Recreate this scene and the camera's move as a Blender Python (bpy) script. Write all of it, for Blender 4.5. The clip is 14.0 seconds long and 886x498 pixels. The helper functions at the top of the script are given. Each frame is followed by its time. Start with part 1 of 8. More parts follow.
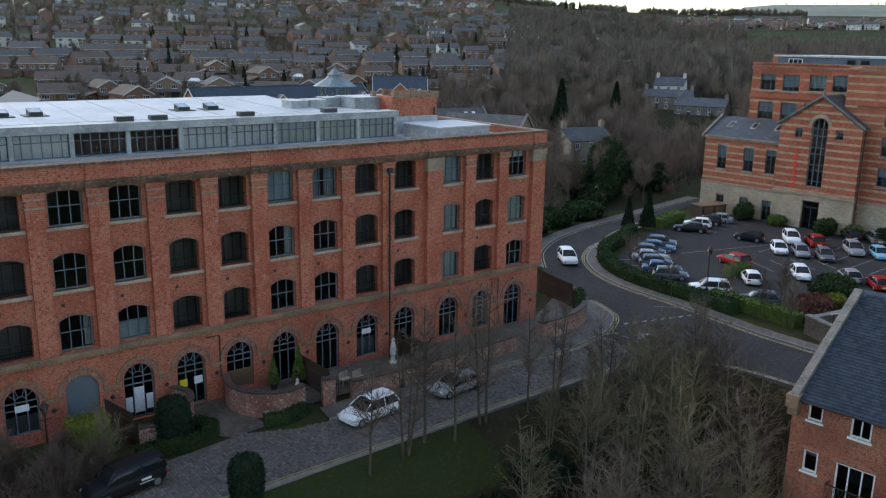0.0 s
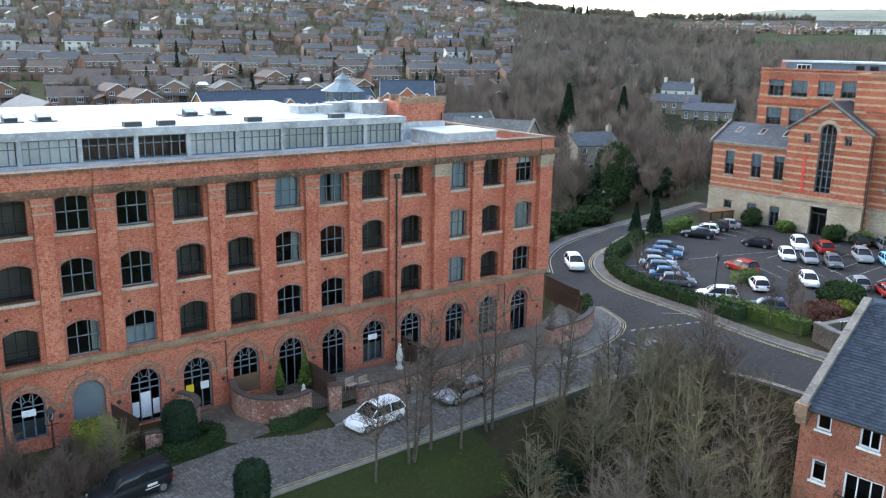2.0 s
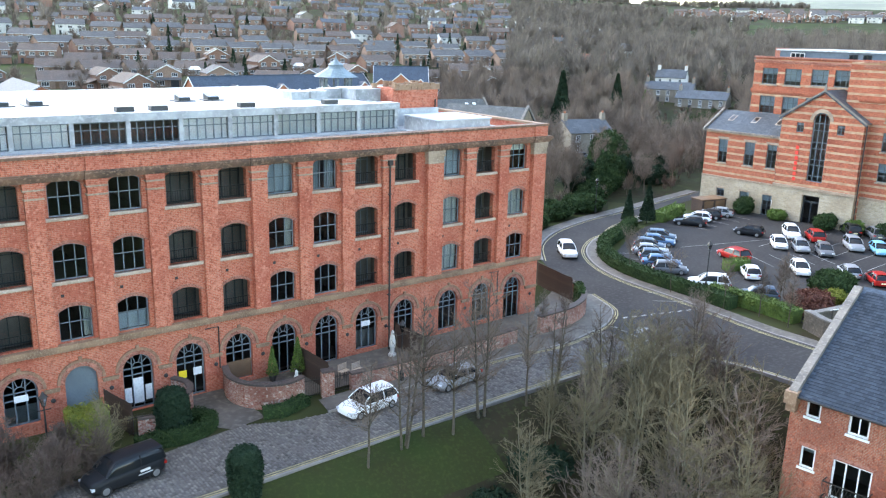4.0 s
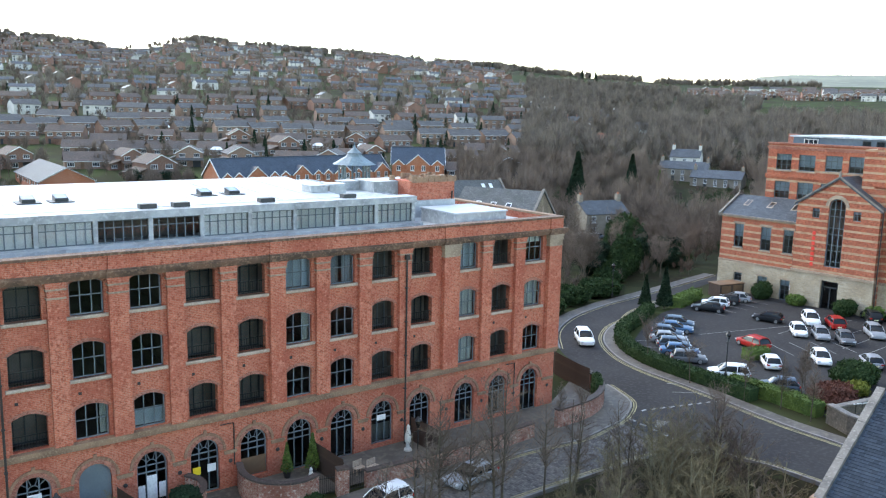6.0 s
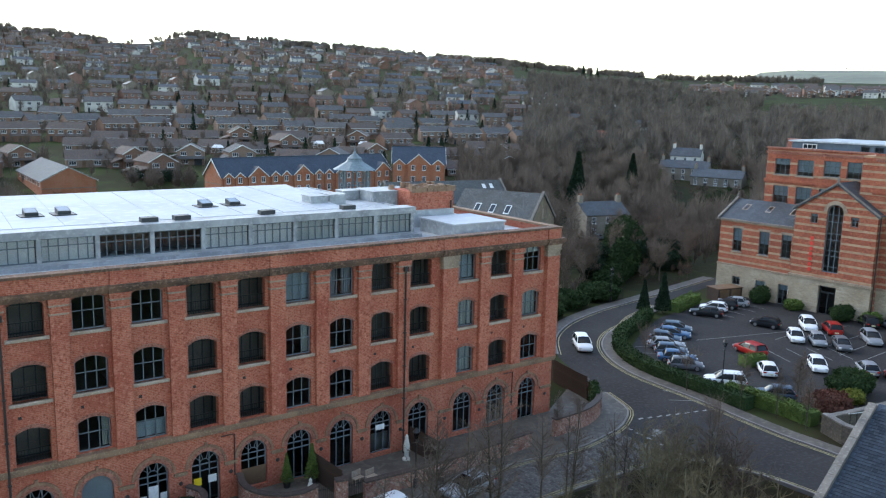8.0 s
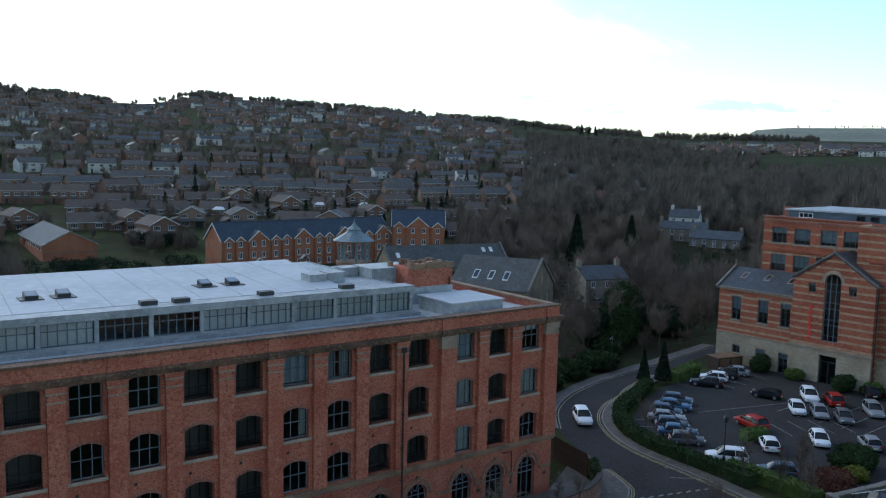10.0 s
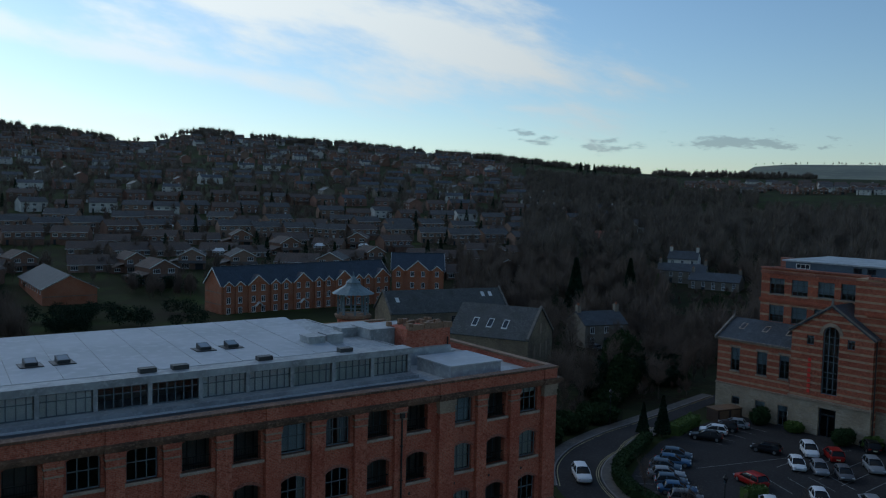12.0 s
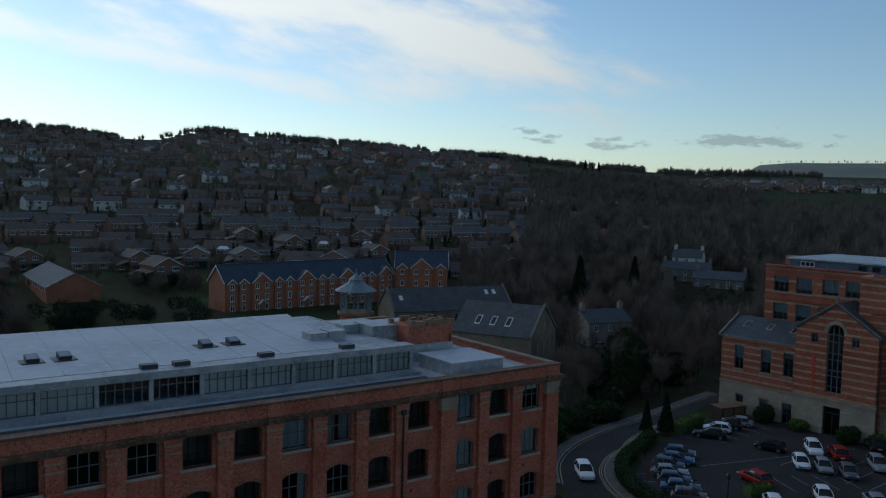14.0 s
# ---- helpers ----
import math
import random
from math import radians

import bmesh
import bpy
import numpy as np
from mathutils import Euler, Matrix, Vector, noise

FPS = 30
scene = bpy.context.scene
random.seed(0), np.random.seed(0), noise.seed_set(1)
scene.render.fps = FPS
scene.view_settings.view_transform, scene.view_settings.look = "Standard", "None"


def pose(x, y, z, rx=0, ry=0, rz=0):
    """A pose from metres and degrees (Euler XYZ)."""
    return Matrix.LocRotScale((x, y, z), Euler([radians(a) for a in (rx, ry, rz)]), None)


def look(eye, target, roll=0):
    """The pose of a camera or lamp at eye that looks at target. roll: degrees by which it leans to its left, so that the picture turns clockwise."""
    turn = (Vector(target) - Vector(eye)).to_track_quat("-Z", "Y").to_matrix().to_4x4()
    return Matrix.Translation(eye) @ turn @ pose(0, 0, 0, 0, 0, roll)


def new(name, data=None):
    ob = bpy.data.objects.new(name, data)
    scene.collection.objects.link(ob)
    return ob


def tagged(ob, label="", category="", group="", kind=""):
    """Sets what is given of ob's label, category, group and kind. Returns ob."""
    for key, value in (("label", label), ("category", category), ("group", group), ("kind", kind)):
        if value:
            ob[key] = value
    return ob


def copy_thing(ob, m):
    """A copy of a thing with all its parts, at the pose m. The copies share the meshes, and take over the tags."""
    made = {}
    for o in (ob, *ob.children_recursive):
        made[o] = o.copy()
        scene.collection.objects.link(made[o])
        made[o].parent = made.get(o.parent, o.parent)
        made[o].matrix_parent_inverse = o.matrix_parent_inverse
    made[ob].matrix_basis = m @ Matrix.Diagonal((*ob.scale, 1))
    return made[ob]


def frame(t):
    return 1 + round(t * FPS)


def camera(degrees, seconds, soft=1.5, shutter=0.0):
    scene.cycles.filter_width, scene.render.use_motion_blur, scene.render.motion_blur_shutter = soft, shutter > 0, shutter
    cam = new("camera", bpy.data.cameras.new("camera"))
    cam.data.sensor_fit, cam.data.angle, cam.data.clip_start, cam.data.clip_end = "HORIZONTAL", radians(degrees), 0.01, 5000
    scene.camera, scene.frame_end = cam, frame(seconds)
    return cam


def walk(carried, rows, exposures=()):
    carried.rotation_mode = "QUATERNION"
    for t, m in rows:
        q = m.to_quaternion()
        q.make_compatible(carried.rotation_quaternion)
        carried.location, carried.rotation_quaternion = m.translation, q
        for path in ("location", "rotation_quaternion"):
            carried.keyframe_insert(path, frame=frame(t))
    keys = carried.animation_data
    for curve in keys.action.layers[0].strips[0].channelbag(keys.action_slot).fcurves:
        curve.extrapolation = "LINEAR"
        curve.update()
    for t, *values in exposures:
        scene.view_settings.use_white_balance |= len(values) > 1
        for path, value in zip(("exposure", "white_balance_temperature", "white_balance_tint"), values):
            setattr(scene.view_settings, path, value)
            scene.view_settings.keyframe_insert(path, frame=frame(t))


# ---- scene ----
cam = camera(55.93, 14.0, 1.2)
PATH = [
    (0.0, -47.381, -49.191, 22.736, 75.959, -0.895, -37.186),
    (0.5, -47.356, -49.188, 22.751, 77.815, -0.926, -36.855),
    (1.0, -47.319, -49.139, 22.811, 78.704, -0.958, -36.719),
    (1.5, -47.308, -49.097, 22.863, 77.69, -0.964, -36.685),
    (2.0, -47.328, -49.083, 22.878, 76.2, -0.995, -36.7),
    (2.5, -47.365, -49.065, 22.854, 74.559, -1.036, -36.806),
    (5.0, -47.351, -49.113, 23.15, 77.503, -1.266, -37.23),
    (5.5, -47.327, -49.035, 23.594, 79.891, -1.245, -36.457),
    (6.0, -47.348, -49.007, 24.363, 80.319, -1.254, -35.988),
    (6.5, -47.381, -49.012, 25.149, 80.047, -1.217, -35.88),
    (7.0, -47.425, -49.139, 25.476, 78.638, -1.26, -35.944),
    (7.5, -47.431, -49.307, 25.566, 79.222, -1.31, -35.909),
    (10.0, -47.374, -49.509, 27.525, 83.789, -1.267, -35.883),
    (10.5, -47.405, -49.533, 28.362, 85.502, -1.234, -35.859),
    (11.0, -47.445, -49.589, 29.199, 86.331, -1.281, -35.859),
    (11.5, -47.48, -49.702, 29.689, 86.229, -1.278, -35.89),
    (12.0, -47.488, -49.793, 29.756, 86.213, -1.323, -35.893),
    (12.5, -47.443, -49.836, 29.798, 86.731, -1.303, -35.787),
    (13.0, -47.382, -49.87, 29.799, 86.557, -1.279, -35.664),
    (13.5, -47.314, -49.89, 29.715, 83.494, -1.294, -35.544),
    (14.0, -47.23, -49.787, 29.6, 86.103, -1.314, -35.582),
]
EXPOSURES = [(0.0, 1.15, 7700, 9), (0.5, 1.83, 7700, 9), (1.0, 2.08, 7700, 9), (1.5, 2.15, 7700, 9), (2.5, 2.47, 7700, 9), (5.0, 2.92, 7700, 9), (5.5, 2.7, 7700, 9), (6.0, 2.3, 7650, 8), (6.5, 2.0, 7600, 8), (7.5, 1.75, 7500, 8),
             (9.8, 0.75, 6700, 4), (10.5, -0.02, 6300, 3), (11.0, -0.5, 6000, 1), (12.5, -0.85, 6050, 2), (13.0, -0.9, 6100, 2), (13.5, -1.05, 6100, 2), (14.0, -0.8, 6200, 3)]
walk(cam, [(t, pose(x, y, z, rx, ry, rz)) for t, x, y, z, rx, ry, rz in PATH], EXPOSURES)

# ---- sky and sun ----
SUN_ELEVATION, SUN_HEADING = 32.0, -12.0
world = bpy.data.worlds.new("world")
scene.world = world
world.use_nodes = True
wn, wl = world.node_tree.nodes, world.node_tree.links
wn.clear()
w_out, w_bg = wn.new("ShaderNodeOutputWorld"), wn.new("ShaderNodeBackground")
sky = wn.new("ShaderNodeTexSky")
sky.sky_type, sky.sun_disc = "NISHITA", False
sky.sun_elevation, sky.sun_rotation = radians(SUN_ELEVATION), radians(SUN_HEADING)
sky.air_density, sky.dust_density, sky.ozone_density = 1.0, 0.4, 3.0
w_co, w_sep, w_add, w_div = wn.new("ShaderNodeTexCoord"), wn.new("ShaderNodeSeparateXYZ"), wn.new("ShaderNodeMath"), wn.new("ShaderNodeVectorMath")
w_add.operation, w_add.inputs[1].default_value, w_div.operation = "ADD", 0.22, "DIVIDE"
wl.new(w_co.outputs["Generated"], w_sep.inputs[0])
wl.new(w_sep.outputs["Z"], w_add.inputs[0])
wl.new(w_co.outputs["Generated"], w_div.inputs[0])
wl.new(w_add.outputs[0], w_div.inputs[1])
w_map = wn.new("ShaderNodeMapping")
w_map.inputs["Location"].default_value = (2.3, 0.6, 0.0)
w_map.inputs["Rotation"].default_value = (0, 0, radians(-20))
w_map.inputs["Scale"].default_value = (0.7, 1.8, 1.0)
wl.new(w_div.outputs[0], w_map.inputs[0])
w_noise, w_mix = wn.new("ShaderNodeTexNoise"), wn.new("ShaderNodeMixRGB")
w_noise.inputs["Scale"].default_value, w_noise.inputs["Detail"].default_value, w_noise.inputs["Roughness"].default_value = 1.1, 9.0, 0.58
wl.new(w_map.outputs[0], w_noise.inputs["Vector"])
def w_math(op, a, b=None):
    n = wn.new("ShaderNodeMath")
    n.operation = op
    for sock, v in zip(n.inputs, (a, b)):
        if isinstance(v, (int, float)):
            sock.default_value = v
        elif v is not None:
            wl.new(v, sock)
    return n.outputs[0]


# long banks of white cloud stand over the hill: across and up as seen towards the north-east
w_turn, w_face = wn.new("ShaderNodeMapping"), wn.new("ShaderNodeSeparateXYZ")
w_turn.inputs["Rotation"].default_value = (0, 0, radians(35.9))
wl.new(w_co.outputs["Generated"], w_turn.inputs[0])
wl.new(w_turn.outputs[0], w_face.inputs[0])
ahead = w_math("MAXIMUM", w_face.outputs["Y"], 0.06)
across, up = w_math("DIVIDE", w_face.outputs["X"], ahead), w_math("DIVIDE", w_face.outputs["Z"], ahead)


def cloud_bank(a0, e0, tilt, long, thick, streak, seed, wisp=0.75, taper=0.0):
    """How far inside one long bank of cloud: 1 at its heart, 0 at its frayed edge."""
    c, k = math.cos(radians(tilt)), math.sin(radians(tilt))
    da, de = w_math("SUBTRACT", across, a0), w_math("SUBTRACT", up, e0)
    u = w_math("ADD", w_math("MULTIPLY", da, c), w_math("MULTIPLY", de, k))
    v = w_math("SUBTRACT", w_math("MULTIPLY", de, c), w_math("MULTIPLY", da, k))
    w = w_math("ADD", thick, w_math("MULTIPLY", u, -taper))
    far = w_math("SQRT", w_math("ADD", w_math("POWER", w_math("ABSOLUTE", w_math("DIVIDE", u, long)), 4.0), w_math("POWER", w_math("ABSOLUTE", w_math("DIVIDE", v, w)), 2.0)))
    at, grain = wn.new("ShaderNodeCombineXYZ"), wn.new("ShaderNodeTexNoise")
    wl.new(w_math("MULTIPLY", u, streak), at.inputs[0])
    wl.new(w_math("MULTIPLY", v, streak * 3.2), at.inputs[1])
    at.inputs[2].default_value = seed
    wl.new(at.outputs[0], grain.inputs["Vector"])
    grain.inputs["Scale"].default_value, grain.inputs["Detail"].default_value, grain.inputs["Roughness"].default_value = 1.0, 10.0, 0.6
    body = w_math("ADD", w_math("SUBTRACT", 1.0, far), w_math("MULTIPLY", w_math("SUBTRACT", grain.outputs["Fac"], 0.5), wisp * 4))
    return body


def w_fade(value, lo, hi, top):
    n = wn.new("ShaderNodeMapRange")
    n.interpolation_type = "SMOOTHSTEP"
    n.inputs["From Min"].default_value, n.inputs["From Max"].default_value, n.inputs["To Max"].default_value = lo, hi, top
    wl.new(value, n.inputs["Value"])
    return n.outputs[0]


white = w_fade(cloud_bank(-0.10, 0.205, -14, 0.38, 0.088, 5.5, 1.3, 0.62, 0.07), -0.1, 0.75, 1.0)
for spec, top in (((-0.37, 0.158, -11, 0.36, 0.026, 6.0, 4.1, 0.6), 0.75), ((-0.50, 0.085, -6, 0.30, 0.040, 5.0, 7.7, 0.5), 0.45), ((0.11, 0.103, -3, 0.05, 0.010, 14.0, 9.2, 0.6), 0.5)):
    white = w_math("MAXIMUM", white, w_fade(cloud_bank(*spec), 0.0, 1.0, top))
grey = w_fade(cloud_bank(0.28, 0.068, 0, 0.24, 0.020, 20.0, 2.6, 1.3), 0.75, 1.3, 0.5)
veil = w_fade(w_noise.outputs["Fac"], 0.53, 0.66, 0.95)
behind_view = w_fade(w_face.outputs["Y"], 0.75, 0.35, 1.0)
white = w_math("MAXIMUM", white, w_math("MULTIPLY", veil, behind_view))
wl.new(white, w_mix.inputs[0])
# cloud is brighter towards the sun that it hides
w_dot, w_glow, w_pow, w_tint = wn.new("ShaderNodeVectorMath"), wn.new("ShaderNodeMapRange"), wn.new("ShaderNodeMath"), wn.new("ShaderNodeMixRGB")
w_dot.operation = "DOT_PRODUCT"
w_dot.inputs[1].default_value = (math.sin(radians(SUN_HEADING)) * math.cos(radians(SUN_ELEVATION)), math.cos(radians(SUN_HEADING)) * math.cos(radians(SUN_ELEVATION)), math.sin(radians(SUN_ELEVATION)))
wl.new(w_co.outputs["Generated"], w_dot.inputs[0])
w_glow.inputs["From Min"].default_value, w_glow.inputs["From Max"].default_value = -0.3, 1.0
wl.new(w_dot.outputs["Value"], w_glow.inputs["Value"])
w_pow.operation, w_pow.inputs[1].default_value = "POWER", 1.3
wl.new(w_glow.outputs[0], w_pow.inputs[0])
w_tint.inputs[1].default_value, w_tint.inputs[2].default_value = (0.8, 0.85, 0.95, 1), (12.6, 12.7, 12.9, 1)
wl.new(w_pow.outputs[0], w_tint.inputs[0])
wl.new(w_tint.outputs[0], w_mix.inputs[2])
w_side, w_lift, w_grey = wn.new("ShaderNodeMapRange"), wn.new("ShaderNodeMixRGB"), wn.new("ShaderNodeMixRGB")
w_side.inputs["To Min"].default_value, w_side.inputs["To Max"].default_value = 1.0, 1.4
wl.new(w_glow.outputs[0], w_side.inputs["Value"])
w_lift.blend_type, w_lift.inputs[0].default_value = "MULTIPLY", 1.0
wl.new(sky.outputs[0], w_lift.inputs[1])
wl.new(w_side.outputs[0], w_lift.inputs[2])
wl.new(w_lift.outputs[0], w_grey.inputs[1])
wl.new(grey, w_grey.inputs[0])
w_grey.inputs[2].default_value = (1.9, 2.3, 2.8, 1)
wl.new(w_grey.outputs[0], w_mix.inputs[1])
wl.new(w_mix.outputs[0], w_bg.inputs[0])
w_bg.inputs[1].default_value = 0.15
wl.new(w_bg.outputs[0], w_out.inputs[0])

sun = new("sun", bpy.data.lights.new("sun", "SUN"))
sun.data.energy, sun.data.angle, sun.data.color = 0.35, radians(14), (1.0, 0.95, 0.88)
sun_way = Vector((math.sin(radians(SUN_HEADING)) * math.cos(radians(SUN_ELEVATION)), math.cos(radians(SUN_HEADING)) * math.cos(radians(SUN_ELEVATION)), math.sin(radians(SUN_ELEVATION))))
sun.matrix_world = look(sun_way * 200, (0, 0, 0))

# ---- materials ----
def nodes_of(name):
    m = bpy.data.materials.new(name)
    m.use_nodes = True
    return m, m.node_tree.nodes, m.node_tree.links, m.node_tree.nodes["Principled BSDF"]


def mix_rgb(n, l, fac, a, b, kind="MIX"):
    x = n.new("ShaderNodeMixRGB")
    x.blend_type = kind
    for sock, v in zip(x.inputs, (fac, a, b)):
        if isinstance(v, bpy.types.NodeSocket):
            l.new(v, sock)
        elif isinstance(v, tuple):
            sock.default_value = (*v, 1)
        else:
            sock.default_value = v
    return x.outputs[0]


def noise_fac(n, l, vec, scale, lo=0.35, hi=0.65, detail=4.0):
    t, r = n.new("ShaderNodeTexNoise"), n.new("ShaderNodeMapRange")
    t.inputs["Scale"].default_value, t.inputs["Detail"].default_value = scale, detail
    l.new(vec, t.inputs["Vector"])
    r.inputs["From Min"].default_value, r.inputs["From Max"].default_value = lo, hi
    l.new(t.outputs["Fac"], r.inputs["Value"])
    return r.outputs[0]


def surface(name, base, dark, light=None, rough=0.8, metal=0.0, fine=6.0, coarse=0.5, bump=0.15, vary=0.0, spec=0.3):
    """A surface with grain at one scale and stains at another; vary: shifts its value from object to object."""
    m, n, l, b = nodes_of(name)
    co = n.new("ShaderNodeTexCoord").outputs["Object"]
    col = mix_rgb(n, l, noise_fac(n, l, co, coarse), base, dark)
    if light:
        col = mix_rgb(n, l, noise_fac(n, l, co, fine, 0.5, 0.75), col, light)
    else:
        col = mix_rgb(n, l, noise_fac(n, l, co, fine, 0.45, 0.8), col, tuple(c * 0.72 for c in base))
    if vary:
        info, ramp = n.new("ShaderNodeObjectInfo"), n.new("ShaderNodeMapRange")
        ramp.inputs["To Min"].default_value, ramp.inputs["To Max"].default_value = 1 - vary, 1 + vary
        l.new(info.outputs["Random"], ramp.inputs["Value"])
        col = mix_rgb(n, l, 1.0, col, ramp.outputs[0], "MULTIPLY")
    l.new(col, b.inputs["Base Color"])
    b.inputs["Roughness"].default_value, b.inputs["Metallic"].default_value = rough, metal
    b.inputs["Specular IOR Level"].default_value = spec
    if bump:
        t, u = n.new("ShaderNodeTexNoise"), n.new("ShaderNodeBump")
        t.inputs["Scale"].default_value, t.inputs["Detail"].default_value = fine * 2.5, 5
        l.new(co, t.inputs["Vector"])
        u.inputs["Strength"].default_value, u.inputs["Distance"].default_value = bump, 0.03
        l.new(t.outputs["Fac"], u.inputs["Height"])
        l.new(u.outputs[0], b.inputs["Normal"])
    return m


def bonded(name, one, two, mortar, width, height, stain, joint=0.012, rough=0.85, coarse=0.35, wash=None):
    """Masonry courses on upright faces, whichever way they look."""
    m, n, l, b = nodes_of(name)
    co = n.new("ShaderNodeTexCoord").outputs["Object"]
    sep, add, comb = n.new("ShaderNodeSeparateXYZ"), n.new("ShaderNodeMath"), n.new("ShaderNodeCombineXYZ")
    l.new(co, sep.inputs[0])
    l.new(sep.outputs[0], add.inputs[0])
    l.new(sep.outputs[1], add.inputs[1])
    l.new(add.outputs[0], comb.inputs[0])
    l.new(sep.outputs[2], comb.inputs[1])
    k = n.new("ShaderNodeTexBrick")
    k.inputs["Scale"].default_value, k.inputs["Brick Width"].default_value, k.inputs["Row Height"].default_value = 1.0, width, height
    k.inputs["Mortar Size"].default_value, k.inputs["Mortar Smooth"].default_value, k.inputs["Bias"].default_value = joint, 0.3, 0.0
    k.inputs["Color1"].default_value, k.inputs["Color2"].default_value, k.inputs["Mortar"].default_value = (*one, 1), (*two, 1), (*mortar, 1)
    l.new(comb.outputs[0], k.inputs["Vector"])
    col = mix_rgb(n, l, noise_fac(n, l, co, coarse, 0.42, 0.72, 6), k.outputs["Color"], stain)
    col = mix_rgb(n, l, noise_fac(n, l, co, 2.6, 0.56, 0.78, 5), col, tuple(c * 0.6 for c in one))
    col = mix_rgb(n, l, noise_fac(n, l, co, 1.1, 0.60, 0.80, 6), col, wash or tuple(min(1, c * 1.35) for c in two))
    col = mix_rgb(n, l, noise_fac(n, l, co, 7.0, 0.50, 0.72, 3), col, tuple(c * 0.55 for c in one))
    col = mix_rgb(n, l, noise_fac(n, l, co, 5.3, 0.56, 0.74, 3), col, wash or tuple(min(1, c * 1.3) for c in two))
    l.new(col, b.inputs["Base Color"])
    b.inputs["Roughness"].default_value, b.inputs["Specular IOR Level"].default_value = rough, 0.2
    u = n.new("ShaderNodeBump")
    u.inputs["Strength"].default_value, u.inputs["Distance"].default_value, u.invert = 0.5, 0.01, True
    l.new(k.outputs["Fac"], u.inputs["Height"])
    l.new(u.outputs[0], b.inputs["Normal"])
    return m


def clear_glass(name, tint, gloss=0.03):
    m, n, l, b = nodes_of(name)
    t, g, f, x = n.new("ShaderNodeBsdfTransparent"), n.new("ShaderNodeBsdfGlossy"), n.new("ShaderNodeFresnel"), n.new("ShaderNodeMixShader")
    t.inputs[0].default_value, g.inputs["Roughness"].default_value, f.inputs["IOR"].default_value = (*tint, 1), gloss, 1.55
    l.new(f.outputs[0], x.inputs[0])
    l.new(t.outputs[0], x.inputs[1])
    l.new(g.outputs[0], x.inputs[2])
    l.new(x.outputs[0], n["Material Output"].inputs["Surface"])
    return m


BRICK = bonded("mill_brick", (0.42, 0.105, 0.060), (0.52, 0.148, 0.086), (0.45, 0.25, 0.175), 0.30, 0.105, (0.34, 0.085, 0.053), 0.014, wash=(0.56, 0.22, 0.15))
BRICK_DARK = bonded("arch_brick", (0.30, 0.10, 0.068), (0.39, 0.15, 0.105), (0.32, 0.21, 0.16), 0.16, 0.09, (0.24, 0.085, 0.06))
BRICK_NEW = bonded("modern_brick", (0.27, 0.068, 0.038), (0.35, 0.10, 0.054), (0.32, 0.22, 0.16), 0.235, 0.078, (0.17, 0.05, 0.032), 0.014)
BRICK_ORANGE = bonded("orange_brick", (0.35, 0.125, 0.07), (0.42, 0.155, 0.088), (0.36, 0.2, 0.12), 0.235, 0.078, (0.34, 0.11, 0.05))
BRICK_WALL = bonded("garden_brick", (0.30, 0.085, 0.055), (0.38, 0.12, 0.08), (0.42, 0.34, 0.28), 0.235, 0.082, (0.16, 0.07, 0.05), 0.02, wash=(0.5, 0.42, 0.36))
SLATE_PALE = bonded("pale_slate", (0.105, 0.115, 0.12), (0.135, 0.145, 0.15), (0.07, 0.076, 0.08), 0.32, 0.2, (0.088, 0.095, 0.097), 0.012, 0.75, 0.5, wash=(0.16, 0.17, 0.17))
BRICK_BUFF = bonded("buff_brick", (0.235, 0.145, 0.105), (0.285, 0.18, 0.13), (0.27, 0.20, 0.155), 0.235, 0.08, (0.19, 0.12, 0.09))
BRICK_FADED = bonded("faded_red_brick", (0.25, 0.125, 0.09), (0.30, 0.155, 0.115), (0.27, 0.19, 0.15), 0.235, 0.08, (0.20, 0.11, 0.085))
BRICK_BROWN = bonded("brown_brick", (0.19, 0.095, 0.065), (0.24, 0.125, 0.085), (0.22, 0.16, 0.12), 0.235, 0.08, (0.16, 0.085, 0.06))
RUBBLE = bonded("rubble_stone", (0.44, 0.36, 0.26), (0.31, 0.24, 0.16), (0.36, 0.31, 0.25), 0.52, 0.24, (0.25, 0.19, 0.13), 0.03)
STONE_DARK = bonded("blackened_stone", (0.10, 0.085, 0.068), (0.135, 0.112, 0.085), (0.09, 0.08, 0.07), 0.5, 0.22, (0.06, 0.055, 0.048), 0.02)
RUBBLE_DARK = bonded("cottage_stone", (0.27, 0.23, 0.18), (0.20, 0.17, 0.13), (0.24, 0.21, 0.18), 0.5, 0.22, (0.16, 0.13, 0.10), 0.03)
TWIG_DARK = surface("purple_brown_twigs", (0.12, 0.085, 0.072), (0.085, 0.06, 0.05), fine=3, coarse=0.4, bump=0, vary=0.15, spec=0.05)
GRITSTONE = bonded("dark_gritstone", (0.23, 0.18, 0.12), (0.29, 0.23, 0.15), (0.18, 0.15, 0.12), 0.5, 0.22, (0.14, 0.11, 0.085), 0.02)
STONE = surface("buff_sandstone", (0.33, 0.245, 0.175), (0.22, 0.16, 0.115), (0.42, 0.33, 0.245), coarse=0.9, fine=8)
STONE_DIRTY = surface("weathered_sandstone", (0.28, 0.172, 0.108), (0.17, 0.10, 0.065), (0.35, 0.25, 0.165), coarse=0.8, fine=9)
STONE_SOOTY = surface("sooty_sandstone", (0.165, 0.090, 0.058), (0.075, 0.047, 0.034), (0.27, 0.17, 0.11), coarse=0.7, fine=5)
STONE_HOOD = surface("brown_moulded_stone", (0.30, 0.165, 0.105), (0.20, 0.10, 0.065), (0.36, 0.23, 0.15), coarse=1.1, fine=8)
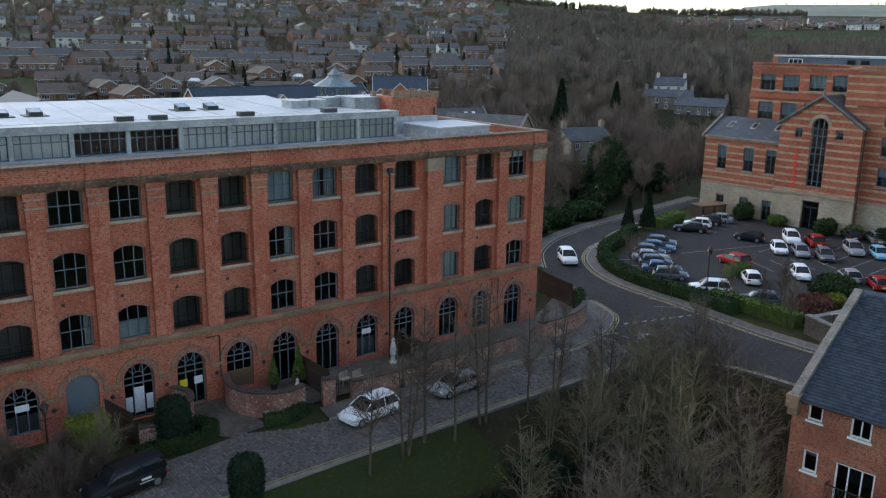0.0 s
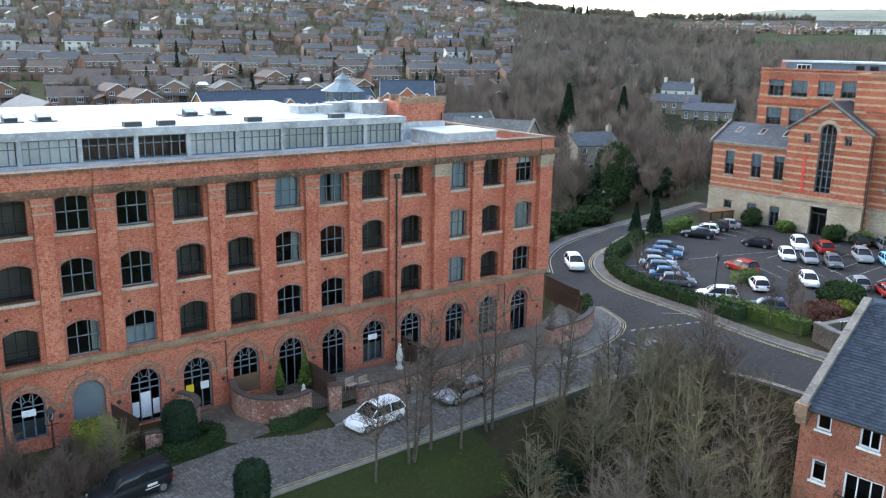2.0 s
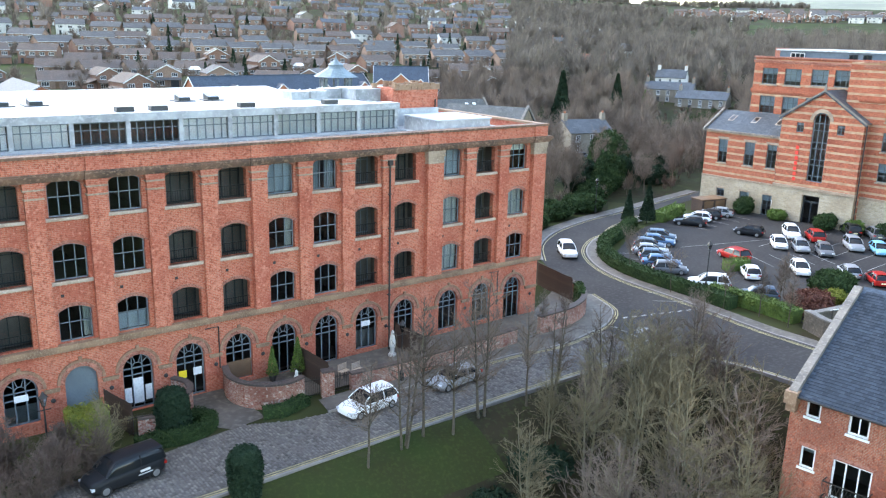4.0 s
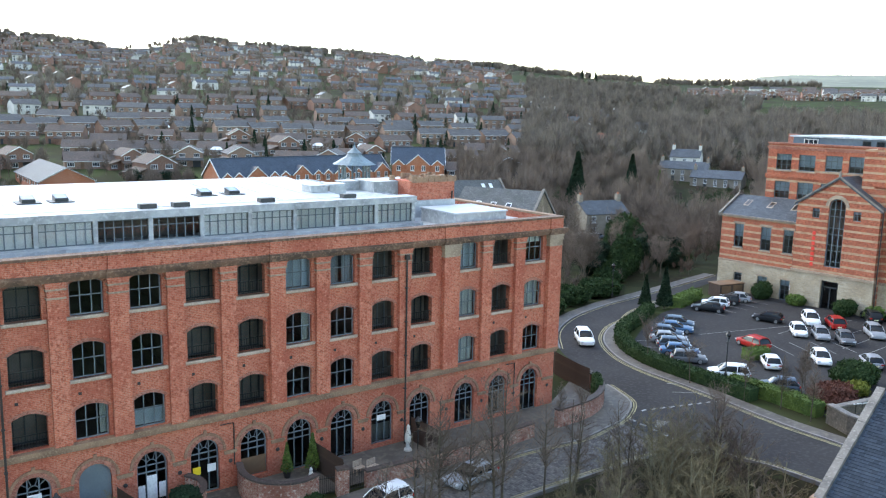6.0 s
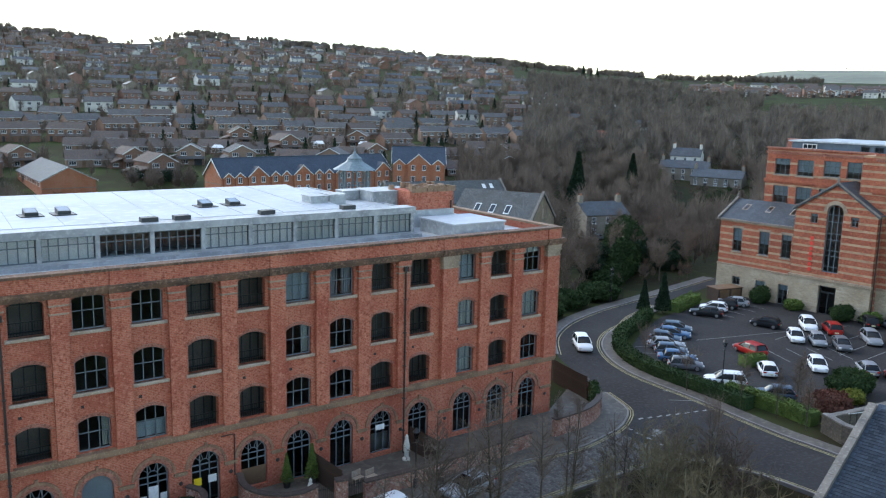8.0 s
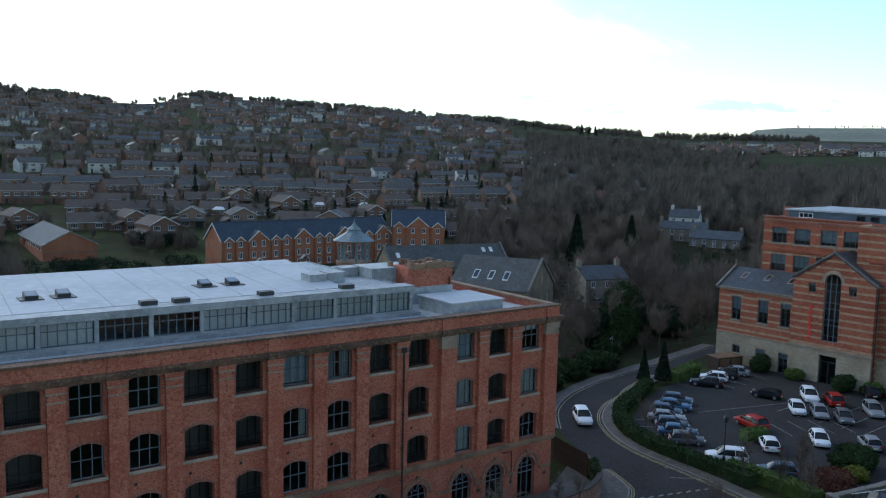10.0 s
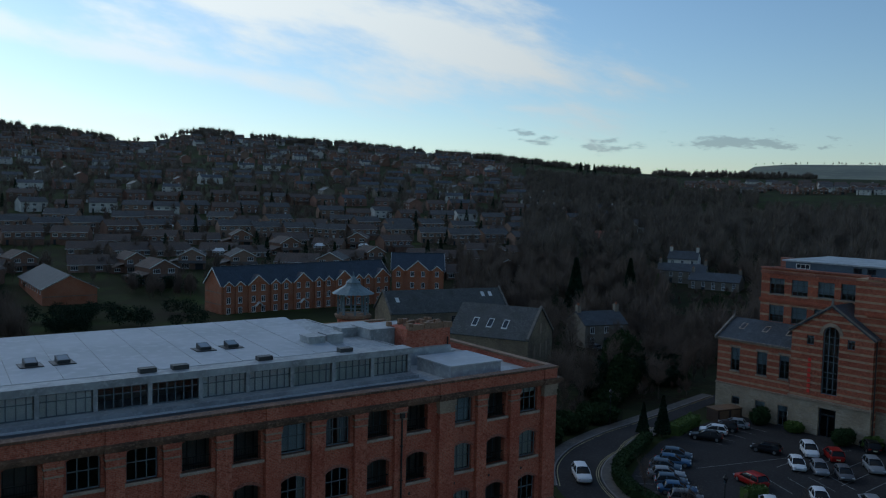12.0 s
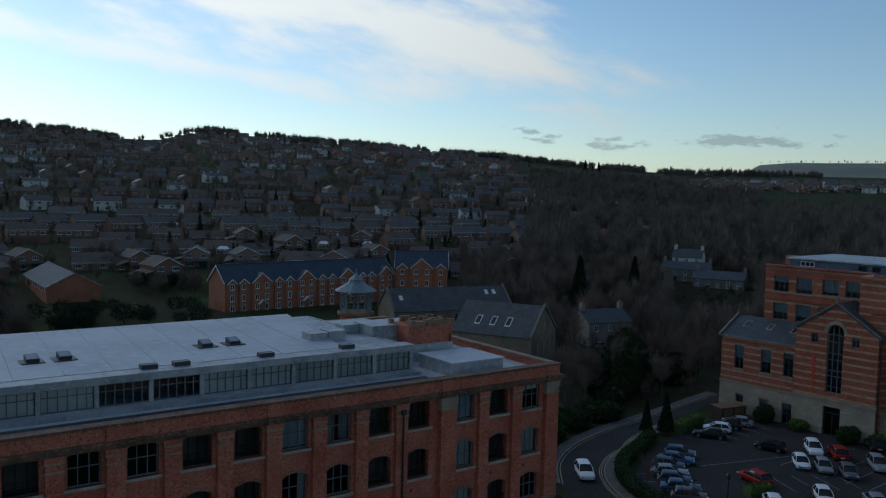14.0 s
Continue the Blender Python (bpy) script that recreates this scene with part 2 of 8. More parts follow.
SILL = surface("sill_stone", (0.42, 0.33, 0.26), (0.30, 0.22, 0.165), (0.5, 0.42, 0.34), coarse=0.8, fine=7)
FRAME_GREY = surface("grey_painted_frame", (0.15, 0.18, 0.20), (0.11, 0.135, 0.15), rough=0.45, fine=10, bump=0.03)
FRAME_DARK = surface("dark_painted_frame", (0.03, 0.037, 0.042), (0.022, 0.027, 0.03), rough=0.45, fine=10, bump=0.03)
FRAME_PALE = surface("pale_grey_cladding", (0.36, 0.375, 0.38), (0.22, 0.23, 0.235), (0.43, 0.445, 0.45), rough=0.5, fine=3, coarse=0.7, bump=0.05)
WHITE_PAINT = surface("white_paint", (0.76, 0.76, 0.74), (0.62, 0.62, 0.6), rough=0.5, fine=8, bump=0.03)
ROOF_SHEET = surface("pale_roof_sheet", (0.43, 0.455, 0.48), (0.36, 0.385, 0.405), (0.48, 0.505, 0.53), rough=0.6, fine=1.2, coarse=0.18, bump=0.04)
ROOF_GREY = surface("grey_roof_felt", (0.40, 0.42, 0.43), (0.27, 0.29, 0.30), (0.5, 0.52, 0.53), rough=0.6, fine=2.5, coarse=0.4, bump=0.1)
GUTTER = surface("dark_gutter_lining", (0.055, 0.058, 0.06), (0.035, 0.036, 0.037), rough=0.5)
SLATE = bonded("slate", (0.060, 0.068, 0.078), (0.085, 0.093, 0.104), (0.04, 0.043, 0.048), 0.32, 0.2, (0.048, 0.05, 0.054), 0.012, 0.55, 0.5, wash=(0.12, 0.13, 0.135))
SLATE_WORN = bonded("worn_chapel_slate", (0.085, 0.088, 0.088), (0.12, 0.122, 0.12), (0.055, 0.056, 0.056), 0.36, 0.24, (0.07, 0.074, 0.068), 0.016, 0.7, 0.5, wash=(0.17, 0.17, 0.155))
SLATE_BLUE = bonded("blue_slate", (0.040, 0.058, 0.082), (0.055, 0.075, 0.102), (0.025, 0.035, 0.05), 0.32, 0.14, (0.034, 0.047, 0.066), 0.01, 0.5, 0.5, wash=(0.07, 0.09, 0.115))
TILE_BROWN = bonded("brown_roof_tile", (0.105, 0.078, 0.066), (0.135, 0.10, 0.082), (0.07, 0.055, 0.05), 0.3, 0.28, (0.085, 0.075, 0.068), 0.02, 0.8, 0.4)
TILE_GREY = bonded("grey_roof_tile", (0.095, 0.09, 0.088), (0.12, 0.114, 0.11), (0.065, 0.06, 0.06), 0.3, 0.28, (0.075, 0.075, 0.075), 0.02, 0.8, 0.4)
TILE_RED = bonded("red_roof_tile", (0.25, 0.09, 0.06), (0.3, 0.11, 0.07), (0.15, 0.07, 0.05), 0.3, 0.28, (0.18, 0.075, 0.055), 0.02, 0.8, 0.4)
RENDER_WALL = surface("pale_wall_render", (0.62, 0.60, 0.55), (0.48, 0.45, 0.40), rough=0.9, fine=4)
# dark plaster tone carries the shade of unlit rooms and loggias
ROOM = surface("shaded_room_plaster", (0.17, 0.155, 0.14), (0.11, 0.10, 0.09), rough=0.9, bump=0)
LINEN = surface("pale_curtain", (0.60, 0.62, 0.58), (0.46, 0.48, 0.46), rough=0.9, fine=14, bump=0.1)
LINEN_BLUE = surface("blue_grey_blind", (0.36, 0.42, 0.45), (0.26, 0.32, 0.35), rough=0.8, fine=14, bump=0.05)
BOARD_BROWN = surface("brown_boarding", (0.19, 0.11, 0.06), (0.12, 0.07, 0.04), rough=0.7)
IRON = surface("black_iron", (0.018, 0.019, 0.02), (0.03, 0.026, 0.022), rough=0.45, bump=0.05)
PIPE = surface("dark_cast_iron_pipe", (0.045, 0.038, 0.035), (0.03, 0.026, 0.025), rough=0.5, bump=0.05)
ASPHALT = surface("worn_asphalt", (0.046, 0.044, 0.043), (0.034, 0.032, 0.032), (0.062, 0.060, 0.058), rough=0.9, fine=3.5, coarse=0.16, bump=0.2, spec=0.06)
PAVING = surface("pavement_flags", (0.115, 0.10, 0.086), (0.07, 0.062, 0.054), (0.15, 0.132, 0.112), fine=2.5, coarse=0.4)
KERB = surface("kerb_stone", (0.23, 0.215, 0.20), (0.16, 0.145, 0.135), fine=4)
YELLOW = surface("worn_yellow_paint", (0.38, 0.32, 0.16), (0.22, 0.185, 0.11), fine=5, coarse=2.0, bump=0.05)
ROAD_WHITE = surface("worn_white_paint", (0.27, 0.265, 0.255), (0.13, 0.13, 0.125), fine=5, coarse=2.0, bump=0.05)
GRASS = surface("winter_grass", (0.027, 0.038, 0.012), (0.030, 0.030, 0.013), (0.038, 0.050, 0.015), fine=5, coarse=0.22, bump=0.4, rough=0.95, spec=0.05)
HILL = surface("winter_hillside", (0.036, 0.046, 0.016), (0.034, 0.027, 0.017), (0.050, 0.072, 0.020), fine=0.09, coarse=0.02, bump=0, rough=0.95, spec=0.05)
# moor grass with distance haze mixed into its colour, hence so pale
MOOR = surface("moor_grass_haze_pale", (0.20, 0.20, 0.14), (0.14, 0.145, 0.11), (0.24, 0.24, 0.17), fine=0.02, coarse=0.003, bump=0, rough=0.95)
LITTER = surface("leaf_litter", (0.036, 0.029, 0.017), (0.022, 0.020, 0.012), (0.040, 0.046, 0.018), fine=3, coarse=0.3, bump=0.4, rough=0.95, spec=0.05)
BARK = surface("grey_brown_bark", (0.105, 0.083, 0.062), (0.062, 0.052, 0.040), (0.125, 0.115, 0.08), fine=5, coarse=1.2, vary=0.15, spec=0.05)
TWIG = surface("bare_twigs", (0.175, 0.134, 0.106), (0.12, 0.09, 0.073), fine=3, coarse=0.4, bump=0, vary=0.2, spec=0.05)
TWIG_PALE = surface("pale_bare_twigs", (0.185, 0.152, 0.092), (0.115, 0.093, 0.057), fine=3, coarse=0.4, bump=0, vary=0.12, spec=0.05)
UNDERGROWTH = surface("ivy_and_bramble_floor", (0.026, 0.030, 0.015), (0.030, 0.024, 0.016), (0.040, 0.048, 0.020), fine=0.8, coarse=0.09, bump=0.3, rough=0.95, spec=0.03)
COPING_GREY = surface("grey_weathered_coping", (0.20, 0.175, 0.15), (0.11, 0.10, 0.09), (0.28, 0.25, 0.21), coarse=1.0, fine=8)
WOOD_FAR = surface("winter_woodland_twigs", (0.205, 0.168, 0.138), (0.115, 0.093, 0.078), (0.245, 0.205, 0.16), fine=0.5, coarse=0.10, bump=0, rough=0.95, vary=0.22, spec=0.05)
LEAF = surface("evergreen_leaves", (0.030, 0.052, 0.020), (0.020, 0.036, 0.016), (0.05, 0.08, 0.028), fine=6, coarse=0.8, bump=0, vary=0.2, spec=0.05)
LEAF_DARK = surface("dark_yew_foliage", (0.020, 0.036, 0.020), (0.014, 0.026, 0.016), (0.03, 0.05, 0.028), fine=7, coarse=0.9, bump=0, spec=0.05)
LEAF_YELLOW = surface("golden_privet_leaves", (0.16, 0.17, 0.025), (0.09, 0.11, 0.02), (0.24, 0.24, 0.04), fine=6, coarse=1.0, bump=0)
LEAF_LIME = surface("lime_conifer_foliage", (0.085, 0.13, 0.024), (0.05, 0.085, 0.02), (0.12, 0.17, 0.035), fine=7, coarse=1.0, bump=0)
LEAF_RUST = surface("russet_stems", (0.12, 0.040, 0.026), (0.08, 0.030, 0.022), (0.16, 0.06, 0.035), fine=7, coarse=1.0, bump=0)
GLASS = clear_glass("window_glass", (0.80, 0.84, 0.86))
GLASS_DARK = clear_glass("dark_window_glass", (0.40, 0.43, 0.45))
TYRE = surface("tyre_rubber", (0.018, 0.018, 0.018), (0.025, 0.024, 0.023), rough=0.8)
RIM = surface("alloy_rim", (0.45, 0.46, 0.47), (0.3, 0.3, 0.31), rough=0.35, metal=0.8, bump=0)
LEAD = surface("grey_green_lead", (0.15, 0.20, 0.22), (0.11, 0.15, 0.165), (0.21, 0.27, 0.285), rough=0.5, fine=3)


def plain(name, col, rough=0.5, metal=0.0, coat=0.0):
    m, n, l, b = nodes_of(name)
    b.inputs["Base Color"].default_value = (*col, 1)
    b.inputs["Roughness"].default_value, b.inputs["Metallic"].default_value, b.inputs["Coat Weight"].default_value = rough, metal, coat
    return m


# blue-grey base colour stands in for sky mirrored in the mill rooflights
SKY_PANE = plain("sky_tinted_pane", (0.12, 0.15, 0.17), 0.08)


# ---- mesh helpers ----
def link_mesh(name, bm, material):
    me = bpy.data.meshes.new(name)
    bm.to_mesh(me)
    bm.free()
    me.materials.append(material)
    return new(name, me)


def part(name, bm, material, parent, label="", at=None, kind=""):
    ob = link_mesh(name, bm, material)
    ob.parent = parent
    if at is not None:
        ob.matrix_basis = at
    return tagged(ob, label, kind=kind)


def piece(name, mesh, parent, at):
    ob = new(name, mesh)
    ob.parent, ob.matrix_basis = parent, at
    return ob


def thing(name, label, category, at=None, group="", kind=""):
    ob = new(name)
    ob.empty_display_size = 0.3
    if at is not None:
        ob.matrix_basis = at
    return tagged(ob, label, category, group, kind)


def solid(name, bm, material, label, category="", group="", kind="", at=None):
    ob = link_mesh(name, bm, material)
    if at is not None:
        ob.matrix_basis = at
    return tagged(ob, label, category, group, kind)


def box(x0, x1, y0, y1, z0, z1, bm=None):
    bm = bm or bmesh.new()
    v = [bm.verts.new((x, y, z)) for z in (z0, z1) for x, y in ((x0, y0), (x1, y0), (x1, y1), (x0, y1))]
    for f in ((0, 3, 2, 1), (4, 5, 6, 7), (0, 1, 5, 4), (1, 2, 6, 5), (2, 3, 7, 6), (3, 0, 4, 7)):
        bm.faces.new([v[i] for i in f])
    return bm


def quad(bm, *pts):
    return bm.faces.new([bm.verts.new(p) for p in pts])


def prism(outline, z0, z1, bm=None):
    """An upright prism over a plan outline, anticlockwise."""
    bm = bm or bmesh.new()
    lo, hi = [bm.verts.new((x, y, z0)) for x, y in outline], [bm.verts.new((x, y, z1)) for x, y in outline]
    bm.faces.new(hi)
    bm.faces.new(lo[::-1])
    k = len(lo)
    for i in range(k):
        bm.faces.new((lo[i], lo[(i + 1) % k], hi[(i + 1) % k], hi[i]))
    return bm


def sheet(outline, z, bm=None):
    bm = bm or bmesh.new()
    bm.faces.new([bm.verts.new((x, y, z)) for x, y in outline])
    return bm


def tube(points, radii, sides=6, bm=None, cap=True):
    """A round bar along points, its radius changing from point to point."""
    bm = bm or bmesh.new()
    rings, points = [], [Vector(p) for p in points]
    for i, p in enumerate(points):
        d = (points[min(i + 1, len(points) - 1)] - points[max(i - 1, 0)]).normalized()
        a = d.cross(Vector((0.31, 0.87, 0.2)) if abs(d.z) > 0.9 else Vector((0, 0, 1))).normalized()
        b = d.cross(a)
        rings.append([bm.verts.new(p + radii[i] * (math.cos(t) * a + math.sin(t) * b)) for t in (2 * math.pi * k / sides for k in range(sides))])
    for r, s in zip(rings, rings[1:]):
        for k in range(sides):
            bm.faces.new((r[k], r[(k + 1) % sides], s[(k + 1) % sides], s[k]))
    if cap:
        bm.faces.new(rings[-1])
        bm.faces.new(rings[0][::-1])
    return bm


def lathe(profile, sides=16, bm=None, x=0.0, y=0.0):
    bm = bm or bmesh.new()
    rings = [[bm.verts.new((x + r * math.cos(2 * math.pi * k / sides), y + r * math.sin(2 * math.pi * k / sides), z)) for k in range(sides)] for r, z in profile]
    for r, s in zip(rings, rings[1:]):
        for k in range(sides):
            bm.faces.new((r[k], r[(k + 1) % sides], s[(k + 1) % sides], s[k]))
    bm.faces.new(rings[-1])
    bm.faces.new(rings[0][::-1])
    return bm


def ribbon(line, left, right, z, bm=None, thick=0.0):
    """A strip along a plan line, from left to right of it (metres, left positive)."""
    bm = bm or bmesh.new()
    line = [Vector((*p, 0)) for p in line]
    a, b = [], []
    for i, p in enumerate(line):
        d = (line[min(i + 1, len(line) - 1)] - line[max(i - 1, 0)]).normalized()
        n = Vector((-d.y, d.x, 0))
        a.append(p + n * left)
        b.append(p + n * right)
    for i in range(len(line) - 1):
        top = [bm.verts.new((q.x, q.y, z)) for q in (b[i], b[i + 1], a[i + 1], a[i])]
        bm.faces.new(top)
        if thick:
            low = [bm.verts.new((v.co.x, v.co.y, z - thick)) for v in top]
            for j, k in ((0, 1), (2, 3)):
                bm.faces.new((low[j], low[k], top[k], top[j]))
            if i == 0:
                bm.faces.new((low[3], low[0], top[0], top[3]))
            if i == len(line) - 2:
                bm.faces.new((low[1], low[2], top[2], top[1]))
    return bm


def smooth_line(pts, step=1.0):
    """A curve through plan points, cut into short pieces."""
    out, k = [], len(pts)
    for i in range(k - 1):
        p0, p1, p2, p3 = (Vector(pts[max(0, min(k - 1, i + j))]) for j in (-1, 0, 1, 2))
        m = max(1, int((p2 - p1).length / step))
        for j in range(m):
            t = j / m
            out.append(tuple(0.5 * (2 * p1 + (p2 - p0) * t + (2 * p0 - 5 * p1 + 4 * p2 - p3) * t * t + (3 * p1 - p0 - 3 * p2 + p3) * t ** 3)))
    return out + [tuple(pts[-1])]

# ---- ground ----
GZ = -0.35
HUB = (-47.4, -49.2)
HEAD = radians(-36.0)


def polar(x, y):
    dx, dy = x - HUB[0], y - HUB[1]
    return math.hypot(dx, dy), math.degrees(math.atan2(dx, dy)) - 36.0


LEFT_R = (0, 150, 190, 235, 275, 340, 420, 500, 650, 800, 1040, 1250, 1350, 1700, 4500)
LEFT_Z = (-0.35, -0.35, 0.2, 1.0, 4, 8, 14, 20, 32, 46, 73, 98, 103, 85, 60)
MID_R = (0, 150, 190, 235, 340, 420, 500, 650, 800, 1040, 1250, 1400, 1800, 4500)
MID_Z = (-0.35, -1.2, -1.8, -1, 6, 11, 17, 27, 38, 58, 74, 76, 60, 50)
RIGHT_R = (0, 150, 190, 250, 300, 420, 560, 700, 800, 1000, 1250, 1400, 2200, 3600, 4300, 4700)
RIGHT_Z = (-0.35, -1.5, -4, -1.5, 2.2, 8, 15, 26, 33, 45, 60, 54, 54, 178, 200, 150)
CREST_A = (-27.4, -24, -21.8, -19.5, -17.8, -16, -12.9, -10, -7, -4, -1, 1.7, 4.3, 6.6, 9.6, 11.8, 15.4, 30)
CREST_Z = (104, 99, 93, 92, 103, 109, 103, 100, 97, 93, 88, 85, 81, 75, 70, 68, 63, 61)


def hill(x, y):
    r, a = polar(x, y)
    k = lambda lo, hi: min(1.0, max(0.0, (a - lo) / (hi - lo)))
    near, far = k(-13, 3), k(4, 17)

    def slope(d):
        lz, mz, rz = np.interp(d, LEFT_R, LEFT_Z), np.interp(d, MID_R, MID_Z), np.interp(d, RIGHT_R, RIGHT_Z)
        if d > 1400:
            rz = 50 + (rz - 50) * k(17.2, 20.5)
        z = lz + (mz - lz) * near
        return z + (rz - z) * far

    z = slope(r)
    if 420 < r < 1700:
        z *= 1 + (np.interp(a, CREST_A, CREST_Z) / slope(1250) - 1) * min(1.0, (r - 420) / 600)
    if 230 < r < 1500:
        z += 1.8 * noise.noise((x * 0.006, y * 0.006, 0.3)) * min(1, (r - 230) / 200)
    return float(z)


def ground_z(x, y):
    """Height of the open ground: level by the mill, a wooded hollow south of the lane, the hill behind."""
    if polar(x, y)[0] > 150 and y > -8:
        return hill(x, y)
    z = GZ
    if x < 4.5:
        z -= 7.5 * min(1.0, max(0.0, (-12.6 - y) / 12.0)) ** 1.2 * min(1.0, max(0.0, (4.5 - x) / 6.0))
    if y < -20 and x > 12:
        z -= 4.0 * min(1.0, (-20 - y) / 30.0) * min(1.0, (x - 12) / 12)
    return z


def land():
    bm = bmesh.new()
    rad = [0, 8, 16, 22, 28, 33, 38, 43, 48, 53, 58, 63, 68, 74, 80, 87, 94, 102, 110, 120, 130, 140, 150, 165, 180, 200, 225, 250, 280, 310, 350, 390, 440, 500, 570, 650,
           730, 820, 920, 1040, 1150, 1250, 1350, 1500, 1800, 2300, 3000, 3700, 4300, 4700]
    step, rows = 192, []
    for r in rad[1:]:
        row = []
        for k in range(step):
            a = 2 * math.pi * k / step
            x, y = HUB[0] + r * math.sin(a), HUB[1] + r * math.cos(a)
            deg = abs((math.degrees(a) - 36 + 180) % 360 - 180)
            z = ground_z(x, y) if deg < 75 or r < 150 else GZ - 3
            drop = 0.7 if y < -13.2 and x < 6 and r < 120 else 0.03
            row.append(bm.verts.new((x, y, z - drop)))
        rows.append(row)
    hub = bm.verts.new((*HUB, ground_z(*HUB) - 0.03))
    for k in range(step):
        bm.faces.new((hub, rows[0][(k + 1) % step], rows[0][k]))
    for a, b in zip(rows, rows[1:]):
        for k in range(step):
            bm.faces.new((a[k], a[(k + 1) % step], b[(k + 1) % step], b[k]))
    for f in bm.faces:
        f.smooth = True
        c = f.calc_center_median()
        r, a = polar(c.x, c.y)
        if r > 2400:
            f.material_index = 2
        elif r < 420 and a > -1 and (c.y > 27 or c.x > 64) and a < 34:
            f.material_index = 1
    bm.normal_update()
    return bm


ground = solid("ground", land(), HILL, "winter grass and bare earth rolling up to the hills", "ground", kind="structure")
ground.data.materials.append(UNDERGROWTH)
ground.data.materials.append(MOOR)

LANE_NEAR, LANE_FAR = -11.95, -7.05
lane = [(-75, -12.2), (-75, -7.3), (-36, -6.6), (-29, -5.6), (-26.2, -6.75), (-23.8, -7.1), (-9, -6.4), (-3.6, -6.95), (0.4, -6.4), (2.0, -6.2), (2.0, -11.9), (-10.9, -11.6), (-16, -11.7), (-26, -12.0), (-36, -12.2)][::-1]
solid("road_lane", sheet(lane, GZ + 0.004), PAVING, "bed of the cobbled lane beside the mill", "road", kind="structure")
inner = smooth_line([(75, 30), (58, 25.4), (39, 21.0), (31, 18.4), (27.9, 16.6), (23.4, 14.9), (19.0, 11.7), (15.8, 7.2), (14.2, 2.2), (13.8, -4.6), (12.9, -13), (12.9, -17.7), (13.5, -40), (14, -90)], 1.5)
outer = smooth_line([(75, 34.5), (61, 28.2), (45, 25.2), (35.7, 23.6), (31.6, 23.0), (23.4, 20.5), (17.1, 16.7), (12.2, 11.3), (9.6, 5.2), (8.1, 0.8), (7.3, -1.6), (6.4, -3.5), (4.5, -4.9), (2.0, -6.2), (2.0, -11.9), (4.4, -15), (5.2, -20), (5.8, -40), (6, -90)], 1.5)
solid("road", sheet((outer + inner[::-1])[::-1], GZ + 0.012), ASPHALT, "worn dark asphalt road curving round the mill", "road", kind="structure")
park = [(17.6, -15.8), (30, -16.5), (60, -14), (58.5, 20.5), (45, 18.6), (34.5, 16.4), (27.5, 13.2), (21.5, 9.6), (18.6, 5.2), (17.6, -2)]
solid("car_park", sheet(park, GZ + 0.02), ASPHALT, "dark asphalt car park with faded bay lines", "car park", kind="structure")


def bank(name, y0, y1, material, label, x0=-66, x1=4.5):
    """The slope south of the lane, laid over the ground."""
    bm = bmesh.new()
    xs, ys = [float(v) for v in np.linspace(x0, x1, int((x1 - x0) / 1.4))], np.linspace(y0, y1, max(3, int((y0 - y1) / 0.9)))
    grid = [[bm.verts.new((x, float(y), ground_z(x, float(y)) + 0.03 + 0.10 * noise.noise((x * 0.5, float(y) * 0.5, 2.0)) * (1 if y < -13.2 else 0))) for x in xs] for y in ys]
    for a, b in zip(grid, grid[1:]):
        for i in range(len(xs) - 1):
            f = bm.faces.new((a[i], b[i], b[i + 1], a[i + 1]))
            f.smooth = True
    bm.normal_update()
    return solid(name, bm, material, label, "ground", kind="structure")


bank("verge_grass", -12.1, -16.4, GRASS, "strip of mown winter grass sloping from the lane", x1=-17.0)
bank("verge_litter", -12.1, -16.4, LITTER, "dark leaf litter under the trees beside the lane", x0=-17.0)
bank("hollow_floor", -16.4, -48.0, LITTER, "dark leaf litter on the floor of the hollow")

# ---- the mill ----
def arch_points(x0, x1, spring, rise, k=8):
    """Points of an arch from its left springing to its right one: a segment of a circle."""
    h = (x1 - x0) / 2
    r = (h * h + rise * rise) / (2 * rise)
    c, a0 = spring + rise - r, math.asin(min(1, h / r))
    return [((x0 + x1) / 2 + r * math.sin(t), c + r * math.cos(t)) for t in (a0 * (2 * i / k - 1) for i in range(k + 1))]


def pierced(bm, x0, x1, z0, z1, opening, depth, y=0.0):
    """A wall panel with one arched opening through its thickness."""
    o0, o1, sill, spring, rise = opening
    arc = arch_points(o0, o1, spring, rise)
    for yy, flip in ((y, False), (y + depth, True)):
        def face(*p):
            pts = [(a, yy, b) for a, b in p]
            quad(bm, *(pts[::-1] if flip else pts))
        face((x0, z0), (o0, z0), (o0, sill), (o0, spring), (o0, z1), (x0, z1))
        face((o1, z0), (x1, z0), (x1, z1), (o1, z1), (o1, spring), (o1, sill))
        if sill > z0:
            face((o0, z0), (o1, z0), (o1, sill), (o0, sill))
        for p, q in zip(arc, arc[1:]):
            face(p, q, (q[0], z1), (p[0], z1))
    ring = [(o0, sill)] + arc + [(o1, sill)]
    for p, q in zip(ring, ring[1:] + ring[:1]):
        quad(bm, (p[0], y, p[1]), (q[0], y, q[1]), (q[0], y + depth, q[1]), (p[0], y + depth, p[1]))


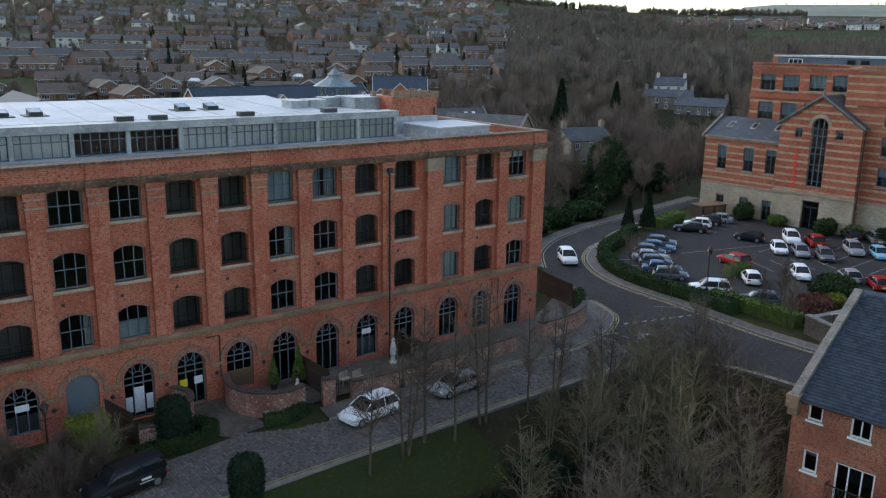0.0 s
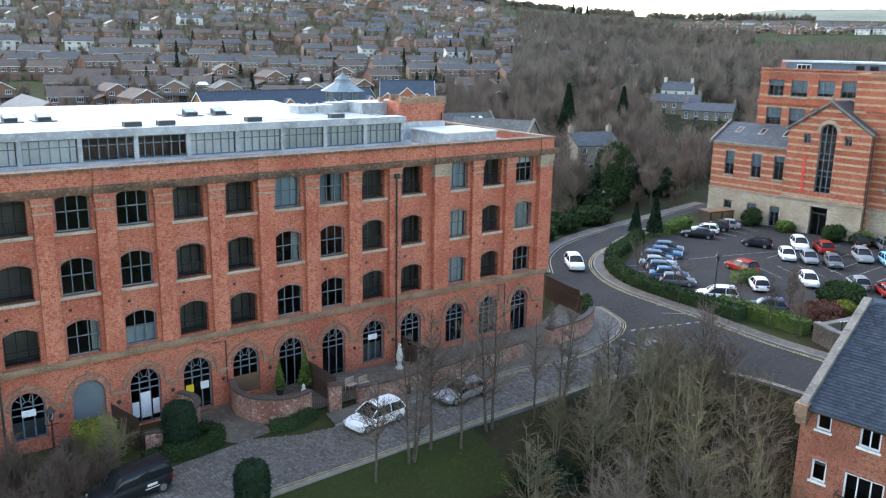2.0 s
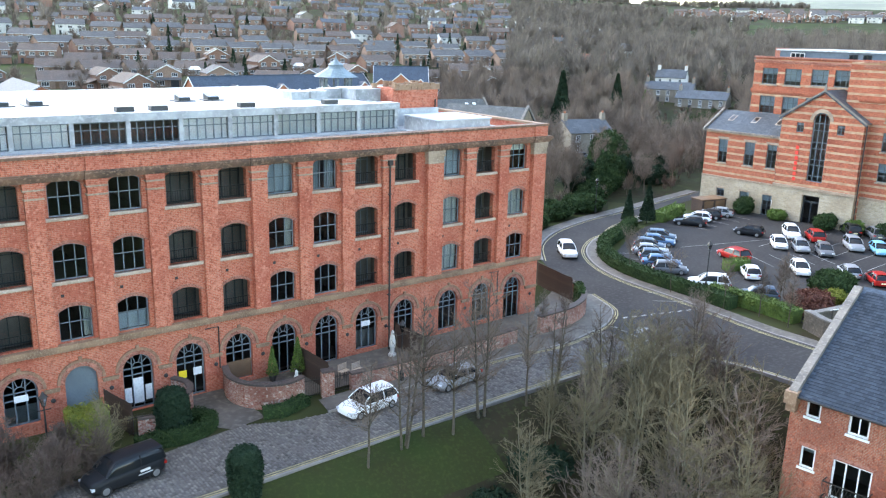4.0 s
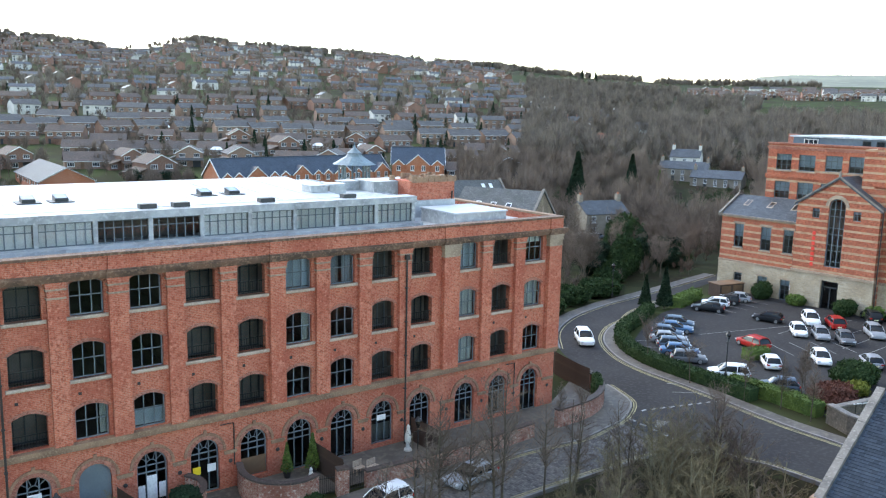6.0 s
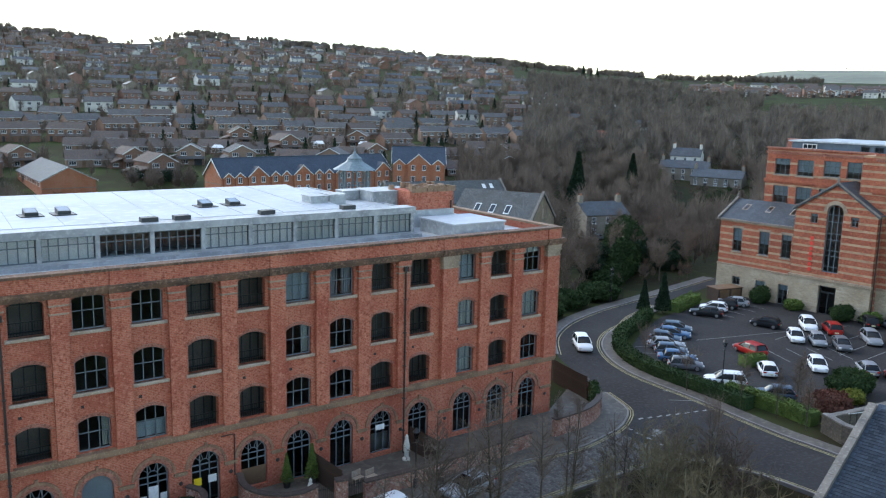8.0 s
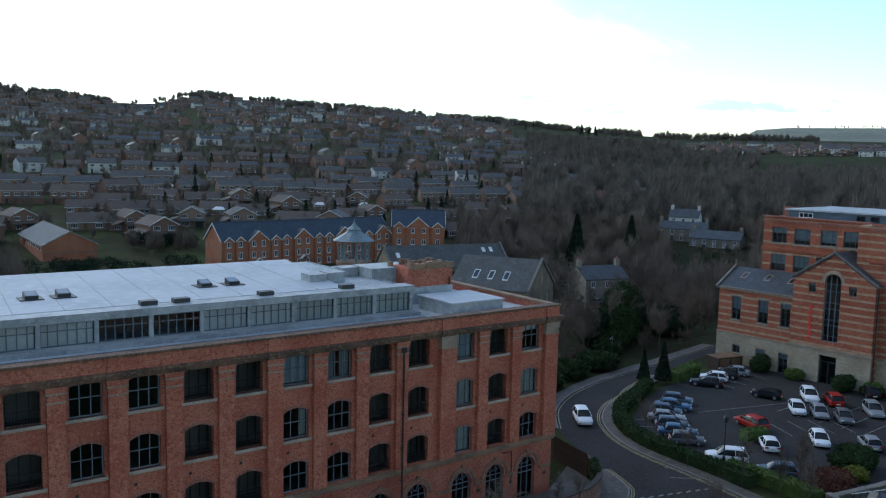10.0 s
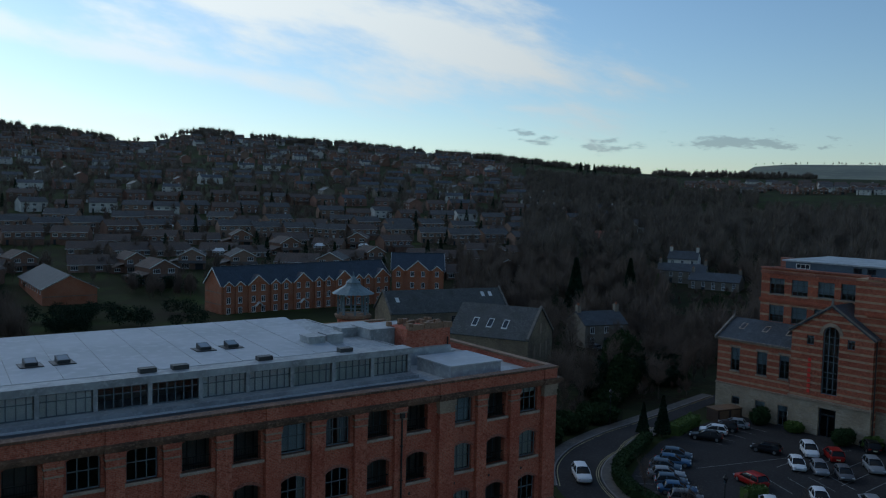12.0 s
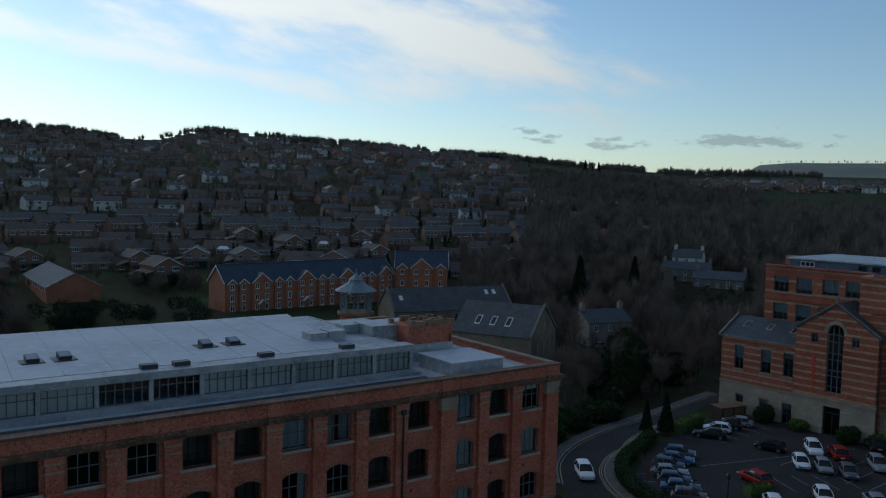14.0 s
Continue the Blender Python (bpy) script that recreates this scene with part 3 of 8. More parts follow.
def arch_ring(bm, x0, x1, spring, rise, wide, y0, y1, k=14):
    """A moulded band round an arch, of that width, from y0 to y1."""
    ins, out = arch_points(x0, x1, spring, rise, k), arch_points(x0 - wide, x1 + wide, spring, rise + wide, k)
    for i in range(k):
        a, b, c, d = ins[i], ins[i + 1], out[i + 1], out[i]
        quad(bm, *((p[0], y0, p[1]) for p in (a, b, c, d)))
        quad(bm, (a[0], y0, a[1]), (a[0], y1, a[1]), (b[0], y1, b[1]), (b[0], y0, b[1]))
        quad(bm, (d[0], y1, d[1]), (d[0], y0, d[1]), (c[0], y0, c[1]), (c[0], y1, c[1]))
    for p, q in ((ins[0], out[0]), (out[-1], ins[-1])):
        quad(bm, (p[0], y0, p[1]), (q[0], y0, q[1]), (q[0], y1, q[1]), (p[0], y1, p[1]))


def arched_frame(x0, x1, sill, spring, rise, y, cols, rails, bar=0.05, edge=0.08, deep=0.07):
    """Window frame: edge, upright bars and cross rails under an arched head."""
    bm = bmesh.new()
    box(x0, x0 + edge, y, y + deep, sill, spring, bm)
    box(x1 - edge, x1, y, y + deep, sill, spring, bm)
    box(x0, x1, y, y + deep, sill, sill + edge, bm)
    arc = arch_points(x0, x1, spring, rise)
    low = arch_points(x0 + edge, x1 - edge, spring, max(0.02, rise - edge))
    for i in range(len(arc) - 1):
        a, b, c, d = low[i], low[i + 1], arc[i + 1], arc[i]
        quad(bm, *((p[0], y, p[1]) for p in (a, b, c, d)))
        quad(bm, (a[0], y, a[1]), (a[0], y + deep, a[1]), (b[0], y + deep, b[1]), (b[0], y, b[1]))
    h = (x1 - x0) / 2
    r = (h * h + rise * rise) / (2 * rise)
    top = lambda x: spring + rise - r + math.sqrt(max(0, r * r - (x - (x0 + x1) / 2) ** 2))
    for i in range(1, cols):
        x = x0 + (x1 - x0) * i / cols
        box(x - bar / 2, x + bar / 2, y, y + deep, sill, top(x), bm)
    for z in rails:
        box(x0, x1, y, y + deep * 0.8, z - bar / 2, z + bar / 2, bm)
    return bm


def arched_pane(x0, x1, sill, spring, rise, y):
    bm = bmesh.new()
    pts = [(x0, sill)] + arch_points(x0, x1, spring, rise) + [(x1, sill)]
    bm.faces.new([bm.verts.new((a, y, b)) for a, b in pts][::-1])
    return bm


def curtain(x0, x1, z0, z1, y, folds=9, deep=0.05):
    bm = bmesh.new()
    k = folds * 4
    row = [(x0 + (x1 - x0) * i / k, y + deep * math.sin(i * math.pi / 2)) for i in range(k + 1)]
    for (a, b), (c, d) in zip(row, row[1:]):
        quad(bm, (a, b, z0), (c, d, z0), (c, d, z1), (a, b, z1))
    return bm


mill = thing("mill_building", "four-storey red-brick converted mill with stone bands and rows of arched windows", "mill building")
CX = {i: -13.3 - 3.3 * (9 - i) for i in range(-6, 10)}
CX.update({10: -9.1, 11: -5.75, 12: -2.4})
EDGE = {i: (CX[i] + CX[i + 1]) / 2 for i in range(-6, 12)}
EDGE[9], EDGE[12], EDGE[-7] = -11.35, 0.3, CX[-6] - 1.65
HALF = 0.93
OPEN_BAYS = {1, 4, 5, 8, 9, 11, -1, -2, -4}
FLOORS = [4.88, 8.58, 12.28]
WALL_T = 0.45
MILL_BACK, MILL_LEFT = 26.5, EDGE[-7]
for i in range(-6, 13):
    x0, x1, c = EDGE[i - 1], EDGE[i], CX[i]
    for f, sill in enumerate(FLOORS):
        bm = bmesh.new()
        pierced(bm, x0, x1, sill - 0.45 if f == 0 else sill - 1.2, sill + 2.5 if f < 2 else 14.5, (c - HALF, c + HALF, sill, sill + 1.83, 0.31), WALL_T)
        part("wall_bay", bm, BRICK, mill)
    bm = bmesh.new()
    door = i in (3, 4, 6, 7, 9, 12)
    pierced(bm, x0, x1, GZ - 0.3, 4.43, (c - HALF, c + HALF, GZ if door else (0.05 if i > 2 else 0.35), 2.35, 0.93), WALL_T)
    part("ground_wall_bay", bm, BRICK, mill)
    bm = bmesh.new()
    arch_ring(bm, c - HALF, c + HALF, 2.35, 0.93, 0.26, -0.05, 0.05)
    part("arch_ring", bm, BRICK_DARK, mill)
    bm = bmesh.new()
    arch_ring(bm, c - HALF - 0.27, c + HALF + 0.27, 2.35, 1.20, 0.17, -0.11, 0.05)
    box(c - 0.1, c + 0.1, -0.14, 0.05, 3.62, 3.9, bm)
    part("hood_mould", bm, STONE_HOOD, mill)
    for sill in FLOORS[1:]:
        bm = box(c - 1.14, c + 1.14, -0.16, 0.2, sill - 0.2, sill)
        bmesh.ops.bevel(bm, geom=bm.edges[:], offset=0.02, segments=1, affect="EDGES")
        part("sill", bm, SILL, mill)
    for sill in FLOORS:
        bm = bmesh.new()
        arch_ring(bm, c - HALF, c + HALF, sill + 1.83, 0.31, 0.22, -0.012, 0.05, 8)
        part("window_arch", bm, BRICK_DARK, mill)
    part("keystone", box(c - 0.09, c + 0.09, -0.10, 0.06, 14.33, 14.52), STONE, mill)

wides = {9: 1.42, 2: 1.05, 5: 1.05, -2: 1.05}
for i in range(-6, 13):
    x, w = EDGE[i], wides.get(i, 0.95)
    if i == 9:
        x = -10.85
    if i == 12:
        x, w = -0.38, 1.36
    p = 0.42 if i in wides or i == 12 else 0.34
    bm = box(x - w / 2, x + w / 2, -p, 0.02, 4.85, 13.42)
    part("pilaster", bm, BRICK, mill)
    bm = bmesh.new()
    for z0, z1, o in ((13.52, 13.92, 0.0), (14.02, 14.16, 0.05), (14.16, 14.36, 0.08)):
        box(x - w / 2 - o, x + w / 2 + o, -p - o, 0.03, z0, z1, bm)
    cap = part("capital", bm, STONE if i in (9, 12) else BRICK, mill)
    for z0, z1, o in ((13.42, 13.52, 0.05), (13.92, 14.02, 0.08)):
        part("capital_band", box(x - w / 2 - o, x + w / 2 + o, -p - o, 0.03, z0, z1), STONE, cap)
    bm = box(x - w / 2 + 0.08, x + w / 2 - 0.08, -0.1, 0.02, 2.0, 2.1)
    box(x - w / 2 + 0.05, x + w / 2 - 0.05, -0.14, 0.02, 2.1, 2.24, bm)
    part("impost_band", bm, STONE_DIRTY, mill)
    bm = lathe([(0.14, 0), (0.14, 0.03), (0.06, 0.06)], 10)
    part("wall_boss", bm, PIPE, mill, at=pose(x, -0.03, 1.5, 90, 0, 0))
    part("vent", box(x + 0.95, x + 1.13, -0.02, 0.02, 7.62, 7.8), PIPE, mill)

cornice = bmesh.new()
for z0, z1, o in ((14.36, 14.48, 0.40), (14.48, 14.62, 0.48), (14.62, 14.74, 0.58), (14.74, 14.84, 0.52)):
    box(MILL_LEFT, 0.3 + o, -o, 0.4, z0, z1, cornice)
part("cornice", cornice, STONE_SOOTY, mill)
for i, w in list(wides.items()) + [(12, 1.36)]:
    x = {9: -10.85, 12: -0.38}.get(i, EDGE[i])
    bm = bmesh.new()
    for z0, z1, o in ((14.36, 14.48, 0.50), (14.48, 14.62, 0.58), (14.62, 14.75, 0.68), (14.75, 14.86, 0.62)):
        box(x - w / 2 - 0.12, x + w / 2 + 0.12, -o, 0.1, z0, z1, bm)
    part("cornice_break", bm, STONE_SOOTY, mill)
    part("parapet_pier", box(x - w / 2, x + w / 2, -0.44, 0.1, 14.86, 15.66), BRICK, mill)
part("parapet", box(MILL_LEFT, 0.3, -0.34, 0.28, 14.5, 15.66), BRICK, mill)
coping = box(MILL_LEFT, 0.42, -0.46, 0.40, 15.66, 15.82)
part("coping", coping, STONE_SOOTY, mill)
band = bmesh.new()
box(MILL_LEFT, 0.36, -0.44, 0.1, 4.62, 4.85, band)
box(MILL_LEFT, 0.33, -0.34, 0.1, 4.43, 4.62, band)
part("string_course", band, STONE_DIRTY, mill)
# end walls, back and inner floors
part("end_wall", box(-0.15, 0.3, WALL_T, MILL_BACK, GZ - 0.3, 15.66), BRICK, mill)
part("end_coping", box(-0.25, 0.42, 0.40, MILL_BACK, 15.66, 15.82), STONE_DIRTY, mill)
part("end_wall", box(MILL_LEFT, MILL_LEFT + 0.45, WALL_T, MILL_BACK, GZ - 0.3, 15.66), BRICK, mill)
part("rear_wall", box(MILL_LEFT, 0.3, MILL_BACK, MILL_BACK + 0.45, GZ - 0.3, 15.9), BRICK, mill)
part("rear_coping", box(MILL_LEFT, 0.42, MILL_BACK - 0.1, MILL_BACK + 0.55, 15.9, 16.03), STONE_DIRTY, mill)
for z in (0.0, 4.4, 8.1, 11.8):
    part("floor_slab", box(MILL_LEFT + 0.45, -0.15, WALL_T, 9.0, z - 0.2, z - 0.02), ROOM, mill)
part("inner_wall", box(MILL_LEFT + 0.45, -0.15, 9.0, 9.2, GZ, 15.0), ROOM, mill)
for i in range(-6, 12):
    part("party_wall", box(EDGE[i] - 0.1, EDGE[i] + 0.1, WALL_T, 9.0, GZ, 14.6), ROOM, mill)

# windows, balconies and doors of each bay
CURTAINS = {(2, 0): "side", (6, 2): "blue", (7, 2): "wide", (6, 1): "side", (10, 0): "full", (10, 1): "full", (10, 2): "blue", (12, 1): "full", (12, 2): "top", (3, 0): "low", (7, 0): "none", (12, 0): "none"}


def railing(x0, x1, z, y, parent):
    bm = bmesh.new()
    box(x0, x1, y, y + 0.04, z + 0.82, z + 0.87, bm)
    box(x0, x1, y, y + 0.03, z + 0.08, z + 0.12, bm)
    k = 12
    for j in range(k + 1):
        x = x0 + (x1 - x0) * j / k
        box(x - 0.011, x + 0.011, y, y + 0.022, z + 0.1, z + 0.84, bm)
    return part("balcony_rail", bm, IRON, parent)


for i in range(-3, 13):
    c = CX[i]
    for f, sill in enumerate(FLOORS):
        x0, x1 = c - HALF, c + HALF
        if i in OPEN_BAYS:
            railing(x0, x1, sill, 0.18, mill)
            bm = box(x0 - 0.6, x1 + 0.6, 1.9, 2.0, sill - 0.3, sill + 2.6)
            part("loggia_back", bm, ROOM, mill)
            win = arched_frame(x0 - 0.3, x1 + 0.3, sill - 0.2, sill + 2.1, 0.05, 1.80, 4, (sill + 1.5,), 0.06, 0.09)
            fr = part("balcony_door", win, FRAME_GREY if i in (8, 11) else FRAME_DARK, mill)
            part("pane", arched_pane(x0 - 0.3, x1 + 0.3, sill - 0.2, sill + 2.1, 0.05, 1.86), GLASS, fr)
        else:
            win = arched_frame(x0, x1, sill, sill + 1.83, 0.31, 0.24, 3, (sill + 1.12,), 0.055, 0.08)
            fr = part("window", win, FRAME_GREY, mill)
            part("pane", arched_pane(x0, x1, sill, sill + 1.83, 0.31, 0.29), GLASS, fr)
            style = CURTAINS.get((i, f), "none")
            if style == "full":
                part("curtain", curtain(x0, x1, sill + 0.05, sill + 2.1, 0.55), LINEN, fr)
            elif style == "blue":
                part("blind", box(x0, x1, 0.5, 0.53, sill + 0.1, sill + 2.1), LINEN_BLUE, fr)
            elif style == "wide":
                for a, b in ((x0, c - 0.25), (c + 0.2, x1)):
                    part("curtain", curtain(a, b, sill + 0.05, sill + 2.1, 0.55, 5), LINEN_BLUE, fr)
            elif style == "side":
                part("curtain", curtain(x1 - 0.42, x1, sill + 0.05, sill + 2.1, 0.55, 4), LINEN, fr)
            elif style == "top":
                part("blind", box(x0, x1, 0.42, 0.45, sill + 1.5, sill + 2.1), LINEN, fr)
            elif style == "low":
                part("blind", box(x0, x1, 0.5, 0.53, sill + 0.05, sill + 1.1), LINEN_BLUE, fr)
    # ground floor: fanlight over doors or windows
    x0, x1 = c - HALF, c + HALF
    base = GZ + 0.02 if i in (3, 4, 6, 7, 9, 12) else (0.05 if i > 2 else 0.35)
    bm = arched_frame(x0, x1, base, 2.35, 0.93, 0.24, 3, (1.9, 2.33) if i != 2 else (1.6,), 0.07, 0.09)
    for a in (-50, -18, 18, 50):
        s, k = math.sin(radians(a)), math.cos(radians(a))
        tube([(c + 0.3 * s, 0.27, 2.35 + 0.3 * k), (c + 0.88 * s, 0.27, 2.35 + 0.88 * k)], [0.03, 0.03], 4, bm)
    for a, b in zip(range(-90, 90, 30), range(-60, 91, 30)):
        tube([(c + 0.32 * math.sin(radians(t)), 0.27, 2.35 + 0.32 * math.cos(radians(t))) for t in (a, b)], [0.03, 0.03], 4, bm)
    fr = part("arched_window" if i not in (3, 4, 6, 7, 9, 12) else "arched_doorway", bm, FRAME_GREY, mill)
    part("pane", arched_pane(x0, x1, base, 2.35, 0.93, 0.30), GLASS_DARK, fr)
    if i == 2:
        part("shutter", arched_pane(x0 + 0.04, x1 - 0.04, base, 2.3, 0.9, 0.22), FRAME_GREY, fr, "grey boarded shutter")
    if i == 3:
        part("door_panel", box(c - 0.3, c + 0.3, 0.2, 0.26, 0.0, 1.65), WHITE_PAINT, fr, "white boarded door panel")
        for a, b in ((x0 + 0.1, c - 0.42), (c + 0.42, x1 - 0.1)):
            part("notice", box(a, b, 0.21, 0.24, 0.1, 1.1), WHITE_PAINT, fr)
    if i == 4:
        part("notice", box(c - 0.75, c - 0.25, 0.18, 0.23, 0.95, 1.45), plain("yellow_sign", (0.75, 0.52, 0.02)), fr, "yellow notice with unreadable writing")
        part("notice", box(c + 0.2, c + 0.75, 0.18, 0.23, 1.0, 1.5), WHITE_PAINT, fr)
    if i == 5:
        part("boarding", box(x0 + 0.05, x1 - 0.05, 0.2, 0.25, 0.1, 1.3), BOARD_BROWN, fr, "brown boarded lower panel")
    if i in (1, 8):
        part("notice", box(c - 0.35, c + 0.4, 0.2, 0.23, 1.75, 2.15), WHITE_PAINT, fr)
        part("blind", box(x0 + 0.05, x1 - 0.05, 0.5, 0.53, 0.1, 1.4), LINEN, fr)

# pipes on the front
for x, z1 in ((-14.93, 13.75), (EDGE[0] + 0.25, 13.6)):
    bm = tube([(x, -0.45, GZ), (x, -0.45, z1)], [0.07, 0.07], 8)
    box(x - 0.16, x + 0.16, -0.6, -0.33, z1 - 0.15, z1 + 0.22, bm)
    for z in (1.5, 4.0, 6.5, 9.0, 11.5):
        box(x - 0.1, x + 0.1, -0.52, -0.3, z, z + 0.08, bm)
    part("downpipe", bm, PIPE, mill)
for x in (-27.9, -4.1):
    part("waste_pipe", tube([(x - 0.9, -0.08, 4.05), (x, -0.08, 4.05), (x, -0.08, 1.2)], [0.04] * 3, 6), PIPE, mill)

# roof and glazed attic
part("flat_roof", box(MILL_LEFT + 0.45, -0.15, 0.28, MILL_BACK, 14.9, 15.1), ROOF_GREY, mill)
part("gutter", box(MILL_LEFT + 0.45, -10.4, 0.42, 3.6, 15.1, 15.13), GUTTER, mill)
PX0, PX1, PY0 = MILL_LEFT + 0.6, -10.4, 5.5
part("attic_plinth", box(PX0, PX1 + 0.1, PY0 - 1.2, PY0 + 0.1, 15.1, 15.36), FRAME_PALE, mill)
attic = part("attic_fascia", box(PX0, PX1 + 0.15, PY0 - 0.2, PY0 + 1.3, 16.86, 17.35), FRAME_PALE, mill)
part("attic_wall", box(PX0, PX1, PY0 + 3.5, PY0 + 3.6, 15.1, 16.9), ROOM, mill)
part("attic_end_wall", box(PX1 - 0.2, PX1, PY0 + 0.05, MILL_BACK - 3, 15.1, 17.2), FRAME_PALE, mill)
posts = [PX1 - 0.12 - 3.42 * k for k in range(15)]
for k, (xb, xa) in enumerate(zip(posts, posts[1:])):
    part("attic_post", box(xb - 0.14, xb + 0.14, PY0 - 0.12, PY0 + 0.16, 15.3, 16.9), FRAME_PALE, mill)
    bm = bmesh.new()
    for z0, z1 in ((15.36, 15.44), (16.32, 16.38), (16.78, 16.86)):
        box(xa, xb, PY0, PY0 + 0.07, z0, z1, bm)
    for j in range(1, 6):
        x = xa + (xb - xa) * j / 6
        box(x - 0.03, x + 0.03, PY0 - 0.01, PY0 + 0.07, 15.36, 16.86, bm)
    fr = part("attic_window", bm, FRAME_GREY, mill)
    pn = bmesh.new()
    quad(pn, (xa, PY0 + 0.04, 15.4), (xb, PY0 + 0.04, 15.4), (xb, PY0 + 0.04, 16.86), (xa, PY0 + 0.04, 16.86))
    part("pane", pn, GLASS, fr)
    if k not in (5, 6):
        part("blind", box(xa + 0.2, xb - 0.2, PY0 + 0.1, PY0 + 0.12, 15.4, 16.82), LINEN if k in (0, 1, 2) else WHITE_PAINT, fr)
bm = bmesh.new()
RX0, RX1 = PX0, -12.6
quad(bm, (RX0, 6.9, 17.37), (RX1 - 3.2, 6.9, 17.37), (RX1, 24.1, 17.48), (RX0, 24.1, 17.48))
quad(bm, (RX0, 6.9, 17.1), (RX1 - 3.2, 6.9, 17.1), (RX1 - 3.2, 6.9, 17.37), (RX0, 6.9, 17.37))
quad(bm, (RX1 - 3.2, 6.9, 17.1), (RX1, 24.1, 17.1), (RX1, 24.1, 17.48), (RX1 - 3.2, 6.9, 17.37))
quad(bm, (RX1, 24.1, 16), (RX0, 24.1, 16), (RX0, 24.1, 17.48), (RX1, 24.1, 17.48))
roof = part("main_roof", bm, ROOF_SHEET, mill, "pale single-ply roof sheet with seams")
part("roof_deck", box(PX0, PX1 + 0.05, PY0 + 1.3, 24.2, 16.9, 17.12), ROOF_GREY, mill)
for x in range(-60, -16, 3):
    part("roof_seam", tube([(x, 6.95, 17.38), (x + 1.2, 24.0, 17.49)], [0.03, 0.03], 4), ROOF_GREY, roof)


def skylight(x, y, z):
    s = part("skylight", box(x - 0.75, x + 0.75, y - 0.8, y + 0.8, z, z + 0.06), GUTTER, mill)
    bm = bmesh.new()
    v = [bm.verts.new(p) for p in ((x - 0.42, y - 0.5, z + 0.06), (x + 0.42, y - 0.5, z + 0.06), (x + 0.42, y + 0.5, z + 0.06), (x - 0.42, y + 0.5, z + 0.06),
                                   (x - 0.42, y - 0.5, z + 0.28), (x + 0.42, y - 0.5, z + 0.28), (x + 0.42, y + 0.5, z + 0.48), (x - 0.42, y + 0.5, z + 0.48))]
    for f in ((0, 1, 5, 4), (1, 2, 6, 5), (2, 3, 7, 6), (3, 0, 4, 7), (4, 5, 6, 7)):
        bm.faces.new([v[j] for j in f])
    part("kerb", bm, FRAME_DARK, s)
    bm = bmesh.new()
    quad(bm, (x - 0.35, y - 0.42, z + 0.30), (x + 0.35, y - 0.42, z + 0.30), (x + 0.35, y + 0.42, z + 0.47), (x - 0.35, y + 0.42, z + 0.47))
    part("pane", bm, SKY_PANE, s)


for x in (-37.1, -35.05, -25.0, -22.8, -47.5, -50):
    skylight(x, 12.1, 17.41)
for x in (-30.9, -28.7, -22.5, -15.8):
    bm = box(x - 0.55, x + 0.55, PY0 + 0.7, PY0 + 1.35, 17.35, 17.66)
    part("roof_vent", bm, GUTTER, mill)
for x, y, w, d, h in ((-16.2, 11.2, 1.5, 1.6, 0.75), (-14.3, 11.6, 1.5, 1.6, 0.75), (-11.6, 14.0, 1.5, 1.5, 0.7), (-8.5, 12.6, 4.6, 3.2, 0.8)):
    bm = box(x - w / 2, x + w / 2, y - d / 2, y + d / 2, 17.1 if x < -10 else 16.3, 17.15 + h)
    box(x - w / 2 - 0.06, x + w / 2 + 0.06, y - d / 2 - 0.06, y + d / 2 + 0.06, 17.15 + h, 17.22 + h, bm)
    part("roof_plant", bm, FRAME_PALE, mill)
part("rear_roof_deck", box(PX1, -4.0, 8.6, 24, 15.1, 16.5), ROOF_GREY, mill)
part("raised_roof_box", box(-8.7, -3.6, 2.2, 6.9, 15.1, 16.15), FRAME_PALE, mill)
part("raised_roof_top", box(-8.8, -3.5, 2.1, 7.0, 16.15, 16.25), ROOF_SHEET, mill)
# brick stair head with a crumbling top
part("turret_base", box(-8.9, -3.4, 8.7, 12.2, 15.1, 15.95), ROOF_SHEET, mill)
turret = part("brick_turret", box(-8.35, -3.75, 9.1, 12.0, 15.9, 18.1), BRICK, mill, "square red-brick stair turret")
bm = bmesh.new()
for k in range(46):
    x, y = random.uniform(-8.4, -3.7), random.choice((9.15, 9.3, 11.9, random.uniform(9.2, 12)))
    s, h = random.uniform(0.16, 0.34), random.uniform(0.15, 0.5)
    box(x - s, x + s, y - s * 0.7, y + s * 0.7, 18.0, 18.1 + h, bm)
part("broken_coping", bm, STONE_DIRTY, turret)
part("flue", tube([(-4.1, 8.95, 15.9), (-4.1, 8.95, 17.2)], [0.07, 0.07], 8), PIPE, mill)

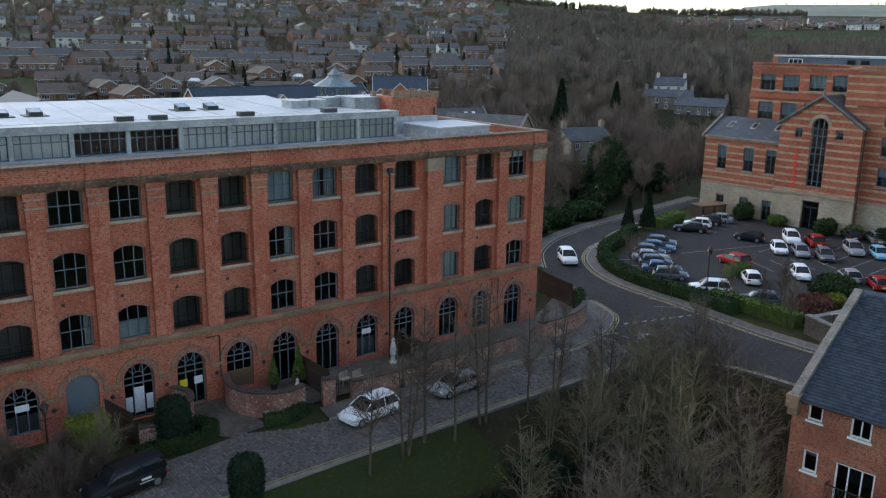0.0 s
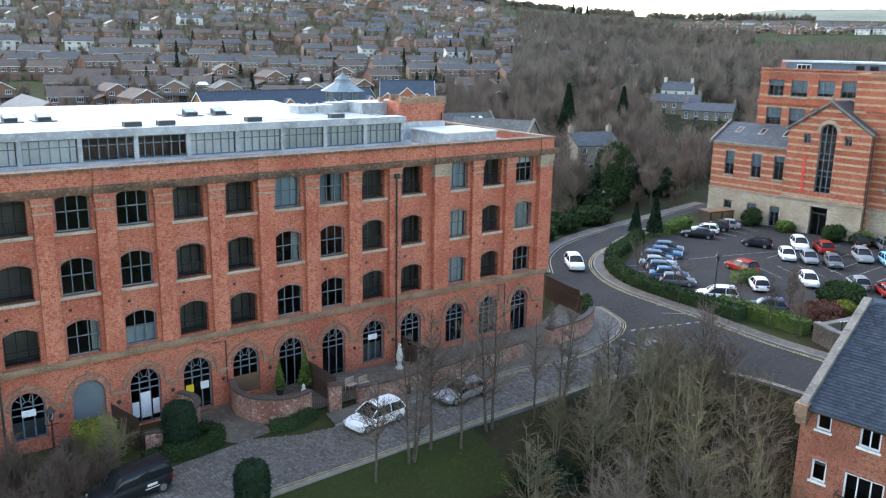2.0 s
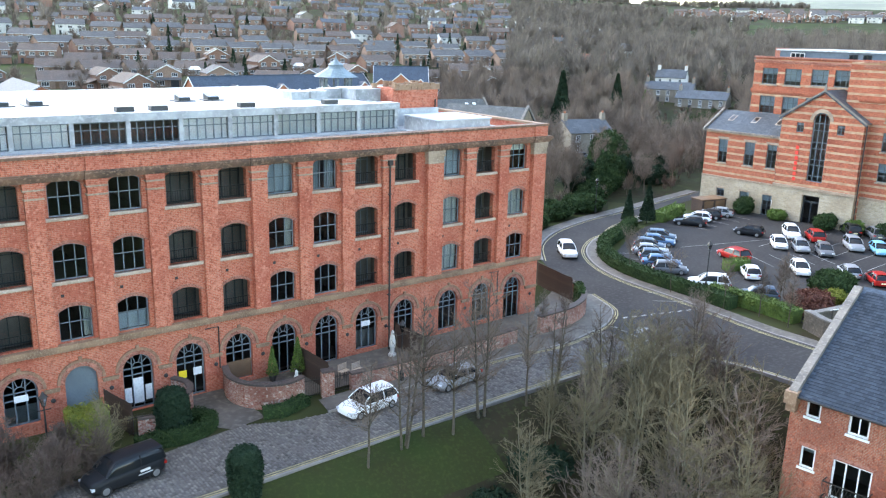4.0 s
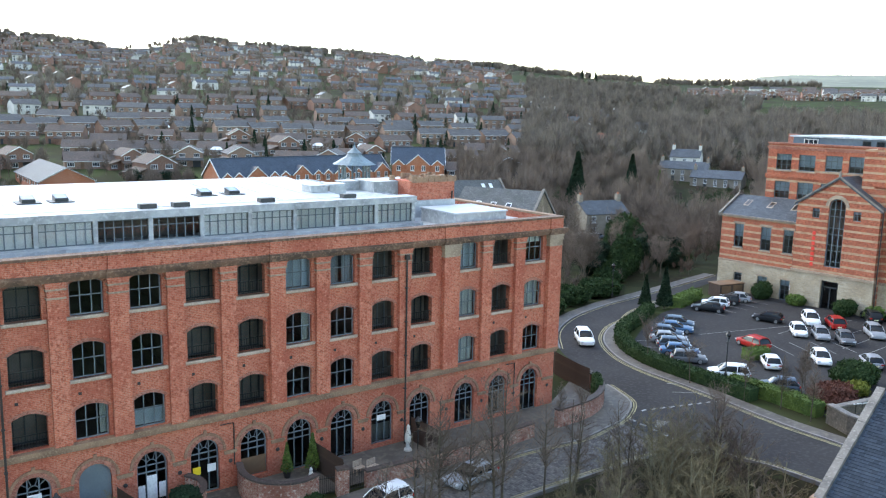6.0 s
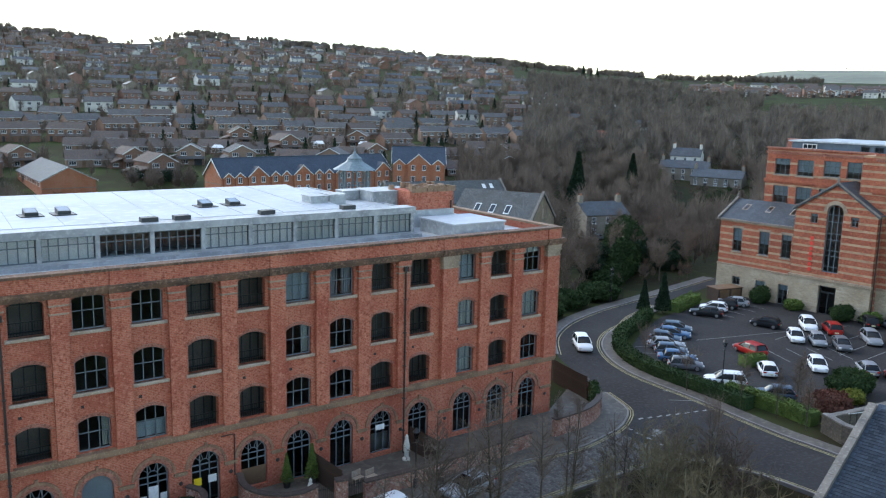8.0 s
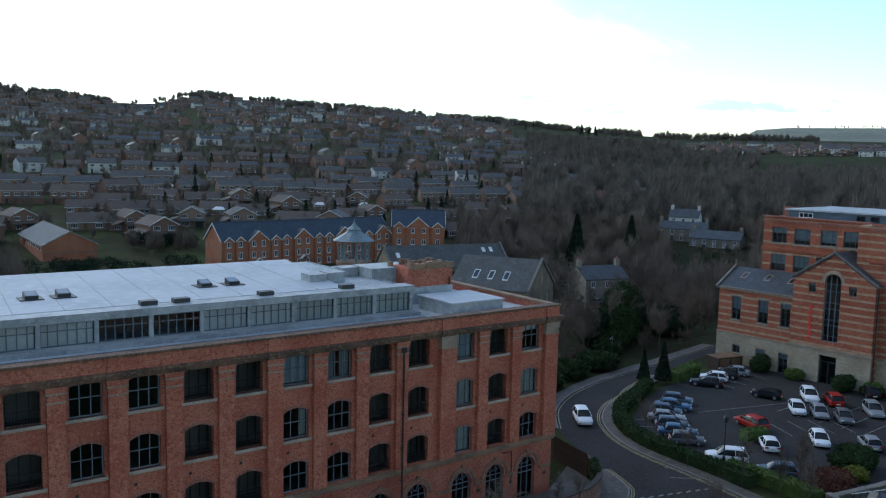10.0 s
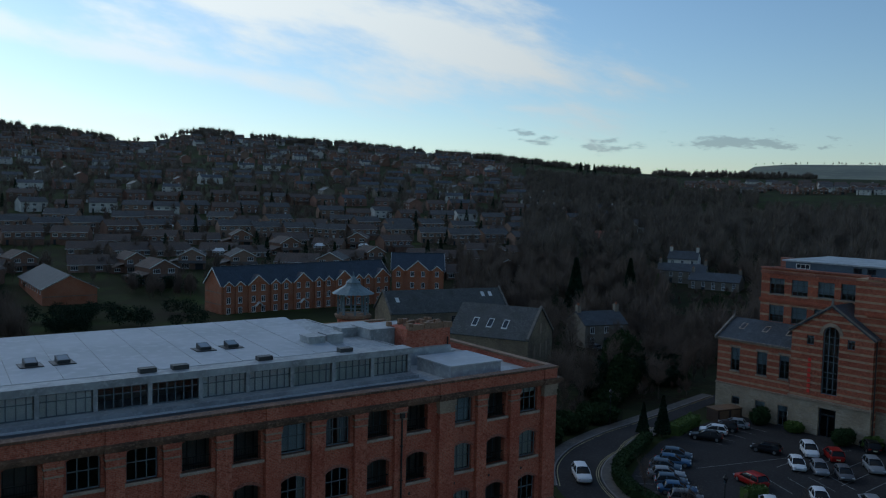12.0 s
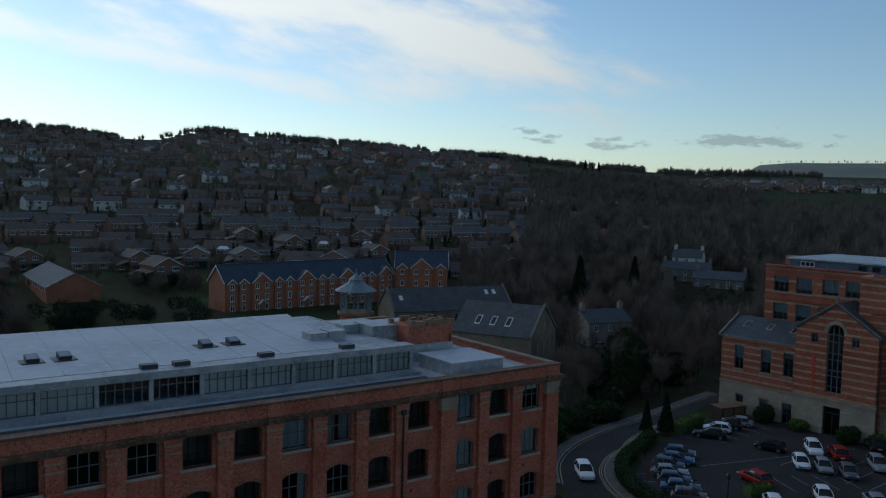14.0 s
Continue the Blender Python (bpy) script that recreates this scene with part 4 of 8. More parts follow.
# ---- walls with square openings ----
def holed(x0, x1, z0, z1, holes, t=0.3, y=0.0, bm=None):
    """A wall that looks to -y, with square openings (a, b, c, d) through it."""
    bm = bm or bmesh.new()
    xs = sorted({x0, x1, *(v for h in holes for v in h[:2])})
    zs = sorted({z0, z1, *(v for h in holes for v in h[2:4])})
    for a, b in zip(xs, xs[1:]):
        for c, d in zip(zs, zs[1:]):
            mx, mz = (a + b) / 2, (c + d) / 2
            if any(h[0] < mx < h[1] and h[2] < mz < h[3] for h in holes):
                continue
            quad(bm, (a, y, c), (b, y, c), (b, y, d), (a, y, d))
            quad(bm, (a, y + t, d), (b, y + t, d), (b, y + t, c), (a, y + t, c))
    for a, b, c, d in (h[:4] for h in holes):
        ring = [(a, c), (b, c), (b, d), (a, d)]
        for p, q in zip(ring, ring[1:] + ring[:1]):
            quad(bm, (p[0], y, p[1]), (p[0], y + t, p[1]), (q[0], y + t, q[1]), (q[0], y, q[1]))
    for p, q in (((x0, z0), (x0, z1)), ((x0, z1), (x1, z1)), ((x1, z1), (x1, z0))):
        quad(bm, (p[0], y, p[1]), (p[0], y + t, p[1]), (q[0], y + t, q[1]), (q[0], y, q[1]))
    return bm


def square_window(parent, a, b, c, d, y, cols, rails, mat, glass=None, bar=0.05, edge=0.08, name="window", blind=None):
    bm = bmesh.new()
    for p, q in (((a, c), (a + edge, d)), ((b - edge, c), (b, d))):
        box(p[0], q[0], y, y + 0.08, p[1], q[1], bm)
    box(a + edge, b - edge, y, y + 0.08, c, c + edge, bm)
    box(a + edge, b - edge, y, y + 0.08, d - edge, d, bm)
    for i in range(1, cols):
        x = a + (b - a) * i / cols
        box(x - bar / 2, x + bar / 2, y + 0.005, y + 0.07, c + edge, d - edge, bm)
    for k in rails:
        z = c + (d - c) * k
        box(a + edge, b - edge, y + 0.01, y + 0.06, z - bar / 2, z + bar / 2, bm)
    fr = part(name, bm, mat, parent)
    pn = bmesh.new()
    quad(pn, (a, y + 0.05, c), (b, y + 0.05, c), (b, y + 0.05, d), (a, y + 0.05, d))
    part("pane", pn, glass or GLASS, fr)
    if blind:
        bl = bmesh.new()
        quad(bl, (a, y + 0.2, d - (d - c) * blind), (b, y + 0.2, d - (d - c) * blind), (b, y + 0.2, d), (a, y + 0.2, d))
        part("blind", bl, LINEN if mat is WHITE_PAINT else LINEN_BLUE, fr)
    return fr


def striped(name, period, share, start):
    """Red brick with courses of buff stone."""
    m = bonded(name, (0.33, 0.085, 0.046), (0.41, 0.118, 0.064), (0.29, 0.15, 0.10), 0.235, 0.082, (0.25, 0.07, 0.042))
    n, l = m.node_tree.nodes, m.node_tree.links
    b = n["Principled BSDF"]
    brick = b.inputs["Base Color"].links[0].from_socket
    co = n.new("ShaderNodeTexCoord").outputs["Object"]
    sep, off, div, fr, lt = (n.new("ShaderNodeSeparateXYZ"), *(n.new("ShaderNodeMath") for _ in range(4)))
    off.operation, div.operation, fr.operation, lt.operation = "ADD", "DIVIDE", "FRACT", "LESS_THAN"
    off.inputs[1].default_value, div.inputs[1].default_value, lt.inputs[1].default_value = start, period, share
    l.new(co, sep.inputs[0])
    for a, q in zip((sep.outputs[2], off.outputs[0], div.outputs[0], fr.outputs[0]), (off, div, fr, lt)):
        l.new(a, q.inputs[0])
    buff = mix_rgb(n, l, noise_fac(n, l, co, 1.3, 0.35, 0.7, 6), (0.42, 0.275, 0.175), (0.29, 0.17, 0.105))
    l.new(mix_rgb(n, l, lt.outputs[0], brick, buff), b.inputs["Base Color"])
    return m


STRIPED = striped("striped_brick", 0.92, 0.31, 0.2)
STRIPED_HIGH = striped("red_brick_few_bands", 1.55, 0.2, 0.4)

# ---- striped mill by the car park ----
g = thing("striped_mill", "red and buff striped brick mill on a rubble-stone base", "mill building", pose(54.2, 20.7, 0, 0, 0, -86))
wing_up = [(0.15, 1.55, 5.9, 9.15), (4.1, 5.6, 5.95, 9.15), (7.35, 8.75, 6.0, 9.15)]
wing_low = [(0.6, 1.8, 1.15, 2.3), (4.15, 5.6, -0.1, 2.35), (7.45, 8.85, -0.35, 2.4)]
part("wing_wall", holed(-1.9, 9.2, 4.0, 10.1, wing_up, 0.4), STRIPED, g)
part("wing_base", holed(-1.95, 9.2, GZ - 0.3, 3.75, wing_low, 0.45, -0.05), RUBBLE, g)
part("string_course", box(-2.0, 9.2, -0.14, 0.35, 3.75, 4.0), STONE, g)
part("wing_end_wall", box(-1.9, -1.5, 0.4, 9.5, GZ - 0.3, 10.1), STRIPED, g)
part("wing_room", box(-1.4, 9.0, 3.5, 3.7, GZ, 10), ROOM, g)
part("wing_floor", box(-1.4, 9.0, 0.5, 3.5, 3.7, 3.9), ROOM, g)
part("eaves_gutter", box(-2.05, 9.2, -0.28, 0.1, 10.1, 10.42), SILL, g)
for i, (a, b, c, d) in enumerate(wing_up):
    square_window(g, a, b, c, d, 0.18, 2, (0.3, 0.62), FRAME_GREY, blind=(0.55, 0.55, 0.25)[i])
    part("sill", box(a - 0.1, b + 0.1, -0.12, 0.2, c - 0.2, c), STONE, g)
    part("lintel", box(a - 0.15, b + 0.15, -0.03, 0.2, d, d + 0.32), STONE, g)
for a, b, c, d in wing_low:
    square_window(g, a, b, c, d, 0.15, 2, (0.5,), FRAME_GREY, GLASS, blind=0.3)
    part("lintel", box(a - 0.15, b + 0.15, -0.09, 0.2, d, d + 0.26), STONE, g)
bm = bmesh.new()
for a, b in (((-2.05, -0.35, 10.35), (-2.05, 4.4, 12.85)), ((-2.05, 4.4, 12.85), (-2.05, 9.4, 10.35))):
    quad(bm, a, (9.3, a[1], a[2]), (9.3, b[1], b[2]), b)
    quad(bm, (-2.05, b[1], b[2] - 0.15), (9.3, b[1], b[2] - 0.15), (9.3, a[1], a[2] - 0.15), (-2.05, a[1], a[2] - 0.15))
part("wing_roof", bm, SLATE, g)
bm = bmesh.new()
for a, b in (((-0.5, 10.3), (4.4, 12.95)), ((9.4, 10.3), (4.4, 12.95))):
    v = [bm.verts.new((x, a[0] if k in (0, 3) else b[0], (a[1] if k in (0, 3) else b[1]) + h)) for h in (-0.1, 0.2) for k, x in enumerate((-2.25, -2.25, -1.93, -1.93))]
    for f in ((0, 1, 2, 3), (4, 7, 6, 5), (0, 4, 5, 1), (2, 6, 7, 3), (1, 5, 6, 2), (0, 3, 7, 4)):
        bm.faces.new([v[j] for j in f])
tube([(-2.08, 4.4, 13.2), (-2.08, 4.4, 13.9)], [0.18, 0.05], 6, bm)
part("gable_coping", bm, COPING_GREY, g)
quad_end = bmesh.new()
quad_end.faces.new([quad_end.verts.new(p) for p in ((-1.88, 9.5, 10.1), (-1.88, 4.4, 12.85), (-1.88, 0, 10.1))])
part("wing_gable", quad_end, STRIPED, g)
for x in (0.4, 3.9, 7.4):
    bm = bmesh.new()
    v = [(x - 0.4, 2.0, 11.62), (x + 0.4, 2.0, 11.62), (x + 0.4, 3.3, 12.30), (x - 0.4, 3.3, 12.30)]
    quad(bm, *v)
    for p, q in zip(v, v[1:] + v[:1]):
        quad(bm, (p[0], p[1], p[2] - 0.12), (q[0], q[1], q[2] - 0.12), q, p)
    s = part("skylight", bm, SILL, g)
    bm = bmesh.new()
    quad(bm, (x - 0.3, 2.1, 11.69), (x + 0.3, 2.1, 11.69), (x + 0.3, 3.2, 12.26), (x - 0.3, 3.2, 12.26))
    part("pane", bm, GLASS_DARK, s)
# entrance gable
GY = -0.5
gab = bmesh.new()
tall = (13.35, 15.45, 5.15, 12.95)
for a, b, c, d, hs in ((9.2, 13.0, 4.0, 13.2, [(11.25, 12.2, 11.3, 12.5)]), (15.8, 19.7, 4.0, 13.2, [(16.45, 17.4, 11.4, 12.6)])):
    holed(a, b, c, d, hs, 0.4, GY, gab)
pierced(gab, 13.0, 15.8, 4.0, 14.6, (*tall[:3], 12.95, 1.04), 0.4, GY)
apex = (14.4, 16.5)
for tri in (((9.2, 13.2), (13.0, 13.2), (13.0, 15.63)), ((15.8, 13.2), (19.7, 13.2), (15.8, 15.63)), ((13.0, 14.6), (15.8, 14.6), (15.8, 15.63), apex, (13.0, 15.63))):
    quad(gab, *((p[0], GY, p[1]) for p in tri))
part("gable_wall", gab, STRIPED, g)
part("gable_base", holed(9.2, 19.75, GZ - 0.3, 4.0, [(13.25, 15.5, GZ, 3.35)], 0.45, GY - 0.08), RUBBLE, g)
part("gable_string", box(9.1, 19.9, GY - 0.25, 0.0, 4.0, 4.35), STONE, g)
part("gable_side_wall", box(19.35, 19.75, GY + 0.4, 1.0, GZ, 13.2), STRIPED, g)
bm = bmesh.new()
for a, b in (((8.9, 13.0), (14.4, 16.75)), ((14.4, 16.75), (20.0, 13.0))):
    quad(bm, (a[0], GY - 0.2, a[1]), (b[0], GY - 0.2, b[1]), (b[0], 6, b[1]), (a[0], 6, a[1])) if a[0] > b[0] else quad(bm, (a[0], 6, a[1]), (a[0], GY - 0.2, a[1]), (b[0], GY - 0.2, b[1]), (b[0], 6, b[1]))
    quad(bm, (a[0], GY - 0.2, a[1] - 0.3), (b[0], GY - 0.2, b[1] - 0.3), (b[0], GY - 0.2, b[1]), (a[0], GY - 0.2, a[1]))
part("gable_roof", bm, SLATE, g)
bm = bmesh.new()
for a, b in (((8.85, 12.85), (14.4, 16.6)), ((14.4, 16.6), (20.05, 12.85))):
    v = [bm.verts.new((p[0], y, p[1] + h)) for y in (GY - 0.26, GY + 0.05) for h in (0.06, 0.26) for p in (a, b)]
    for f in ((0, 1, 3, 2), (4, 6, 7, 5), (2, 3, 7, 6), (0, 4, 5, 1)):
        bm.faces.new([v[j] for j in f])
tube([(14.4, GY - 0.1, 16.8), (14.4, GY - 0.1, 17.6)], [0.2, 0.06], 6, bm)
part("gable_coping", bm, COPING_GREY, g)
fr = part("stair_window", arched_frame(*tall[:3], 12.95, 1.04, GY + 0.2, 3, (5.9, 7.3, 8.0, 9.4, 10.2, 11.7, 12.6), 0.09, 0.12), FRAME_GREY, g)
part("pane", arched_pane(*tall[:3], 12.95, 1.04, GY + 0.26), GLASS, fr)
bm = bmesh.new()
arch_ring(bm, tall[0], tall[1], 12.95, 1.04, 0.45, GY - 0.06, GY + 0.1)
part("arch_ring", bm, STONE, g)
for a, b, c, d in ((11.25, 12.2, 11.3, 12.5), (16.45, 17.4, 11.4, 12.6)):
    square_window(g, a, b, c, d, GY + 0.15, 2, (0.5,), FRAME_GREY, GLASS, blind=0.3)
part("door_frame", holed(13.25, 15.5, GZ, 3.35, [(13.45, 14.3, GZ + 0.05, 2.4), (14.45, 15.3, GZ + 0.05, 2.4), (13.45, 15.3, 2.6, 3.2)], 0.1, GY + 0.25), FRAME_DARK, g)
pn = bmesh.new()
quad(pn, (13.3, GY + 0.3, GZ), (15.45, GY + 0.3, GZ), (15.45, GY + 0.3, 3.3), (13.3, GY + 0.3, 3.3))
part("door_glass", pn, GLASS_DARK, g)
part("gable_room", box(9.4, 19.2, 3.2, 3.4, GZ, 13.2), ROOM, g)
SIGN_RED = plain("red_lettering", (0.62, 0.035, 0.02), 0.5)
for k in range(7):
    part("sign_letter", box(11.55, 11.95, GY - 0.08, GY - 0.02, 9.1 - 0.68 * k, 9.55 - 0.68 * k), SIGN_RED, g)
bm = tube([(9.05, -0.12, GZ), (9.05, -0.12, 10.2)], [0.07, 0.07], 8)
part("downpipe", bm, PIPE, g)
part("downpipe", tube([(19.95, -0.3, GZ), (19.95, -0.3, 13.0)], [0.08, 0.08], 8), PIPE, g)
part("meter_box", box(8.95, 9.35, -0.2, -0.06, 1.2, 1.9), WHITE_PAINT, g)
# tower block behind
TY = 5.0
tops = [(2.75, 4.95, 16.75, 18.95), (6.0, 8.3, 16.75, 18.95), (9.85, 12.1, 16.95, 19.05), (12.95, 15.2, 16.95, 19.1)]
part("tower_wall", holed(1.5, 9.2, 10, 20.3, [*tops[:2], (2.8, 5.0, 12.8, 15.15), (6.1, 8.3, 12.85, 15.2)], 0.4, TY), STRIPED_HIGH, g)
part("tower_wall", holed(9.2, 16.4, 10, 20.3, [*tops[2:], (9.5, 11.3, 14.2, 15.3)], 0.4, TY - 0.35), STRIPED_HIGH, g)
part("tower_wall", holed(18.0, 42, 4.0, 20.6, [(a, a + 2.2, z, z + 2.3) for a in (21.4, 25.2, 29, 32.8) for z in (6.1, 9.8, 13.4, 17.0)], 0.4, 1.0), STRIPED, g)
part("tower_wall", box(16.4, 18.2, 1.1, TY + 0.2, 10, 20.3), STRIPED, g)
part("tower_base", box(18.0, 42, 0.9, 1.5, GZ - 0.3, 3.7), RUBBLE, g)
part("tower_string", box(18.0, 42, 0.75, 1.3, 3.7, 4.0), STONE, g)
part("tower_side_wall", box(1.5, 1.9, TY + 0.4, 22, 6, 20.3), STRIPED_HIGH, g)
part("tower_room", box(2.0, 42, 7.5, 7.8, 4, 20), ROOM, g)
for a, b, c, d in tops:
    square_window(g, a, b, c, d, TY + (0.15 if a < 9 else -0.2), 3, (0.33, 0.66), FRAME_GREY, blind=0.35 + 0.5 * ((a * 7.3) % 1))
    part("sill", box(a - 0.15, b + 0.15, TY - (0.12 if a < 9 else 0.47), TY + 0.1, c - 0.2, c), STONE, g)
for a, b, c, d in ((2.8, 5.0, 12.8, 15.15), (6.1, 8.3, 12.85, 15.2), (9.5, 11.3, 14.2, 15.3)):
    square_window(g, a, b, c, d, TY + (0.15 if a < 9 else -0.2), 3, (0.3, 0.65), FRAME_GREY, blind=0.4 + 0.5 * ((a * 3.7) % 1))
for a in (21.4, 25.2, 29, 32.8):
    for z in (6.1, 9.8, 13.4, 17.0):
        square_window(g, a, a + 2.2, z, z + 2.3, 1.15, 3, (0.33, 0.66), FRAME_GREY, blind=0.5 if (a + z) % 3 < 1.6 else None)
        part("sill", box(a - 0.1, a + 2.3, 0.85, 1.2, z - 0.2, z), STONE, g)
for x0, x1, y in ((1.35, 9.2, TY), (9.2, 16.5, TY - 0.35), (18.0, 42, 1.0)):
    bm = bmesh.new()
    for z0, z1, o in ((15.55, 15.75, 0.1), (15.75, 15.95, 0.22), (15.95, 16.1, 0.15)):
        box(x0, x1, y - o, y + 0.1, z0, z1, bm)
    part("cornice", bm, STRIPED_HIGH, g)
    bm = bmesh.new()
    for z0, z1, o in ((19.6, 19.8, 0.06), (19.8, 20.0, 0.16), (20.3, 20.5, 0.2)):
        box(x0, x1, y - o, y + 0.45, z0, z1, bm)
    part("parapet_band", bm, BRICK_DARK, g)
part("tower_roof", box(1.9, 42, TY, 24, 19.7, 19.9), ROOF_GREY, g)
part("pipe", tube([(15.45, TY - 0.5, 13), (15.45, TY - 0.5, 19.4)], [0.09, 0.09], 8), PIPE, g)
ATTIC = surface("blue_grey_cladding", (0.085, 0.115, 0.15), (0.06, 0.085, 0.115), rough=0.4, fine=2, bump=0.03)
pent = part("attic_storey", box(3.4, 42, 8, 22, 19.9, 21.3), ATTIC, g, "blue-grey metal-clad attic storey")
part("attic_roof", box(3.0, 42.3, 7.6, 22.3, 21.3, 21.5), ROOF_GREY, g)
for a in (5.0, 13.0, 14.8, 21, 27, 33):
    square_window(g, a, a + (2.0 if a < 6 else 1.1), 20.35, 21.05, 7.9, 3 if a < 6 else 2, (), WHITE_PAINT if a < 6 else FRAME_DARK, GLASS_DARK)
part("chimney", box(1.6, 3.0, 10, 11.2, 19.9, 21.6), BRICK_DARK, g)

# ---- modern brick house at the near edge ----
nh = thing("apartment_house", "modern red-brick house with a blue slate roof and white windows", "house", pose(-7.62, -28.0, -0.2, 0, 0, -83.1))
nw = [(0.8, 1.55, 3.95, 5.0), (2.95, 3.98, 3.75, 4.95), (0.82, 1.6, 1.05, 2.25), (2.5, 4.45, -0.05, 2.15), (0.9, 1.65, -2.3, -1.0), (2.5, 4.45, -3.2, -1.2)]
nw += [(6.3, 7.3, 3.75, 4.95), (6.0, 8.0, -0.05, 2.15), (9.6, 10.6, 3.75, 4.95), (9.6, 10.6, 0.95, 2.15)]
part("wall", holed(0, 24, -9, 5.2, nw, 0.3), BRICK_NEW, nh)
part("gable_end_wall", box(0, 0.3, 0.3, 14.6, -9, 5.2), BRICK_NEW, nh)
part("inner_wall", box(0.3, 24, 3.0, 3.1, -9, 5.2), ROOM, nh)
for z in (2.6, -0.2, -3.2):
    part("floor_slab", box(0.3, 24, 0.3, 3.0, z - 0.12, z + 0.0), ROOM, nh)
for k, (a, b, c, d) in enumerate(nw):
    square_window(nh, a, b, c, d, 0.08, 1 if b - a < 0.9 else (2 if b - a < 1.3 else 3), (), WHITE_PAINT, GLASS_DARK, 0.07, 0.1, blind=0.3 if k in (0, 2) else None)
    part("sill", box(a - 0.08, b + 0.08, -0.06, 0.1, c - 0.12, c), WHITE_PAINT if k in (0, 1, 2) else SILL, nh)
    bm = bmesh.new()
    for j in range(int((b - a + 0.2) / 0.085)):
        x = a - 0.1 + j * 0.085
        box(x, x + 0.072, -0.012, 0.05, d, d + 0.22, bm)
    part("soldier_course", bm, BRICK_DARK, nh, kind="stuff")
RUN, RISE = 7.27, 4.25
bm = bmesh.new()
for (y0, z0), (y1, z1) in (((-0.35, 5.05), (RUN, 5.25 + RISE)), ((RUN, 5.25 + RISE), (2 * RUN + 0.35, 5.05))):
    quad(bm, (0.35, y0, z0), (24, y0, z0), (24, y1, z1), (0.35, y1, z1))
    quad(bm, (0.35, y0, z0 - 0.12), (0.35, y1, z1 - 0.12), (24, y1, z1 - 0.12), (24, y0, z0 - 0.12))
    quad(bm, (0.35, y0, z0 - 0.12), (24, y0, z0 - 0.12), (24, y0, z0), (0.35, y0, z0))
nroof = part("roof", bm, SLATE_BLUE, nh, "blue-grey slate roof")
bm = bmesh.new()
bm.faces.new([bm.verts.new(p) for p in ((0.1, 0, 5.2), (0.1, 2 * RUN, 5.2), (0.1, RUN, 5.2 + RISE))])
part("gable", bm, BRICK_NEW, nh)
SLOPE = math.atan2(RISE + 0.2, RUN + 0.35)
for k in range(12):
    s0, s1 = k * 8.5 / 12, (k + 1) * 8.5 / 12 - 0.015
    for base_y, sign in ((-0.4, 1),):
        bm = bmesh.new()
        pts = []
        for s in (s0, s1):
            y, z = base_y + s * math.cos(SLOPE), 5.05 + s * math.sin(SLOPE)
            pts.append((y, z))
        lift = random.uniform(0.0, 0.03)
        v = [bm.verts.new((x, y, z + h + lift)) for h in (-0.2, 0.22) for x, (y, z) in ((-0.08, pts[0]), (0.36, pts[0]), (0.36, pts[1]), (-0.08, pts[1]))]
        for f in ((0, 3, 2, 1), (4, 5, 6, 7), (0, 1, 5, 4), (1, 2, 6, 5), (2, 3, 7, 6), (3, 0, 4, 7)):
            bm.faces.new([v[j] for j in f])
        part("verge_coping", bm, COPING_GREY, nh)
bm = box(-0.2, 0.45, -0.6, 0.0, 4.55, 5.25)
box(-0.12, 0.38, -0.45, 0.05, 4.1, 4.55, bm)
part("kneeler", bm, STONE_DIRTY, nh)
part("gutter", tube([(0.4, -0.42, 5.0), (24, -0.42, 5.0)], [0.06, 0.06], 6), IRON, nh)
bm = bmesh.new()
for a in (2.3, 5.8):
    for z in (1.0, 0.05):
        box(a, a + 2.3, -0.55, -0.50, z - 0.03, z + 0.03, bm)
        for x in (a, a + 2.26):
            box(x, x + 0.04, -0.5, 0.02, z - 0.03, z + 0.03, bm)
    for j in range(13):
        for s in (1, -1):
            x = a + j * 2.3 / 12
            x2 = min(a + 2.3, max(a, x + s * 0.35))
            tube([(x, -0.525, 0.05), (x2, -0.525, 1.0)], [0.014, 0.014], 4, bm)
part("balcony_rail", bm, IRON, nh, "black lattice balcony rail")
# slates, course by course
cs, sn, slope_len = math.cos(SLOPE), math.sin(SLOPE), 8.4
slate_bm = bmesh.new()
rows = 38
for r in range(rows):
    s = 0.05 + r * slope_len / rows
    x = 0.45 + (0.16 if r % 2 else 0.0)
    while x < 12.5:
        w = 0.30
        lift, tip = random.uniform(0.008, 0.02), random.uniform(-0.01, 0.01)
        p = [(x, s + tip, 0.025 + lift), (x + w, s + tip, 0.025 + lift), (x + w, s + 0.24, 0.006), (x, s + 0.24, 0.006)]
        q = [(a, -0.35 + b * cs - h * sn, 5.07 + b * sn + h * cs) for a, b, h in p]
        quad(slate_bm, *q)
        quad(slate_bm, (q[0][0], q[0][1], q[0][2] - 0.02), (q[1][0], q[1][1], q[1][2] - 0.02), q[1], q[0])
        x += 0.32
SLATE_PIECE = surface("blue_slate_piece", (0.032, 0.042, 0.056), (0.026, 0.034, 0.045), (0.045, 0.056, 0.070), rough=0.8, fine=3, coarse=0.8, bump=0.1, spec=0.12)
sn_n, sn_l = SLATE_PIECE.node_tree.nodes, SLATE_PIECE.node_tree.links
isl, isr = sn_n.new("ShaderNodeNewGeometry"), sn_n.new("ShaderNodeMapRange")
isr.inputs["To Min"].default_value, isr.inputs["To Max"].default_value = 0.75, 1.25
sn_l.new(isl.outputs["Random Per Island"], isr.inputs["Value"])
sb = sn_n["Principled BSDF"].inputs["Base Color"]
